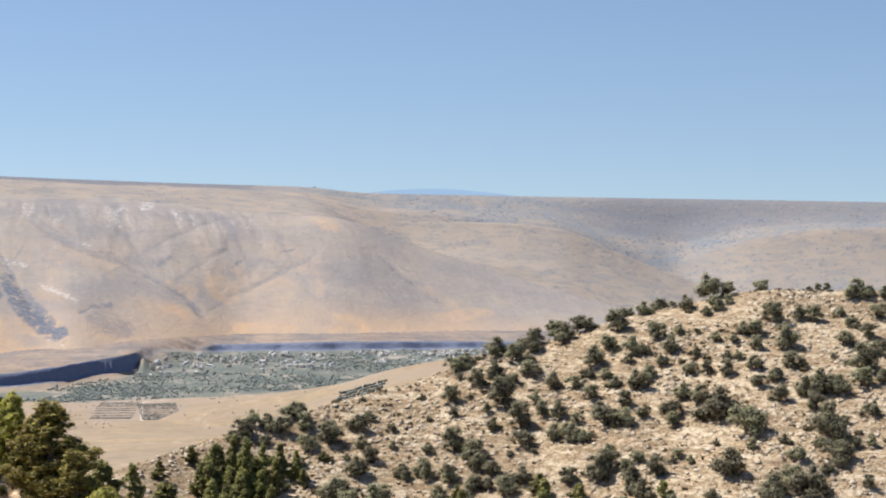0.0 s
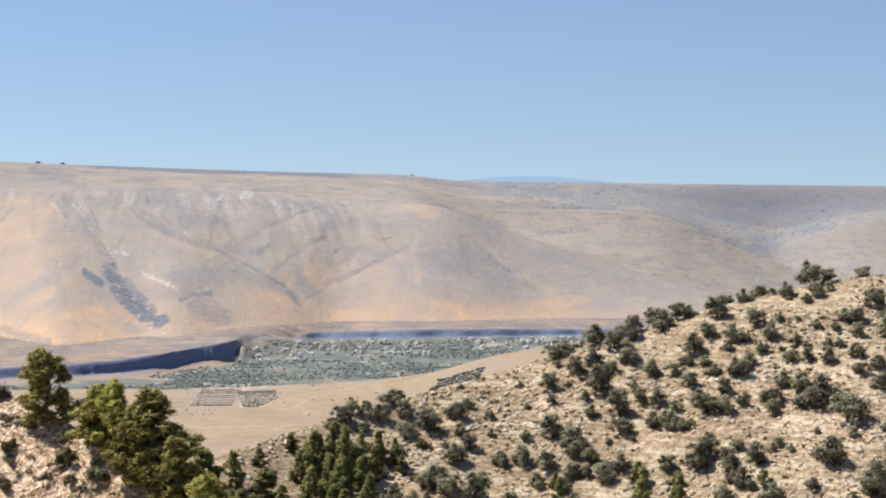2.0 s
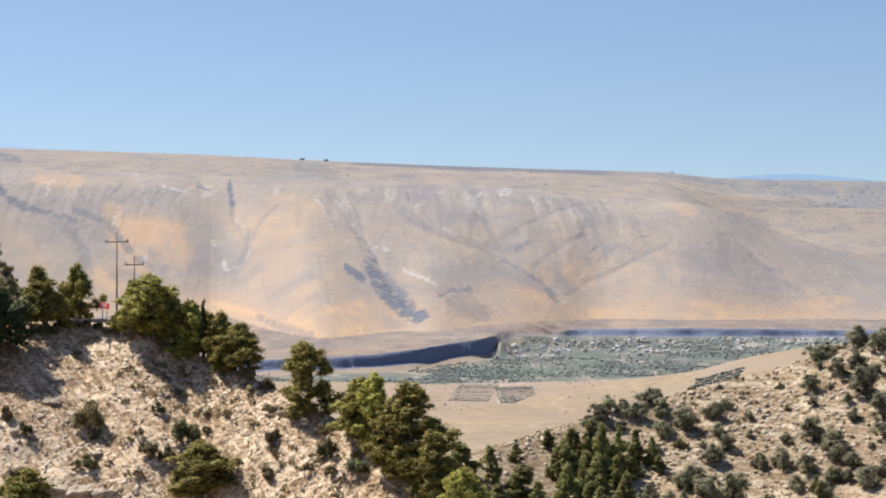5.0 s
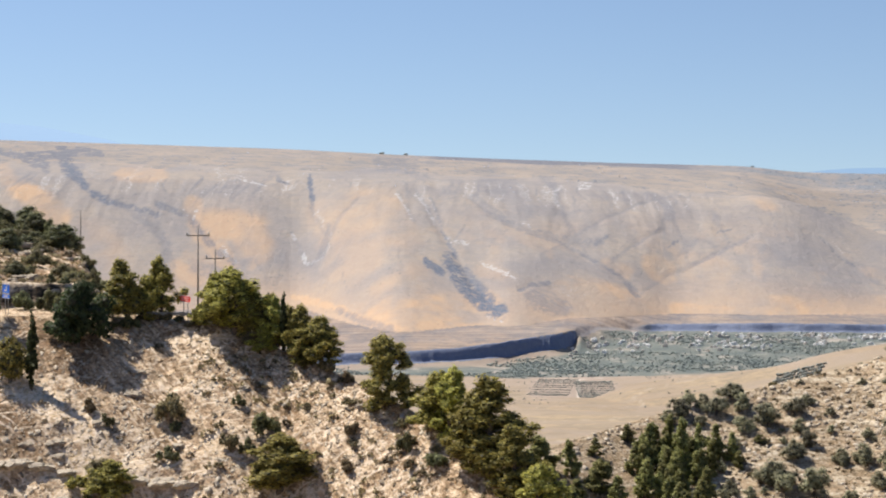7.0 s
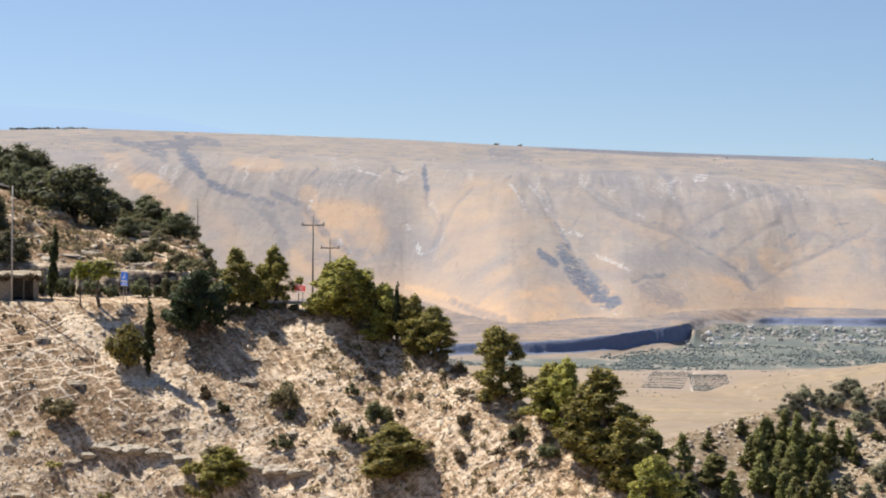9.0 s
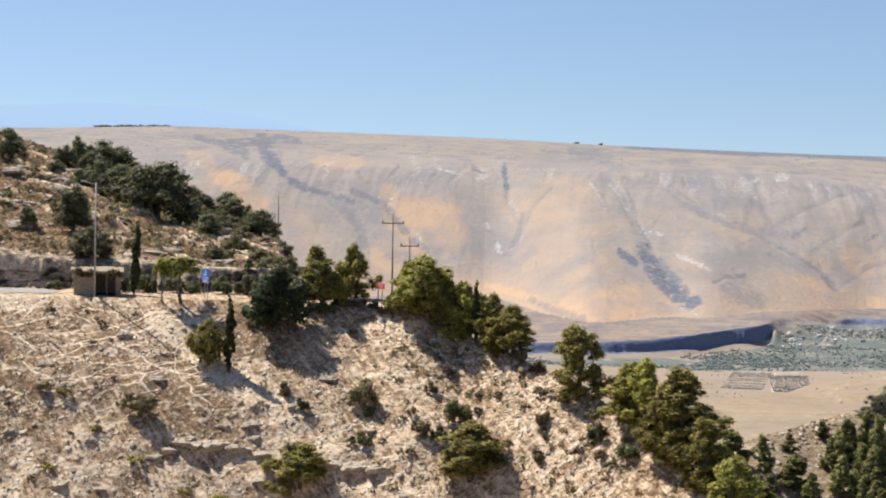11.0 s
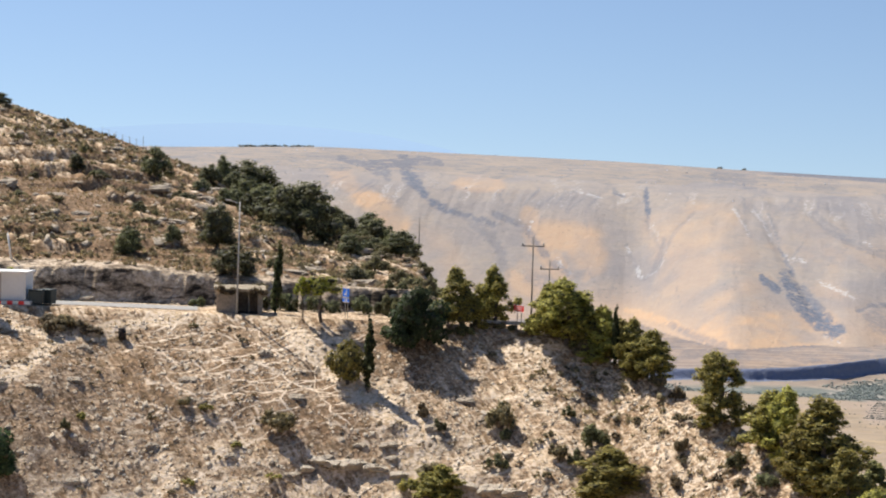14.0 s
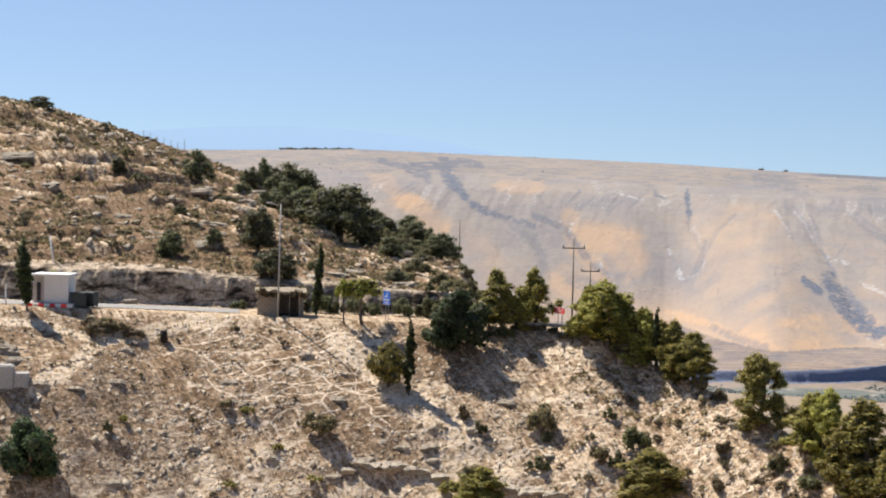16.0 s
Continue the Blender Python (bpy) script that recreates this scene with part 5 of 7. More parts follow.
OAK_CREST = (
    (18.01, 344, 3.9), (22.54, 344.8, 2.1), (24.71, 345.6, 2.1), (20.69, 345.6, 2.2), (13.77, 347.5, 3.6), (14.24, 344, 4.3),
    (16.42, 345.2, 4.3), (20.98, 347.2, 2.9), (14.71, 344.6, 1.7), (15.06, 345.2, 2.2), (15.47, 346, 2.9), (21.38, 349.2, 1.7),
    (16.07, 347.2, 3.6), (16.77, 348.4, 3.6), (17.13, 349, 2.9), (20.17, 350.4, 3.2), (17.77, 353, 2.2), (18.21, 353.5, 3.1),
    (26.05, 352.6, 2.2), (25.21, 352.4, 3.7), (25.6, 352.8, 2.6), (18.79, 351.8, 2.9), (19.29, 355, 3.7), (19.67, 353.4, 1.5),
    (20.94, 354.2, 5.1), (23.81, 354.8, 1.2), (21.32, 354.4, 2.9), (22.35, 356.5, 3.2), (24.07, 355.2, 1.3), (24.33, 355.2, 1.6),
)
OAKS = "dark grey-green evergreen oak, low and rounded, on pale stony slope"
oaks = [oak(100 + i, MAT_OAK, OAKS, flat=(0.85, 1.0, 1.15)[i % 3]) for i in range(7)]
for band in (OAK_FOOT, OAK_LOWER, OAK_MIDDLE, OAK_UPPER, OAK_CREST):
    sow(oaks, band, 4.0, 3.2, rng, grow=1.5)
spots, taken = [], [p[:2] for band in (OAK_FOOT, OAK_LOWER, OAK_MIDDLE, OAK_UPPER, OAK_CREST) for p in band]
while len(spots) < 88:
    a, r = rng.uniform(7, 27), 274 + 80 * rng.uniform(0, 1)
    if min((4.5 * (a - p)) ** 2 + (0.45 * (r - q)) ** 2 for p, q in taken) > 2.6:
        spots.append((a, r, rng.uniform(1.5, 3.6)))
        taken.append((a, r))
spots += [(rng.uniform(7.5, 27), rng.uniform(272, 300), rng.uniform(2.6, 5.4)) for _ in range(44)] + [(rng.uniform(6, 14), rng.uniform(276, 318), rng.uniform(2.6, 4.6)) for _ in range(34)]
sow(oaks, spots, 4.0, 3.2, rng)
retire(*oaks)

# scattered low scrub between the oaks
LOW = "small grey-green thorny scrub bush on the pale stony slope"
low = [shrub(140 + i, MAT_SHRUB, LOW, "scrub between the oaks", 160, 0.3) for i in range(4)]
spots = []
while len(spots) < 110:
    a, q = rng.uniform(7, 27), rng.uniform(0, 1)
    r = 272 + 82 * q
    if float(fbm(np.array(r * math.sin(radians(a)) / 18), np.array(r / 18), 66, 2)) > -0.1:
        spots.append((a, r, rng.uniform(0.7, 1.9)))
sow(low, spots, 2.0, 1.4, rng)
retire(*low)

# young pines in the ravine and on the foot of the oak slope
RAVINE_PINES = (
    (15.59, 294.6, 3.7, 3.4), (19.48, 287.6, 3, 2.7), (16.83, 293, 2.4, 2.4), (13.03, 298.2, 2.5, 2.5), (6, 299.6, 4.1, 8.2),
    (6.48, 296, 4.7, 9.3), (6.95, 302, 3.6, 6.6), (7.55, 304.6, 4.2, 5.8), (8.02, 303.8, 3, 4.9), (6.12, 292.8, 3.5, 5.8),
    (8.26, 301.8, 2.4, 3), (8.91, 310.6, 3.1, 1.3), (13.18, 292, 3.1, 4.6), (15.8, 288.8, 4.2, 6), (16.89, 288, 3, 4.8),
    (2.15, 282.6, 6, 5.7), (3.1, 284, 3.9, 5.8), (4.05, 282.6, 6.1, 5.2), (3.81, 294, 3.4, 3.1), (4.82, 304.6, 3.5, 2.9),
    (2.39, 278.4, 4.3, 4.3), (5.36, 293.4, 4, 6.3), (1.32, 274.8, 4.7, 3.4), (3.22, 280, 4.3, 3),
)
YOUNG = "bushy dull green young pine in the dry ravine"
young = [pine(160 + i, MAT_YOUNG, YOUNG, group="pines in the ravine", leaves=7000, size=0.12, slim=1.05, bare=0.0, lobes=20, tip=0.9) for i in range(4)]
sow(young, RAVINE_PINES, 4.0, 5.8, rng, grow=1.25)
stand = [(rng.uniform(4.9, 7.4), rng.uniform(280, 302), rng.uniform(2.8, 4.6), rng.uniform(3.6, 6.4)) for _ in range(30)]
stand += [(rng.uniform(0.6, 4.9), rng.uniform(250, 285), rng.uniform(3.0, 5.0), rng.uniform(3.0, 5.5)) for _ in range(16)]
sow(young, stand, 4.0, 5.8, rng, grow=1.3)
retire(*young)

# hill above the road
HILL_OAKS = (
    (-25.02, 224.2, 4.1, 1.4), (-20.23, 207.4, 3.8, 3.9), (-22.63, 197.4, 2.2, 1.9), (-20.76, 181.6, 1.8, 1.4), (-19.68, 169.6, 2.1, 1.9),
    (-21.05, 164.4, 3, 2.5), (-18.37, 170.4, 4.2, 4.4), (-17.75, 160, 4.4, 3), (-17.45, 226, 8.3, 3.6), (-18.58, 216.4, 3.3, 2.8),
    (-15.85, 197.4, 10, 6.8), (-16.91, 207, 5.7, 3.5), (-15.14, 200.4, 3.1, 2), (-13.65, 225.4, 5.5, 3.5), (-14.25, 183.8, 3.4, 2.3),
    (-12.67, 208, 4.8, 3.1), (-21.95, 196.6, 2.4, 1), (-19.35, 197.8, 3, 1), (-21.23, 164.2, 1.5, 0.8), (-18.84, 207.2, 2.5, 1.6),
    (-16.55, 196.2, 3.6, 2.7), (-14.8, 225.4, 4.1, 2.4),
)
HILL = "dense dark green oak thicket on the rocky hill above the road"
hill_oaks = [oak(200 + i, MAT_HOLM, HILL, "holm_oak", group="oaks above the road", leaves=6500, size=0.085, clumps=60) for i in range(5)]
sow(hill_oaks, HILL_OAKS, 4.0, 2.7, rng, grow=1.22)
spots = []
while len(spots) < 26:
    a, r = rng.uniform(-18.6, -12.4), rng.uniform(188, 225)
    if r > 200 or a > -15:
        spots.append((a, r, rng.uniform(2.4, 5.0), rng.uniform(1.6, 3.4)))
spots += [(rng.uniform(-14.2, -11.2), rng.uniform(160.5, 205), rng.uniform(1.6, 3.6), rng.uniform(1.0, 2.4)) for _ in range(3)] + [(rng.uniform(-13.8, -10.9), rng.uniform(157.5, 161), rng.uniform(0.9, 1.7), rng.uniform(0.6, 1.3)) for _ in range(8)]
sow(hill_oaks, spots, 4.0, 2.7, rng)
retire(*hill_oaks)
MAT_SPURGE = leaf_material("olive_shrub_leaves", (0.12, 0.115, 0.055), (0.27, 0.245, 0.115))
brush = [shrub(215 + i, MAT_SPURGE, "olive-yellow shrub at the end of the rocky hill", "shrubs above the road", 1500, 0.085) for i in range(3)]
sow(brush, [(rng.uniform(-14.4, -11.4), rng.uniform(161, 222), rng.uniform(1.8, 3.8), rng.uniform(1.2, 2.4)) for _ in range(22)], 2.0, 1.4, rng)
sow(brush, [(rng.uniform(-26, -14), rng.uniform(162, 220), rng.uniform(0.8, 2.0), rng.uniform(0.6, 1.3)) for _ in range(26)], 2.0, 1.4, rng)
retire(*brush)

# beside the road and down the shoulder
PINES_ABOVE = (
    (-10.69, 150, 3.7, 4.9), (-9.72, 151, 3.3, 5.1), (-11.13, 151, 1.7, 2.3), (-7.43, 147.2, 5.4, 5.3), (-8.05, 148.5, 2.7, 2.8),
    (-8.57, 148.4, 1.4, 1.8), (-6.11, 146, 2.7, 4.1), (-5.41, 144.5, 2.7, 4.2), (-4.8, 142.5, 4, 3.8), (-6.63, 145.4, 2.2, 2.1),
    (-5.31, 143, 1.6, 1.6), (-2.6, 135, 3.9, 5.3), (-1.13, 130.6, 3.5, 4.2), (-0.71, 129.5, 3.0, 5.2), (0.51, 125, 5.6, 6.6),
)
PINES_BELOW = (
    (1.25, 122.5, 3.8, 4.8), (2.0, 120.5, 3.4, 4.2), (-0.1, 126.5, 3.4, 4.6), (2.9, 118.5, 3.0, 3.6), (-6.08, 132.4, 5.7, 4.1), (-11.35, 133.6, 3.7, 3.1), (-7, 147.5, 2.7, 4.1),
    (-7.9, 149.5, 3.0, 4.4), (-6.75, 148, 3.2, 4.8), (-5.7, 146, 3.0, 4.2), (-5.05, 143.4, 3.0, 3.4), (-6.3, 147, 2.8, 4.4), (-10.2, 151.5, 2.6, 3.6),
)
ROAD_PINES = PINES_ABOVE + PINES_BELOW
PINES = "Aleppo pine with yellow-green needle tufts on the chalky shoulder"
pines = [pine(230 + i, MAT_PINE, PINES, slim=(1.0, 1.15, 0.9, 1.05, 0.95)[i % 5], bare=(0.14, 0.1, 0.2, 0.16, 0.12, 0.0, -0.03, 0.02)[i], lobes=(30, 34, 28)[i % 3], tip=(2.2, 1.6, 3.0)[i % 3]) for i in range(8)]
sow(pines[:5], [p for p in ROAD_PINES if p[0] < -4], 4.0, 5.8, rng, grow=1.36)
sow(pines[5:], [p for p in ROAD_PINES if p[0] >= -4], 4.0, 5.8, rng, grow=1.55)
retire(*pines)

cyp = cypress(260, "slender dark green cypress beside the road")
ragged = cypress(261, "thin half-bare cypress on the chalky slope", ragged=0.55)
for spot, which in zip(((-25.33, 150.0, 1.3, 5.5), (-13.55, 142.6, 1.1, 6.0), (-16.54, 153.4, 1.0, 6.1), (-6.46, 146.5, 0.6, 4.0), (-5.93, 145.2, 0.6, 4.9)), (cyp, ragged, ragged, cyp, cyp)):
    sow([which], [spot], 1.2, 6.0, rng)
retire(cyp, ragged)

carob = oak(270, MAT_CAROB, "dense dark green carob tree on the slope below the road", "carob_tree", "carob trees", 8000, 0.115, 1.15, 0.0, 50)
sow([carob], [(-12.17, 147.0, 5.9, 5.5), (-25.2, 133.8, 6.0, 4.9)], 4.0, 2.9, rng, 0.2, 1.12)
retire(carob)
broom = oak(272, MAT_PINE, "bushy olive-green young tree beside a thin cypress", "olive_tree", "olive trees", 4500, 0.13, 1.15, 0.0, 36)
sow([broom], [(-14.25, 143.4, 3.6, 3.9)], 4.0, 3.0, rng, 0.2, 1.15)
retire(broom)
yellow = oak(275, MAT_YELLOW, "small bright yellow-green roadside tree with bare trunk", "roadside_tree", "roadside trees", 2600, 0.12, 1.0, 1.6, 26)
sow([yellow], [(-15.09, 150.0, 4.1, 3.8), (-15.66, 150.0, 1.8, 3.6)], 4.0, 4.3, rng, 0.0)
retire(yellow)

SLOPE_SHRUBS = (
    (-4, 139.2, 1.7, 1.4), (-19.16, 140.6, 1.6, 1), (-16.34, 138.8, 3.2, 2.6), (-22.86, 137.2, 0.9, 1.1), (-11.94, 140.4, 1.5, 1.6),
    (-11.32, 139.2, 1.3, 1.4), (-9.38, 139.8, 2.6, 3), (-9.23, 138.8, 1.4, 1.3), (-7.29, 140.2, 1.3, 1.2), (-6.56, 137.4, 3.2, 2.3),
    (-7.6, 136, 1.8, 1.9), (-6.98, 135.6, 1.7, 1.7), (-3.69, 133.6, 1.6, 1.6), (-2.08, 130.2, 1.7, 2.1), (-11.46, 135.6, 3.1, 1.6),
    (-9.44, 136.6, 2.1, 1.5), (-1.18, 127.4, 2.3, 1.6), (-4.01, 131.2, 1.8, 1.3), (-23.21, 147.6, 2.5, 1.4),
    (-23.42, 148.6, 1.8, 0.9),
)
BUSH = "dull olive shrub rooted in the chalky slope"
bushes = [shrub(300 + i, MAT_HOLM if i % 2 else MAT_SHRUB, BUSH, leaves=1000, size=0.11) for i in range(5)]
sow(bushes, SLOPE_SHRUBS, 2.0, 1.4, rng)
VERGE = ((-17.05, 156.4, 2.2, 2.4), (-16.35, 157.0, 2.6, 3.0), (-15.9, 156.6, 1.8, 1.7), (-15.3, 157.2, 2.4, 2.2), (-14.7, 156.8, 2.0, 1.6), (-13.75, 157.0, 2.6, 2.4), (-13.1, 156.2, 2.4, 2.6), (-18.9, 157.4, 1.8, 1.2), (-12.7, 154.5, 2.0, 2.2), (-11.6, 153.0, 2.2, 2.2))
sow(bushes[1::2], VERGE, 2.0, 1.4, rng)
sow(bushes, [(a, float(lip_r(np.array(a))) + rng.uniform(-1.0, 1.2), rng.uniform(0.9, 2.0)) for a in np.linspace(-11.3, -4.4, 20)], 2.0, 1.4, rng)
GREEN_TUFTS = ((-18.56, 140.2, 1.3, 0.8), (-22.4, 138.3, 0.9, 0.9), (-17.6, 137.4, 1.1, 0.7), (-16.45, 135.2, 1.5, 0.7), (-19.1, 134.6, 1.2, 0.7), (-12.2, 134.6, 2.2, 1.6), (-12.0, 133.2, 2.6, 1.9), (-13.8, 132.8, 1.6, 0.9), (-14.9, 133.2, 1.4, 0.8))
fresh = [shrub(345 + i, MAT_PINE, "small yellow-green bush among the rubble", "green bushes on the slope", 900, 0.1) for i in range(2)]
sow(fresh, GREEN_TUFTS, 2.0, 1.4, rng)
retire(*fresh)
sow(bushes[0::2], ((-22.6, 147.9, 2.6, 1.3), (-22.1, 147.6, 2.2, 1.0), (-23.0, 148.2, 2.4, 1.2)), 2.0, 1.4, rng)
retire(*bushes)

TUFT = "low dry brown bush on the stony slope"
tufts = [shrub(320 + i, MAT_SHRUB, TUFT, "dry bushes on the slope", 220, 0.14) for i in range(4)]
spots = [(rng.uniform(-27, 1), rng.uniform(122, 149), rng.uniform(0.4, 1.1)) for _ in range(40)] + [(rng.uniform(-8, 1.5), rng.uniform(120, 140), rng.uniform(0.6, 1.5)) for _ in range(45)]
spots += [(rng.uniform(-28, -12), rng.uniform(161, 224), rng.uniform(0.6, 1.8)) for _ in range(90)]
sow(tufts, spots, 2.0, 1.4, rng)
retire(*tufts)


# ---- loose stone, grass, far woods: nobody could count them ----
def rocks(name, spots, rng, material, flat=0.6, label="", sink=0.3):
    """Many small angular stones, eight corners each, as one object. spots: arrays of bearing, distance, size."""
    a, r, s = spots
    n = len(a)
    z = height(a, r)
    c = np.array([[x, y, q] for q in (-1, 1) for y in (-1, 1) for x in (-1, 1)], float) * 0.5
    V = c[None] * rng.uniform(0.35, 1.3, (n, 8, 3))
    V[:, 4:, :2] *= rng.uniform(0.5, 0.95, (n, 1, 1))
    V *= s[:, None, None] * np.stack([rng.uniform(0.7, 1.5, n), rng.uniform(0.7, 1.2, n), flat * rng.uniform(0.6, 1.2, n)], -1)[:, None]
    t = rng.uniform(0, 2 * np.pi, n)
    ct, st = np.cos(t)[:, None], np.sin(t)[:, None]
    X, Y = V[..., 0] * ct - V[..., 1] * st, V[..., 0] * st + V[..., 1] * ct
    rad = np.radians(a)
    fall = height(a, r + 0.6) - height(a, r - 0.6)
    V[..., 2] += np.clip(fall / 1.2, -0.7, 0.7)[:, None] * (X * np.sin(rad)[:, None] + Y * np.cos(rad)[:, None])
    P = np.stack([X + (r * np.sin(rad))[:, None], Y + (r * np.cos(rad))[:, None], V[..., 2] + (z + s * flat * (0.5 - sink))[:, None]], -1).reshape(-1, 3)
    q = np.array([[0, 2, 3, 1], [4, 5, 7, 6], [0, 1, 5, 4], [2, 6, 7, 3], [0, 4, 6, 2], [1, 3, 7, 5]])
    F = (np.arange(n)[:, None, None] * 8 + q[None]).reshape(-1, 4)
    return tagged(new(name, mesh_of(name, P, F, material)), label, "stones", kind="stuff")


def stone_material(name, tint=1.0):
    m, nt, b = mat(name)
    g = G(nt)
    p = g.coord()
    geo = g.n("ShaderNodeNewGeometry")
    col = g.ramp(geo.outputs["Random Per Island"], (0.0, (0.38 * tint, 0.31 * tint, 0.235 * tint)), (0.5, (0.60 * tint, 0.52 * tint, 0.42 * tint)), (1.0, (0.78 * tint, 0.71 * tint, 0.61 * tint)))
    n1 = g.noise(p, 6, 6, 0.7)
    col = g.mix(g.ramp(g.noise(p, 1.4, 5, 0.7), (0.5, 0.0), (0.72, 0.4)), col, (0.32, 0.275, 0.225))
    col = g.mix(0.4, col, g.ramp(n1, (0.3, 0.15), (0.7, 0.85)), "OVERLAY")
    col = g.mix(1.0, col, (0.731, 0.687, 0.626), "MULTIPLY")
    g.lk(col, b.inputs["Base Color"])
    b.inputs["Roughness"].default_value = 0.92
    crack = g.voronoi(g.coord((1, 1, 2.2)), 1.1, "DISTANCE_TO_EDGE")
    g.lk(g.bump(g.math("ADD", n1, g.ramp(crack, (0.0, 0.6), (0.05, 1.0))), 0.9, 0.12), b.inputs["Normal"])
    return m


MAT_STONE = stone_material("limestone", 0.95)
MAT_GREYSTONE = stone_material("grey_limestone", 0.86)


def scatter(n, a0, a1, r0, r1, s0, s1, seed, scale=6.0, keep=-0.1, power=2.2):
    g = np.random.default_rng(seed)
    a, r = g.uniform(a0, a1, n * 3), np.sqrt(g.uniform(r0 * r0, r1 * r1, n * 3))
    x = r * np.sin(np.radians(a))
    ok = fbm(x / scale, r / scale, seed, 3) > keep + 0.25 * g.normal(size=len(a))
    a, r = a[ok][:n], r[ok][:n]
    return a, r, s0 + (s1 - s0) * g.uniform(0, 1, len(a)) ** power


STONES = "pale limestone rubble scattered over the dry slope"
rocks("loose_stones", scatter(24000, -28, 3, 100, 149.5, 0.09, 0.42, 401, 4, -0.05, 5.0), rng, MAT_STONE, 0.42, STONES, 0.55)
rocks("loose_stones", scatter(1500, -29, -11.5, 160.5, 226, 0.2, 1.0, 402, 7, 0.15, 3.5), rng, MAT_GREYSTONE, 0.38, "weathered grey limestone blocks on the hill above the road")
rocks("loose_stones", scatter(13000, 3, 28, 266, 358, 0.22, 1.1, 403, 9, 0.05, 3.5), rng, MAT_STONE, 0.45, "pale limestone blocks between the oaks")


def grass(name, spots, rng, label):
    """Dry tufts, five bent blades each, as one object."""
    a, r, s = spots
    n, k = len(a), 6
    z = height(a, r)
    t = rng.uniform(0, 2 * np.pi, (n, k))
    out = rng.uniform(0.2, 0.8, (n, k)) * s[:, None]
    hgt = rng.uniform(0.5, 1.0, (n, k)) * s[:, None]
    rad = np.radians(a)
    bx, by = (r * np.sin(rad))[:, None], (r * np.cos(rad))[:, None]
    w = 0.16 * s[:, None]
    dx, dy = np.cos(t), np.sin(t)
    p0 = np.stack([bx - dy * w, by + dx * w, z[:, None] + 0 * t - 0.03], -1)
    p1 = np.stack([bx + dy * w, by - dx * w, z[:, None] + 0 * t - 0.03], -1)
    p2 = np.stack([bx + dx * out, by + dy * out, z[:, None] + hgt], -1)
    P = np.stack([p0, p1, p2], 2).reshape(-1, 3)
    F = np.arange(n * k * 3).reshape(-1, 3)
    return tagged(new(name, mesh_of(name, P, F, MAT_STRAW)), label, "dry grass", kind="stuff")


rocks("loose_stones", scatter(1200, -28, -5, 114, 141, 0.14, 0.6, 405, 5, 0.15, 4.0), rng, MAT_STONE, 0.5, "broken limestone blocks on the lower slope", 0.45)

grass("dry_grass", scatter(5000, -28, 3, 100, 150, 0.1, 0.28, 411, 7, 0.05, 1.5), rng, "straw-coloured dry grass on the chalky slope")
grass("dry_grass", scatter(9000, -29, -11.5, 160.5, 226, 0.12, 0.34, 412, 9, -0.1, 1.5), rng, "straw-coloured dry grass on the rocky hill")


def tuft_field(name, spots, rng, material, label, quads=9, leaf=0.26):
    """Low dry bushes, a spray of small leaves each, as one object."""
    a, r, s = spots
    n = len(a)
    z = height(a, r)
    rad = np.radians(a)
    c = np.stack([r * np.sin(rad), r * np.cos(rad), z], -1)[:, None]
    d = rng.normal(size=(n, quads, 3))
    d /= np.linalg.norm(d, axis=2)[..., None]
    d[..., 2] = np.abs(d[..., 2]) * 0.8
    p = c + d * (s[:, None, None] * 0.5) * rng.uniform(0.4, 1.0, (n, quads, 1))
    u = rng.normal(size=(n, quads, 3))
    u /= np.linalg.norm(u, axis=2)[..., None]
    w = np.cross(u, d)
    u, w = u * (s * leaf)[:, None, None], w * (s * leaf * 0.7)[:, None, None]
    V = np.stack([p - u, p - w, p + u, p + w], 2).reshape(-1, 3)
    return tagged(new(name, mesh_of(name, V, np.arange(len(V)).reshape(-1, 4), material)), label, "dry scrub", kind="stuff")


tuft_field("dry_scrub", scatter(1000, -28, 3, 100, 149.5, 0.2, 0.8, 421, 8, 0.05, 2.5), rng, MAT_SHRUB, "low brown thorn tufts all over the chalky slope")
tuft_field("dry_scrub", scatter(900, -9, 3, 112, 146, 0.3, 1.1, 424, 5, 0.0, 2.2), rng, MAT_SHRUB, "brown thorn tufts thick on the lower shoulder")
tuft_field("dry_scrub", scatter(5200, -29, -11.5, 160.5, 226, 0.3, 1.2, 422, 9, -0.05, 2.0), rng, MAT_SHRUB, "low brown thorn tufts on the rocky hill")
tuft_field("dry_scrub", scatter(3000, 2, 28, 262, 358, 0.4, 1.3, 423, 14, 0.0, 2.0), rng, MAT_SHRUB, "low grey-brown thorn tufts between the oaks")


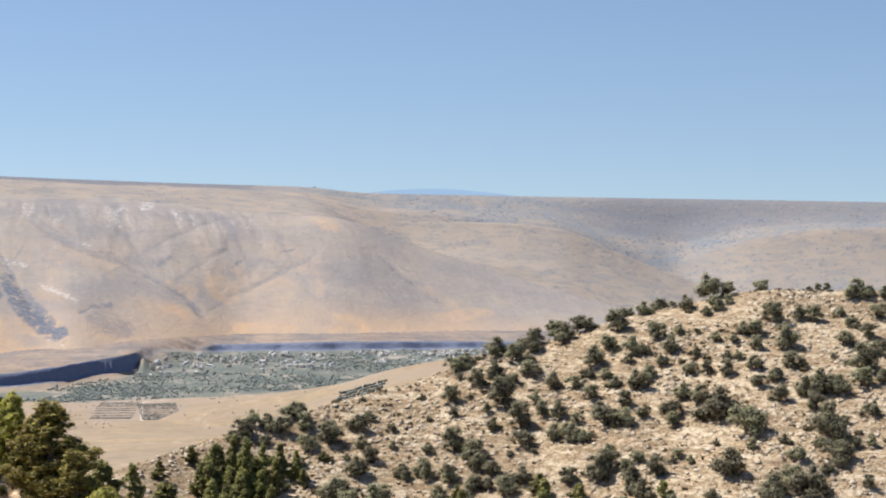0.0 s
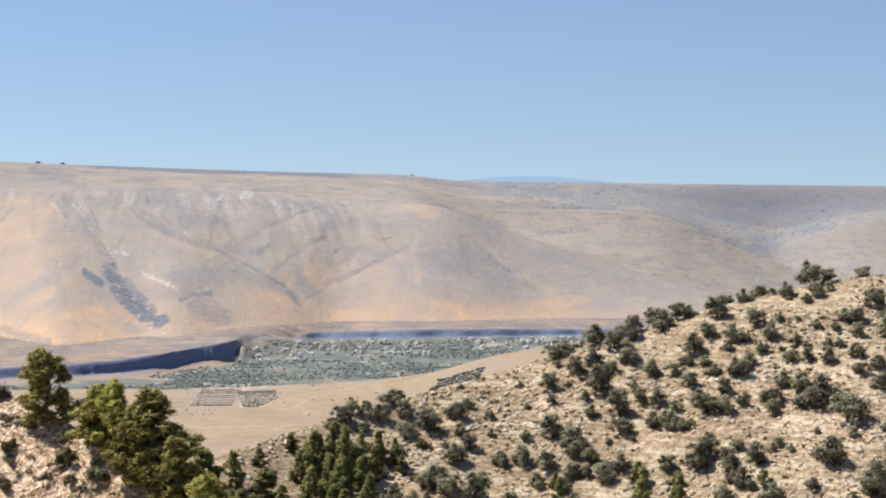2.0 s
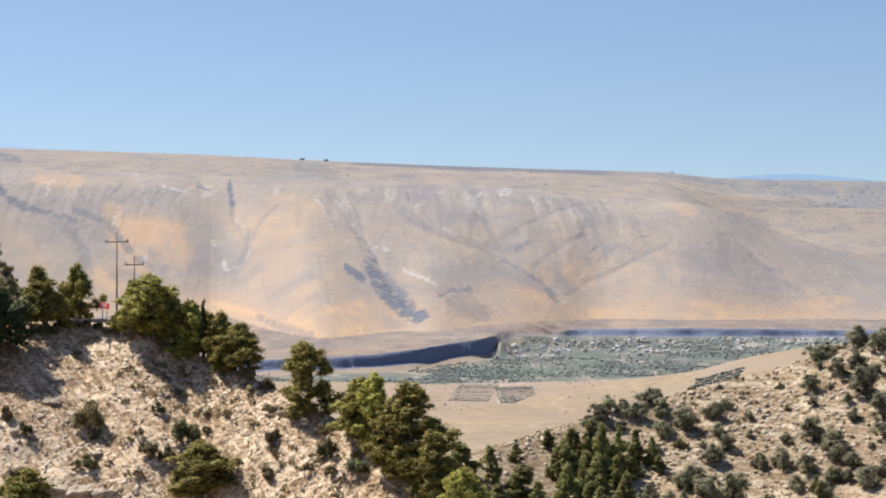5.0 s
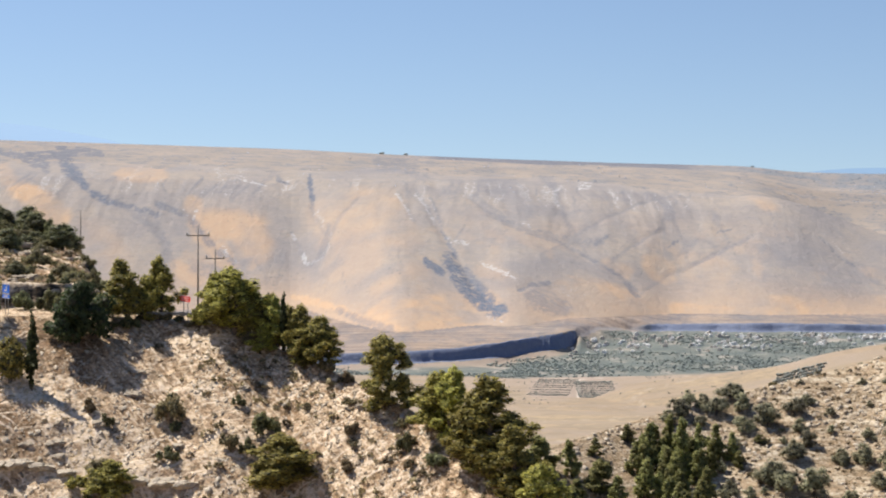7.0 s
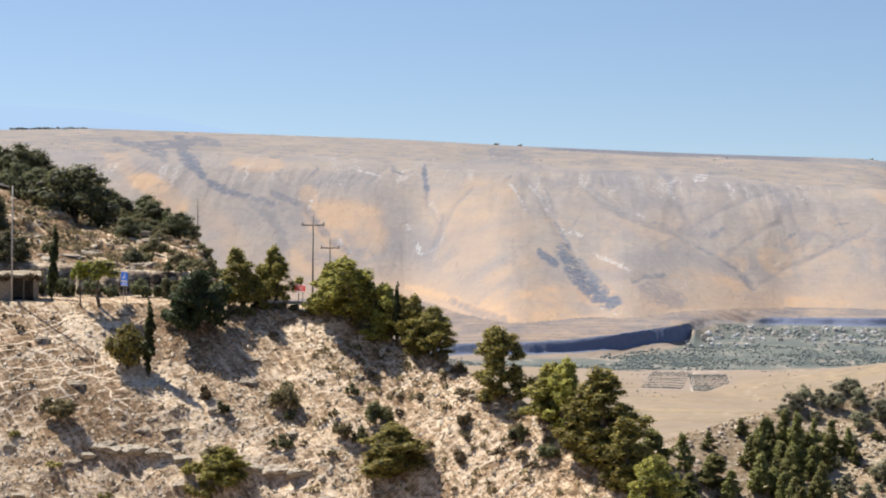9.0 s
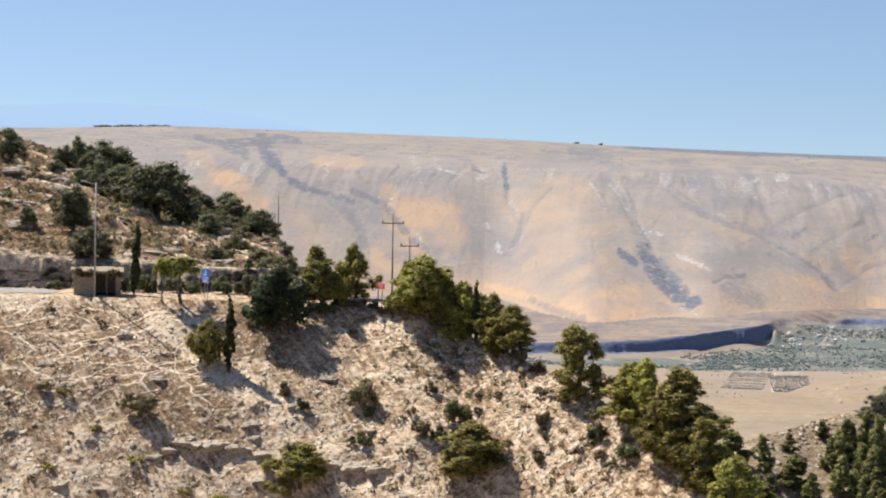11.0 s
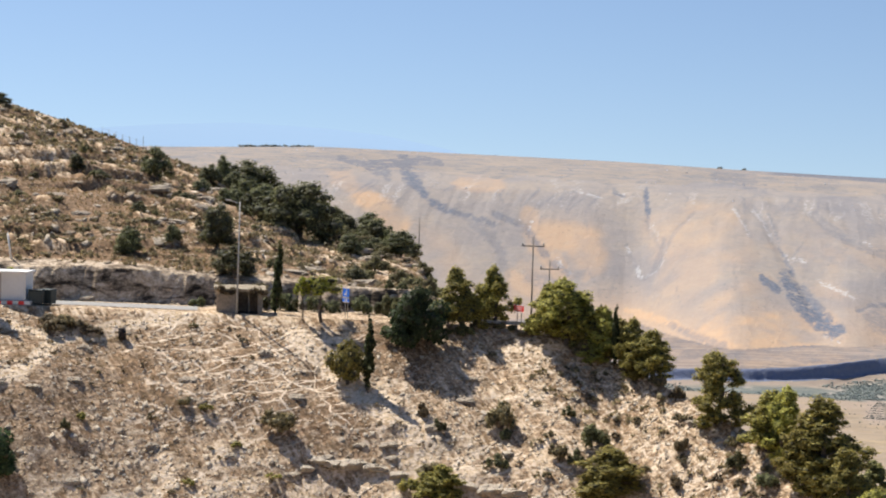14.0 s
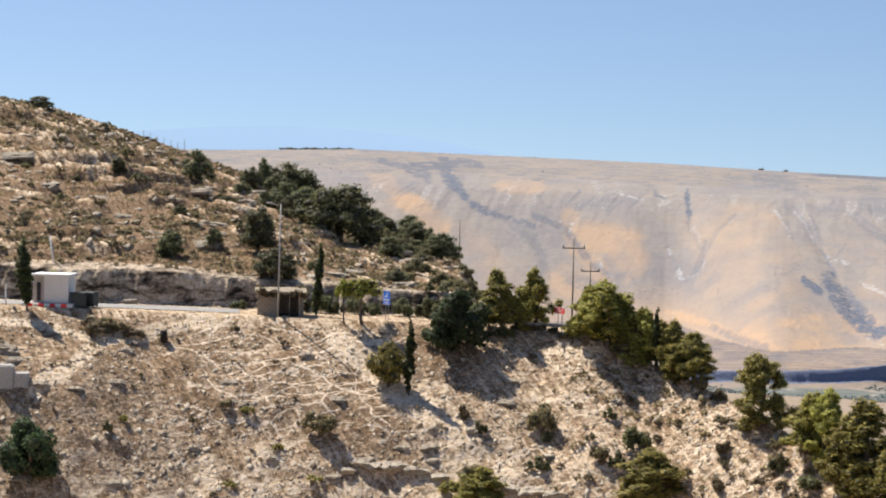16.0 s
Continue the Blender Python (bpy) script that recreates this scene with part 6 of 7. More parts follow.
def blobs(name, A, R, S, rng, material, label, category="woods", tall=1.0):
    """Far tree crowns, three rough clumps each, as one object."""
    ico = bmesh.new()
    bmesh.ops.create_icosphere(ico, subdivisions=1, radius=0.5)
    iv = np.array([v.co[:] for v in ico.verts])
    it = np.array([[v.index for v in f.verts] for f in ico.faces])
    ico.free()
    A, R, S = np.repeat(A, 3), np.repeat(R, 3), np.repeat(S, 3) * rng.uniform(0.5, 0.85, len(S) * 3)
    n, rad = len(A), np.radians(A)
    Z = height(A, R)
    off = rng.uniform(-0.4, 0.4, (n, 2)) * S[:, None]
    V = iv[None] * rng.uniform(0.7, 1.25, (n, len(iv), 1)) * S[:, None, None] * np.array([1, 1, 0.8 * tall])
    V = V + np.stack([R * np.sin(rad) + off[:, 0], R * np.cos(rad) + off[:, 1], Z + S * 0.32 * tall * rng.uniform(0.8, 1.6, n)], -1)[:, None]
    F = (np.arange(n)[:, None, None] * len(iv) + it[None]).reshape(-1, 3)
    return tagged(new(name, mesh_of(name, V.reshape(-1, 3), F, material)), label, category, kind="stuff")


def valley_edge(a):
    return edge_r(a) - 30


g = np.random.default_rng(500)
A = g.uniform(-5, 15, 19000)
lo = ip(A, (-6, 2450), (2, 2360), (4, 2370), (6, 2500), (14, 2700))
Rv = lo + (valley_edge(A) - lo) * g.uniform(0, 1, len(A))
keep = fbm(Rv * np.sin(np.radians(A)) / 120, Rv / 110, 501, 4, 0.6) + 0.14 * g.normal(size=len(A)) > 0.0
blobs("valley_trees", A[keep], Rv[keep], 1.8 + 2.6 * g.uniform(0, 1, int(keep.sum())) ** 2, g, MAT_VALE, "blue-green groves and gardens on the valley floor")

A = g.uniform(-1, 13, 900)
Rv = g.uniform(1750, 2440, 900)
keep = fbm(Rv * np.sin(np.radians(A)) / 60, Rv / 130, 508, 3) + 0.1 * g.normal(size=len(A)) > 0.28
blobs("field_scrub", A[keep], Rv[keep], g.uniform(1.0, 2.4, int(keep.sum())), g, MAT_OLIVE, "grey-green bushes along the dry fields", "scrub")

# olive rows below the village, and a plantation on the golden spur
def rows_of_trees(a0, a1, r0, r1, step_a, step_r, skew):
    out = []
    for i in range(int((r1 - r0) / step_r) + 1):
        for j in range(int((a1 - a0) / step_a) + 1):
            r = r0 + i * step_r
            out.append((a0 + j * step_a + skew * (r - r0), r))
    return np.array(out)


P = rows_of_trees(1.7, 2.95, 2090, 2330, 0.042, 26, 0.0016)
blobs("olive_orchard", P[:, 0], P[:, 1], g.uniform(1.6, 2.3, len(P)), g, MAT_OLIVE, "rows of olive trees on bare brown soil", "orchard")
P = rows_of_trees(3.35, 4.55, 2070, 2290, 0.06, 17, -0.001)
blobs("olive_orchard", P[:, 0], P[:, 1], g.uniform(2.0, 2.9, len(P)), g, MAT_OLIVE, "dense grey-green rows of olive trees", "orchard")
P = rows_of_trees(9.0, 10.4, 1840, 1990, 0.075, 16, 0.003)
blobs("olive_orchard", P[:, 0], P[:, 1], g.uniform(4, 6, len(P)), g, MAT_OLIVE, "dense grey-green rows of olive trees on the golden spur", "orchard")
A = g.uniform(11, 27, 4200)
Rv = g.uniform(4100, 4640, 4200)
keep = (fbm(Rv * np.sin(np.radians(A)) / 110, Rv / 70, 505, 3) + 0.15 * g.normal(size=len(A)) > 0.2) & ((Rv > 4440) | (A < 18))
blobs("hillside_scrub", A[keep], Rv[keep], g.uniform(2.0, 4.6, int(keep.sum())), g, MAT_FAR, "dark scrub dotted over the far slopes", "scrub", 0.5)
A = g.uniform(-20, 16, 500)
Rv = np.where(g.uniform(0, 1, 500) < 0.5, g.uniform(3700, 4200, 500), g.uniform(4200, 4755, 500))
keep = fbm(Rv * np.sin(np.radians(A)) / 150, Rv / 150, 506, 2) > 0.1
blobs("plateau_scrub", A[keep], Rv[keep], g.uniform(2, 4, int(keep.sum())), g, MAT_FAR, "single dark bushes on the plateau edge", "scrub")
A = np.concatenate([np.arange(-17.7, -15.4, 0.05), np.array([-2.9, -2.85, -2.2, -2.15, 8.5, 8.55])])
blobs("tree_row", A, np.full(len(A), 4750.0) + g.uniform(-6, 4, len(A)), g.uniform(5, 10, len(A)), g, MAT_VALE, "dark row of trees along the plateau skyline", "trees")


# ---- village ----
def house(w, d, h, material, label):
    root = new("village_house")
    part("wall", merge(box(w, d, h + 1.5, (0, 0, -1.5), 0.0)), material, root)
    part("roof", merge(box(w + 0.5, d + 0.5, 0.35, (0, 0, h + 0.004), 0.0), box(w * 0.35, d * 0.4, 1.8, (w * 0.2, 0, h + 0.36), 0.0)), material, root)
    for i in range(2):
        part("window", box(1.1, 0.12, 1.2, (-w * 0.25 + i * w * 0.5, -d / 2 - 0.03, h * 0.45), 0.0), MAT_DARK, root)
    return tagged(root, label, "house", "village houses")


# near black: paints the unlit inside of openings and hut; also the wheels
MAT_DARK = plain("dark_opening", (0.03, 0.03, 0.032), 0.6)
MAT_PLASTER = plain("white_plaster", (0.72, 0.70, 0.67), 0.85, 0, 0.6, 0.25)
MAT_CREAM = plain("cream_plaster", (0.52, 0.47, 0.41), 0.85, 0, 0.6, 0.3)
houses = [house(8, 6, 3.4, MAT_PLASTER, "flat-roofed white plastered house among trees"), house(10, 7, 4.8, MAT_CREAM, "flat-roofed cream plastered house among trees"),
          house(6, 5, 3.2, MAT_CREAM, "small flat-roofed cream house among trees"), house(12, 6, 3.2, MAT_PLASTER, "long low white building among trees")]
g = np.random.default_rng(520)
made = 0
while made < 290:
    a = g.uniform(2.9, 14.0)
    lo, hi = float(ip(np.array(a), (3, 2640), (6, 2680), (14, 2900))), float(valley_edge(np.array(a)))
    r = lo + (hi - lo) * g.uniform(0.05, 0.97) ** 0.5
    if float(fbm(np.array(a * 3.0), np.array(r / 110), 521, 2)) + 0.25 * g.normal() < 0.05:
        continue
    ob = copy_thing(houses[int(g.integers(4))], pose(*place(a, r, 0.3), 0, 0, g.uniform(0, 90)))
    ob.scale = Vector((1, 1, 1)) * g.uniform(0.5, 0.82)
    made += 1
retire(*houses)


# ---- the road and what stands along it ----
MAT_ASPHALT = plain("worn_asphalt", (0.30, 0.285, 0.265), 0.9, 0, 1.5, 0.3, 0.01)
MAT_STEEL = plain("galvanised_steel", (0.36, 0.36, 0.35), 0.5, 0.6, 10, 0.25)
MAT_POLE = plain("weathered_pole_wood", (0.24, 0.205, 0.17), 0.85, 0, 12, 0.4, 0.01)
MAT_GREYPOLE = plain("grey_painted_pole", (0.40, 0.38, 0.35), 0.7, 0.1, 10, 0.25)
MAT_BLUE = plain("blue_sign_paint", (0.03, 0.19, 0.85), 0.45, 0, 5, 0.12)
MAT_RED = plain("red_sign_paint", (0.95, 0.06, 0.045), 0.45, 0, 5, 0.12)
MAT_WHITE = plain("white_paint", (0.78, 0.76, 0.72), 0.6, 0, 6, 0.15)
MAT_RUST = plain("rusty_drum", (0.03, 0.02, 0.016), 0.8, 0.2, 12, 0.4)
MAT_CONCRETE = plain("grey_concrete", (0.42, 0.40, 0.37), 0.9, 0, 6, 0.3, 0.01)
MAT_RUBBLE = plain("rubble_masonry", (0.31, 0.255, 0.195), 0.95, 0, 4, 0.55, 0.06)
MAT_THATCH = plain("brush_roofing", (0.33, 0.27, 0.19), 0.95, 0, 9, 0.5, 0.05)
MAT_BIN = plain("dark_green_steel", (0.05, 0.06, 0.055), 0.55, 0.3, 8, 0.3)


def band_sheet(name, a0, a1, r0, r1, material, label, lift=0.04, step_a=0.15, cols=6):
    """A strip of paving that follows the ground."""
    A, R = np.meshgrid(np.arange(a0, a1 + 0.01, step_a), np.linspace(r0, r1, cols))
    R = R + 0.25 * fbm(A * 1.3, R * 0, 601, 3)
    Z = height(A, R) + lift
    n, m = A.shape
    V = np.stack([R * np.sin(np.radians(A)), R * np.cos(np.radians(A)), Z], -1).reshape(-1, 3)
    i = np.arange((n - 1) * m).reshape(n - 1, m)[:, :-1].ravel()
    return tagged(new(name, mesh_of(name, V, np.stack([i, i + 1, i + m + 1, i + m], -1), material, True)), label, "road", kind="structure")


band_sheet("road", -30, -18.9, 152.6, 156.6, MAT_ASPHALT, "worn grey asphalt road cut into the hillside")


def utility_pole(a, r, high, arms, material, label, lean=0.0, up=0.0):
    root = new("utility_pole")
    part("pole", rod(0.085, 0.055, high + 0.5, (0, 0, -0.5), 10), material, root)
    for z, w in arms:
        arm = part("crossarm", box(w, 0.1, 0.1, (0, 0, high - z), 0.01), material, root)
        for x in (-0.45, 0.45):
            part("insulator", rod(0.07, 0.05, 0.22, (x * w, 0, high - z + 0.125), 8), MAT_STEEL, arm)
    root.matrix_world = pose(*place(a, r, up), 0, lean, -a)
    return tagged(root, label, "utility pole", "poles along the road")


utility_pole(-17.7, 150.6, 9.2, (), MAT_GREYPOLE, "tall plain grey pole beside the stone hut", 0.6)
utility_pole(-8.55, 150.8, 7.7, ((0.8, 1.9),), MAT_POLE, "wooden power pole with one crossarm behind the pines")
utility_pole(-8.02, 154.5, 6.6, ((0.8, 1.6),), MAT_POLE, "shorter wooden power pole with one crossarm behind the pines")
utility_pole(-12.1, 224.0, 5.0, (), MAT_POLE, "plain wooden pole on the hill crest")
street = new("street_lamp")
arm = part("lamp_arm", rod(0.05, 0.04, 0.9, (0, 0, 9.1), 8, (0.9, 0, 0.25)), MAT_GREYPOLE, street)
part("lamp_head", box(0.5, 0.22, 0.14, (0.75, 0, 9.25), 0.03), MAT_CONCRETE, arm)
street.matrix_world = pose(*place(-17.7, 150.6), 0, 0.6, 17.7 + 180)
tagged(street, "grey lamp head on a short arm at the pole top", "street lamp")


def sign(a, r, plates, legs, high, label, up=0.0):
    """plates: material, width, height, height of the lower edge, bars in white."""
    root = new("road_sign")
    for x in legs:
        part("post", rod(0.035, 0.035, high + 0.3, (x, 0.03, -0.3), 8), MAT_STEEL, root)
    for material, w, h, z, bars in plates:
        p = part("panel", box(w, 0.03, h, (0, -0.03, z), 0.008), material, root)
        part("border", merge(box(w, 0.012, 0.035, (0, -0.053, z + h - 0.04), 0), box(w, 0.012, 0.035, (0, -0.053, z + 0.005), 0)), MAT_WHITE, p)
        for bx, bz, bw, bh in bars:
            part("bar", box(bw, 0.012, bh, (bx, -0.053, z + bz), 0), MAT_WHITE, p)
    root.matrix_world = pose(*place(a, r, up), 0, 0, -a - 62)
    return tagged(root, label, "road sign", "road signs")


sign(-14.32, 151.5, ((MAT_BLUE, 1.1, 0.75, 1.75, ((0.1, 0.2, 0.12, 0.4), (-0.1, 0.2, 0.3, 0.1))), (MAT_BLUE, 1.2, 0.35, 1.35, ((0, 0.14, 0.6, 0.07),))), (-0.2, 0.25), 2.5, "blue road sign with white bars on two steel posts")
sign(-8.93, 149.4, ((MAT_RED, 1.7, 0.52, 1.55, ((0, 0.31, 1.2, 0.05), (0, 0.16, 1.1, 0.05))),), (-0.35, 0.35), 2.1, "red road sign with two white bars beside the pines")


def booth():
    """White guard booth on a kerbed plinth, with a roof slab and a doorway."""
    root = new("guard_booth")
    part("plinth", box(4.2, 3.4, 0.5, (0, 0, -0.2), 0.03), MAT_CONCRETE, root)
    body = part("wall", merge(box(2.0, 2.4, 2.15, (0.55, 0, 0.304), 0.02)), MAT_WHITE, root)
    # left part in cream: the tone of the sunlit side put into the paint
    part("wall", box(0.9, 2.36, 2.15, (-0.905, 0.0, 0.304), 0.02), MAT_CREAM, root, "booth wall beside the doorway, cream for the sunlit side")
    part("doorway", box(0.32, 0.05, 1.5, (-0.85, -1.22, 0.45), 0.0), MAT_DARK, body)
    part("window", box(0.04, 0.9, 0.8, (-1.38, -0.3, 1.2), 0.0), MAT_DARK, body)
    part("roof_slab", box(3.2, 2.8, 0.16, (0.1, 0, 2.458), 0.02), MAT_WHITE, root)
    for i in range(9):
        part("kerb_stone", box(0.44, 0.14, 0.3, (-1.9 + i * 0.46, -1.78, -0.02), 0.02), MAT_RED if i % 2 else MAT_WHITE, root, "red painted kerb stone" if i % 2 else "white painted kerb stone")
    root.matrix_world = pose(*place(-24.55, 152.6, 0.02), 0, 0, 24.55 - 14)
    return tagged(root, "small white guard booth with flat roof and painted kerb", "booth")


booth()
roofplant = shrub(340, MAT_YELLOW, "bright green potted plants behind the booth roof", "plants at the booth", 500, 0.14)
roofplant.matrix_world = pose(*place(-24.6, 155.0, 1.9))
roofplant.scale = (1.1, 0.7, 0.8)


def stone_hut():
    """Low rubble hut with an open dark front and a sagging brush roof."""
    root = new("stone_hut")
    back = part("wall", merge(box(4.6, 0.4, 2.1, (0, 1.5, -0.15), 0.05), box(0.4, 2.6, 2.1, (-2.1, 0.1, -0.15), 0.05), box(0.4, 2.6, 2.1, (2.1, 0.1, -0.15), 0.05),
                              box(2.1, 0.4, 2.0, (-1.24, -1.3, -0.15), 0.06), box(0.5, 0.4, 2.0, (2.05, -1.304, -0.15), 0.06)), MAT_RUBBLE, root)
    roof = bmesh.new()
    bmesh.ops.create_grid(roof, x_segments=14, y_segments=10, size=0.5)
    bmesh.ops.scale(roof, vec=(5.2, 3.9, 1), verts=roof.verts)
    for v in roof.verts:
        v.co.z = 2.15 + 0.12 * noise.noise(v.co * 1.3) - 0.05 * (v.co.x / 2.6) ** 2 + (0.12 if v.co.y > 0 else 0)
    ret = bmesh.ops.extrude_face_region(roof, geom=list(roof.faces))
    for v in ret["geom"]:
        if isinstance(v, bmesh.types.BMVert):
            v.co.z -= 0.2
    part("roof", roof, MAT_THATCH, root, "sagging brush and earth roof")
    part("post", rod(0.06, 0.05, 2.1, (0.9, -1.45, -0.1), 7), MAT_POLE, root)
    hg = np.random.default_rng(77)
    for side in (-1.95, 1.95):
        cl = [((hg.uniform(-2.5, 2.5), side + hg.uniform(-0.15, 0.15), 2.05 + hg.uniform(-0.25, 0.25)), (0.4, 0.22, 0.2)) for _ in range(12)]
        V, F, N = foliage(hg, cl, 420, 0.2, stretch=2.2)
        tagged(part("brush", mesh_of("brush", V, F, MAT_SHRUB), MAT_SHRUB, root), "dry brushwood along the eaves", kind="stuff")
    # slab in near black that stands in for the shade inside the hut
    part("floor_slab", box(3.6, 2.4, 0.12, (0, 0.1, -0.1), 0), MAT_DARK, root)
    root.matrix_world = pose(*place(-17.62, 153.2), 0, 0, 17.6) @ Matrix.Diagonal((0.82, 0.9, 0.95, 1))
    return tagged(root, "low rubble stone hut with dark open front and brush roof", "hut")


stone_hut()


def drum():
    root = new("oil_drum")
    part("shell", merge(rod(0.29, 0.29, 0.86, (0, 0, -0.04), 18), rod(0.305, 0.305, 0.03, (0, 0, 0.26), 18), rod(0.305, 0.305, 0.03, (0, 0, 0.55), 18)), MAT_RUST, root)
    part("rim", rod(0.305, 0.305, 0.04, (0, 0, 0.822), 18), MAT_RUST, root)
    root.matrix_world = pose(*place(-21.18, 147.2), 3, -2, 0)
    return tagged(root, "rusty dark oil drum at the edge of the slope", "drum")


drum()


def bin_(a, r, turn):
    root = new("waste_container")
    part("body", box(1.15, 0.9, 1.05, (0, 0, 0.12), 0.05), MAT_BIN, root)
    part("lid", box(1.2, 0.95, 0.1, (0, 0, 1.174), 0.03), MAT_BIN, root)
    for x in (-0.45, 0.45):
        for y in (-0.35, 0.35):
            part("wheel", rod(0.07, 0.07, 0.06, (x, y, 0.07), 10, (1, 0, 0)), MAT_DARK, root)
    root.matrix_world = pose(*place(a, r), 0, 0, turn)
    return tagged(root, "dark steel waste container beside the booth", "waste container", "waste containers")


bin_(-23.78, 151.2, 10)
bin_(-23.45, 152.2, -5)


def basin():
    """Two square concrete tanks against the slope."""
    root = new("water_tank")
    part("tank", box(1.3, 1.3, 1.7, (-0.5, 0, -0.4), 0.04), MAT_CONCRETE, root)
    part("side_tank", box(1.1, 1.2, 1.2, (0.72, 0.05, -0.4), 0.04), MAT_CONCRETE, root)
    part("cover", box(1.1, 1.1, 0.08, (-0.5, 0, 1.304), 0.02), MAT_CONCRETE, root)
    root.matrix_world = pose(*place(-25.75, 140.2), 0, 0, 20)
    return tagged(root, "two small grey concrete tanks set into the slope", "water tank")


basin()


def guard_rail():
    root = new("guard_rail")
    pts = [place(a, 150.9) for a in np.arange(-11.2, -6.6, 0.55)]
    for p in pts:
        part("post", box(0.1, 0.1, 0.95, (p.x, p.y, p.z - 0.25), 0.01), MAT_STEEL, root)
    for p, q in zip(pts, pts[1:]):
        mid, d = (p + q) / 2, q - p
        b = box(d.length + 0.1, 0.05, 0.28, (0, 0, -0.14), 0.02)
        bmesh.ops.rotate(b, cent=(0, 0, 0), matrix=Matrix.Rotation(-math.asin(d.z / d.length), 3, "Y"), verts=b.verts)
        bmesh.ops.rotate(b, cent=(0, 0, 0), matrix=Matrix.Rotation(math.atan2(d.y, d.x), 3, "Z"), verts=b.verts)
        bmesh.ops.translate(b, vec=(mid.x, mid.y - 0.08, mid.z + 0.5), verts=b.verts)
        part("rail", b, MAT_STEEL, root)
    return tagged(root, "grey steel guard rail along the road edge", "guard rail")


guard_rail()


def crest_fence():
    """Wire fence on thin posts along the hilltop."""
    root = new("wire_fence")
    pts = [place(a, 225.0) for a in np.linspace(-21.9, -20.65, 7)]
    for i, p in enumerate(pts):
        part("post", rod(0.03, 0.025, 1.9 if i == 6 else 1.3, (p.x, p.y, p.z - 0.3), 6), MAT_POLE, root)
    for p, q in zip(pts, pts[1:]):
        for h in (0.4, 0.85):
            d = q - p
            part("wire", rod(0.007, 0.007, d.length, (p.x, p.y, p.z + h), 4, d), MAT_STEEL, root)
    return tagged(root, "thin wire fence on posts along the hilltop", "fence")


crest_fence()

post = new("marker_post")
part("shaft", rod(0.07, 0.06, 1.5, (0, 0, -0.2), 8), MAT_WHITE, post)
part("head", box(0.22, 0.12, 0.4, (0, 0, 1.304), 0.02), MAT_WHITE, post)
post.matrix_world = pose(*place(-25.95, 151.0), 0, 0, 26)
tagged(post, "slim white marker post by the road", "post")
pipe = new("leaning_post", None)
part("shaft", rod(0.09, 0.07, 2.6, (0, 0, -0.4), 8), MAT_WHITE, pipe)
pipe.matrix_world = pose(*place(-24.55, 160.8), 0, -8, 24)
tagged(pipe, "pale leaning post above the rock cutting", "post")


# ---- boulders ----
def boulder(seed, stretch):
    bm = bmesh.new()
    bmesh.ops.create_icosphere(bm, subdivisions=3, radius=0.5)
    off = Vector((seed * 3.1, seed * 1.7, 0))
    for v in bm.verts:
        c = v.co.copy()
        big = max(abs(c.x), abs(c.y), abs(c.z))
        v.co = c.lerp(c * (0.46 / big), 0.62)
        v.co *= 1 + 0.55 * noise.noise(c * 2.4 + off) + 0.2 * noise.cell(c * 5 + off) + 0.2 * noise.noise(c * 8 + off)
        v.co.x *= stretch[0]
        v.co.y *= stretch[1]
        v.co.z *= stretch[2]
    me = bpy.data.meshes.new("boulder")
    bm.to_mesh(me)
    bm.free()
    me.materials.append(MAT_GREYSTONE)
    return tagged(new("boulder", me), "pale weathered limestone boulder lying on the slope", "boulder", "boulders on the slope")


def lie(a, r):
    """How steeply the ground rises away from the eye, in degrees."""
    return math.degrees(math.atan2(place(a, r + 0.8).z - place(a, r - 0.8).z, 1.6)) * 0.8


def slab(seed, size):
    """A bed of limestone broken off along joints: flat top, undercut front, ragged ends."""
    rng = np.random.default_rng(seed)
    bm = bmesh.new()
    bmesh.ops.create_cube(bm, size=1.0)
    bmesh.ops.subdivide_edges(bm, edges=list(bm.edges), cuts=7, use_grid_fill=True)
    off = Vector((seed * 2.3, seed * 5.1, seed))
    ends = rng.uniform(0.55, 1.0, 2)
    for v in bm.verts:
        c = v.co.copy()
        rough = 0.22 * noise.noise(c * 2.3 + off) + 0.12 * noise.noise(c * 6 + off)
        crack = 0.10 * (noise.cell(Vector((c.x * 5 + c.y, c.y * 2, c.z * 3)) + off) - 0.5)
        high = ends[0] + (ends[1] - ends[0]) * (c.x + 0.5)
        under = 0.3 * max(0.0, 0.1 - c.z) if c.y < 0 else 0.0
        round_ = 1 - 0.9 * max(0, abs(c.x) - 0.3) - 0.5 * max(0, c.y - 0.1)
        v.co = Vector((c.x * (1 + 0.5 * rough) + crack, c.y * (0.8 + rough) + under + 0.12 * noise.noise(Vector((c.x * 3.3, 0, 0)) + off), (c.z + 0.6 * rough + crack) * high * round_))
        v.co.x, v.co.y, v.co.z = v.co.x * size[0], v.co.y * size[1], v.co.z * size[2]
    me = bpy.data.meshes.new("rock_ledge")
    bm.to_mesh(me)
    bm.free()
    me.materials.append(MAT_GREYSTONE)
    return tagged(new("rock_ledge", me), "flat pale limestone slab breaking out of the slope", "rock ledge", "ledges on the slope")


blocks = [boulder(i, st) for i, st in enumerate(((1.1, 0.8, 0.42), (1.25, 0.9, 0.3), (1.0, 0.9, 0.5), (1.4, 0.7, 0.34)))]
LEDGES = ((-25.93, 143.8, 2.4), (-24.92, 140.0, 1.5), (-25.82, 135.8, 1.9), (-25.6, 142.6, 1.7), (-14.1, 182.4, 1.1), (-16.95, 180.0, 0.9), (-21.4, 133.0, 1.0), (-22.62, 134.1, 0.9), (-15.9, 135.4, 0.9))
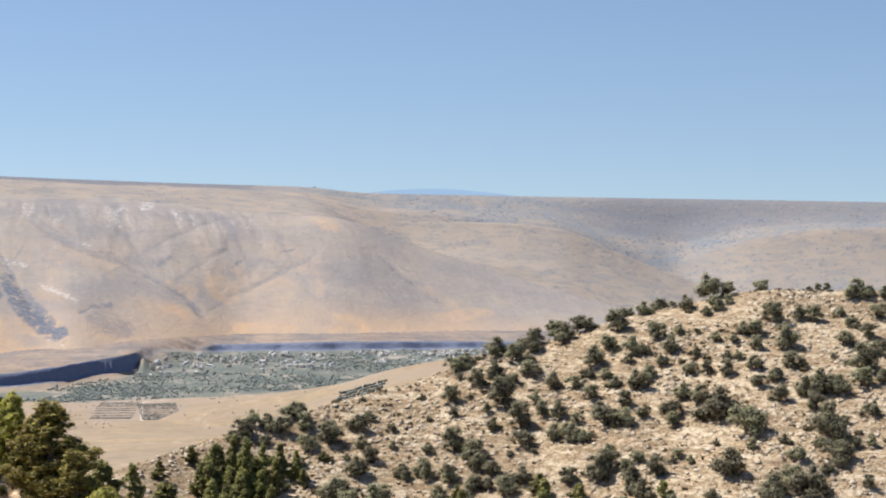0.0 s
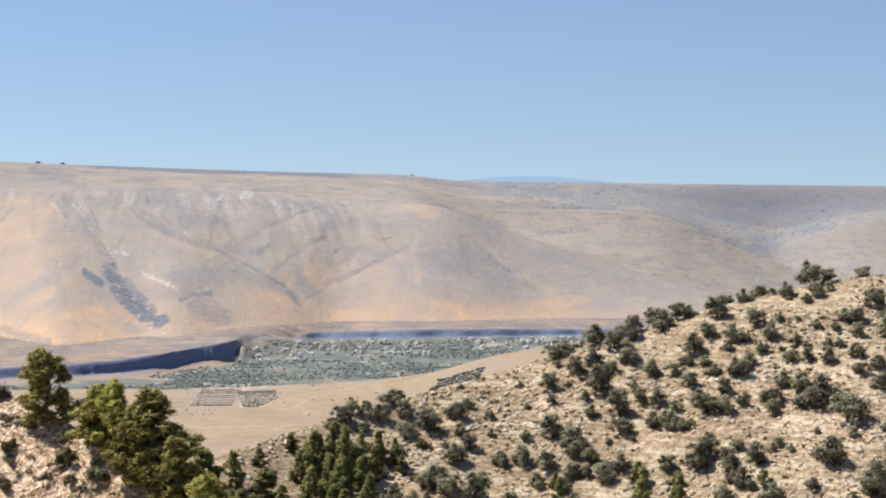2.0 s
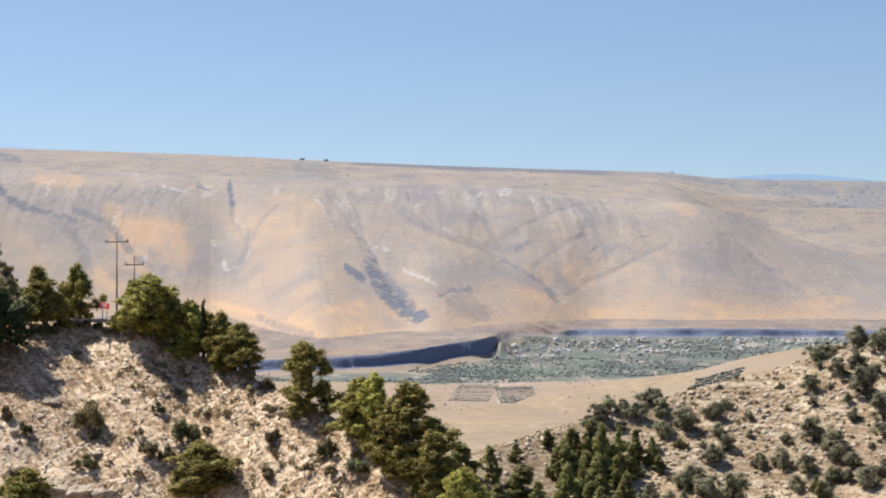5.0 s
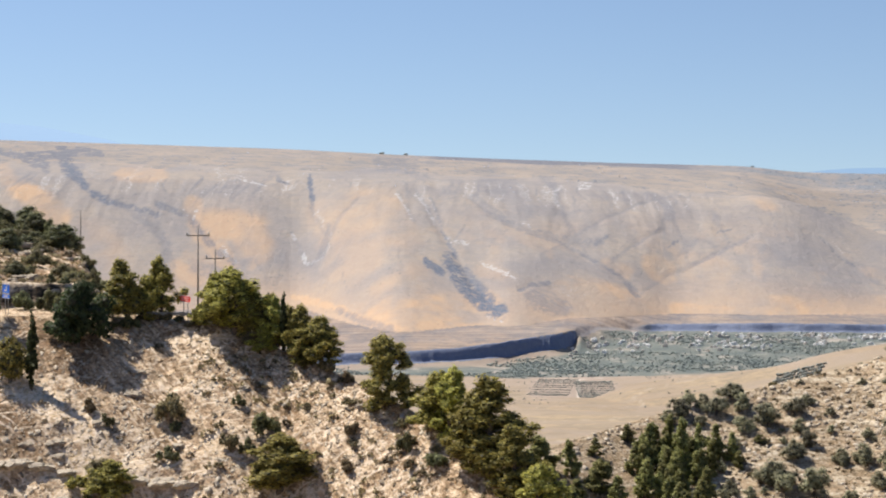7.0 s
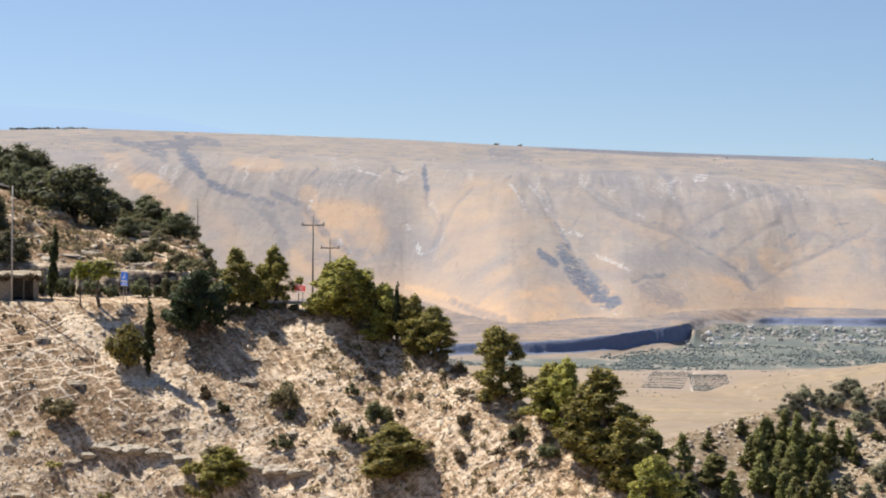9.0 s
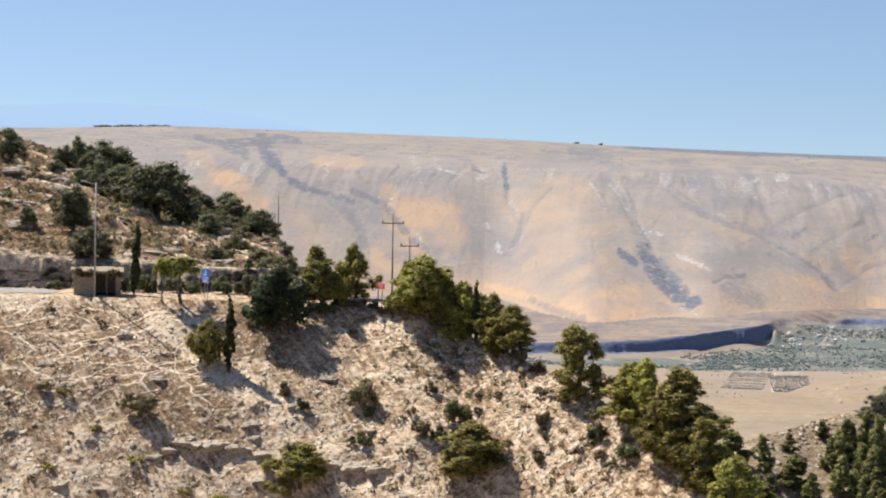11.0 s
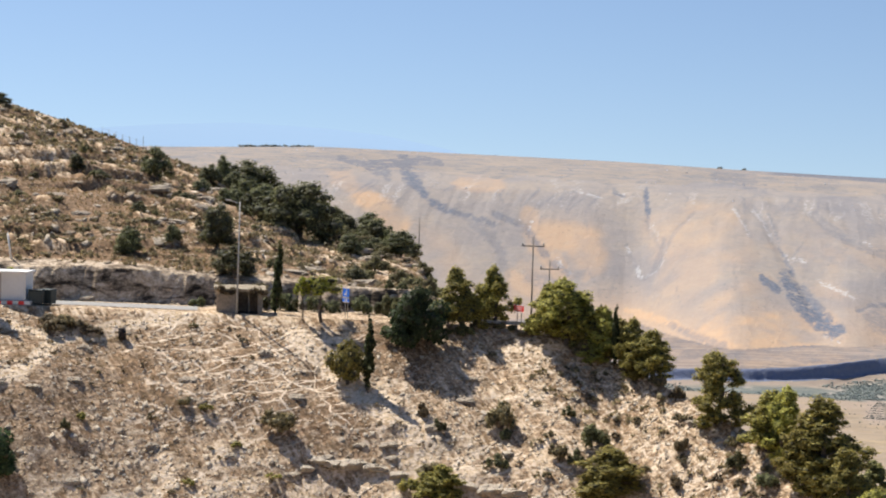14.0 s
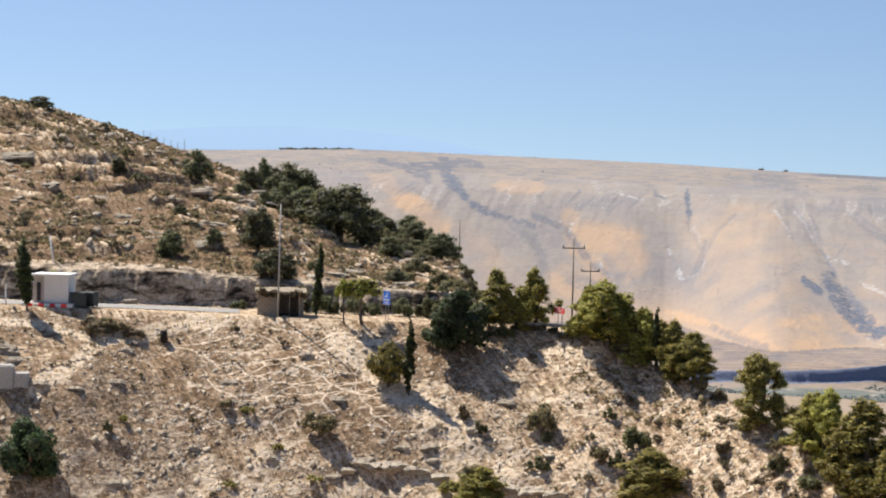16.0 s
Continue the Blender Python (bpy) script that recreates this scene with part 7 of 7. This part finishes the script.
spots = list(LEDGES) + [(rng.uniform(-27, 0), rng.uniform(120, 147), rng.uniform(0.5, 1.1)) for _ in range(50)]
spots += [(rng.uniform(-28, -12.5), rng.uniform(161, 222), rng.uniform(0.7, 1.9)) for _ in range(40)]
for a, r, w in spots:
    k = int(rng.integers(4))
    w = w * (0.72 if w > 1.2 and r < 150 else 1.0)
    ob = copy_thing(blocks[k], pose(*place(a, r, -0.02 * w), lie(a, r) * (0.4 if r < 150 else 1.0) + rng.uniform(-8, 8), rng.uniform(-8, 8), -a + rng.uniform(-25, 25)))
    ob.scale = (w, w, w)
LEDGE = "grey weathered limestone ledge in the road cutting"
for _ in range(9):
    a, q = rng.uniform(-27, -11.6), rng.uniform(0, 1) ** 0.8
    low, top = place(a, 156.8), place(a, 161.0)
    w = rng.uniform(0.8, 1.8)
    at = low.lerp(top, 0.25 + 0.62 * q)
    at.z = low.z + (top.z - low.z) * q
    ob = copy_thing(blocks[int(rng.integers(4))], pose(*at, rng.uniform(-6, 6), rng.uniform(-6, 6), -a + rng.uniform(-12, 12)))
    ob.name = "rock_ledge"
    ob.scale = (w, w * 0.7, w * rng.uniform(0.5, 0.9))
    tagged(ob, LEDGE, "rock ledge", "ledges of the cutting")
for _ in range(50):
    a, r = rng.uniform(-28, -12.4), rng.uniform(163, 221)
    w = rng.uniform(1.0, 2.8)
    ob = copy_thing(blocks[(1, 3)[int(rng.integers(2))]], pose(*place(a, r, -0.05 * w), lie(a, r) + rng.uniform(-5, 5), rng.uniform(-5, 5), -a + rng.uniform(-14, 14)))
    ob.name = "rock_ledge"
    ob.scale = (w, w * 0.5, w * rng.uniform(0.35, 0.7))
    tagged(ob, "low grey limestone ledge across the brown hill", "rock ledge", "ledges on the hill")
retire(*blocks)
slabs = [slab(i, d) for i, d in enumerate(((2.5, 1.7, 0.75), (2.0, 1.5, 0.6), (1.5, 1.3, 0.8)))]
SLABS = ((-15.42, 135.9, 2, 0.75), (-14.85, 136.5, 0, 1.0), (-14.0, 136.5, 1, 1.15), (-13.3, 136.2, 0, 0.8), (-12.55, 135.8, 2, 0.9), (-10.35, 135.0, 2, 1.0), (-9.65, 134.9, 1, 1.05), (-8.95, 134.3, 0, 0.8),
         (-18.75, 133.3, 1, 0.6), (-17.5, 133.4, 2, 0.6), (-12.65, 133.8, 1, 0.5), (-9.15, 137.3, 2, 0.55), (-11.5, 134.4, 1, 0.5))
for a, r, k, w in SLABS:
    ob = copy_thing(slabs[k], pose(*place(a, r, 0.05 * w), rng.uniform(4, 14), rng.uniform(-6, 16), -a + rng.uniform(-32, 32)))
    ob.scale = (0.82 * w, w, w * rng.uniform(0.8, 1.25))
retire(*slabs)


# ---- the blue ridges on the horizon ----
def ridge_backdrop(a0, a1, el, colour, label):
    A = np.arange(a0, a1, 0.1)
    R = 4930.0
    E = smooth_ip(A, *el) + 0.012 * fbm(A * 1.2, A * 0, 611, 4)
    lo = np.stack([R * np.sin(np.radians(A)), R * np.cos(np.radians(A)), np.full(A.shape, EYE - 160.0)], -1)
    hi = np.stack([R * np.sin(np.radians(A)), R * np.cos(np.radians(A)), EYE + R * tand(E)], -1)
    n = len(A)
    i = np.arange(n - 1)
    m, nt, b = mat("ridge_haze_glow")
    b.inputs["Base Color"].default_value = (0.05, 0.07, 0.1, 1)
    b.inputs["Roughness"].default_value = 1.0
    # no lamp: the sheet glows near the sky's tone to stand in for haze
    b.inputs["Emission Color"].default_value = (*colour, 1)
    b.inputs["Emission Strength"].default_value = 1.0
    me = mesh_of("backdrop", np.concatenate([lo, hi]), np.stack([i, i + 1, i + n + 1, i + n], -1), m)
    return tagged(new("backdrop", me), label, "backdrop", kind="structure")


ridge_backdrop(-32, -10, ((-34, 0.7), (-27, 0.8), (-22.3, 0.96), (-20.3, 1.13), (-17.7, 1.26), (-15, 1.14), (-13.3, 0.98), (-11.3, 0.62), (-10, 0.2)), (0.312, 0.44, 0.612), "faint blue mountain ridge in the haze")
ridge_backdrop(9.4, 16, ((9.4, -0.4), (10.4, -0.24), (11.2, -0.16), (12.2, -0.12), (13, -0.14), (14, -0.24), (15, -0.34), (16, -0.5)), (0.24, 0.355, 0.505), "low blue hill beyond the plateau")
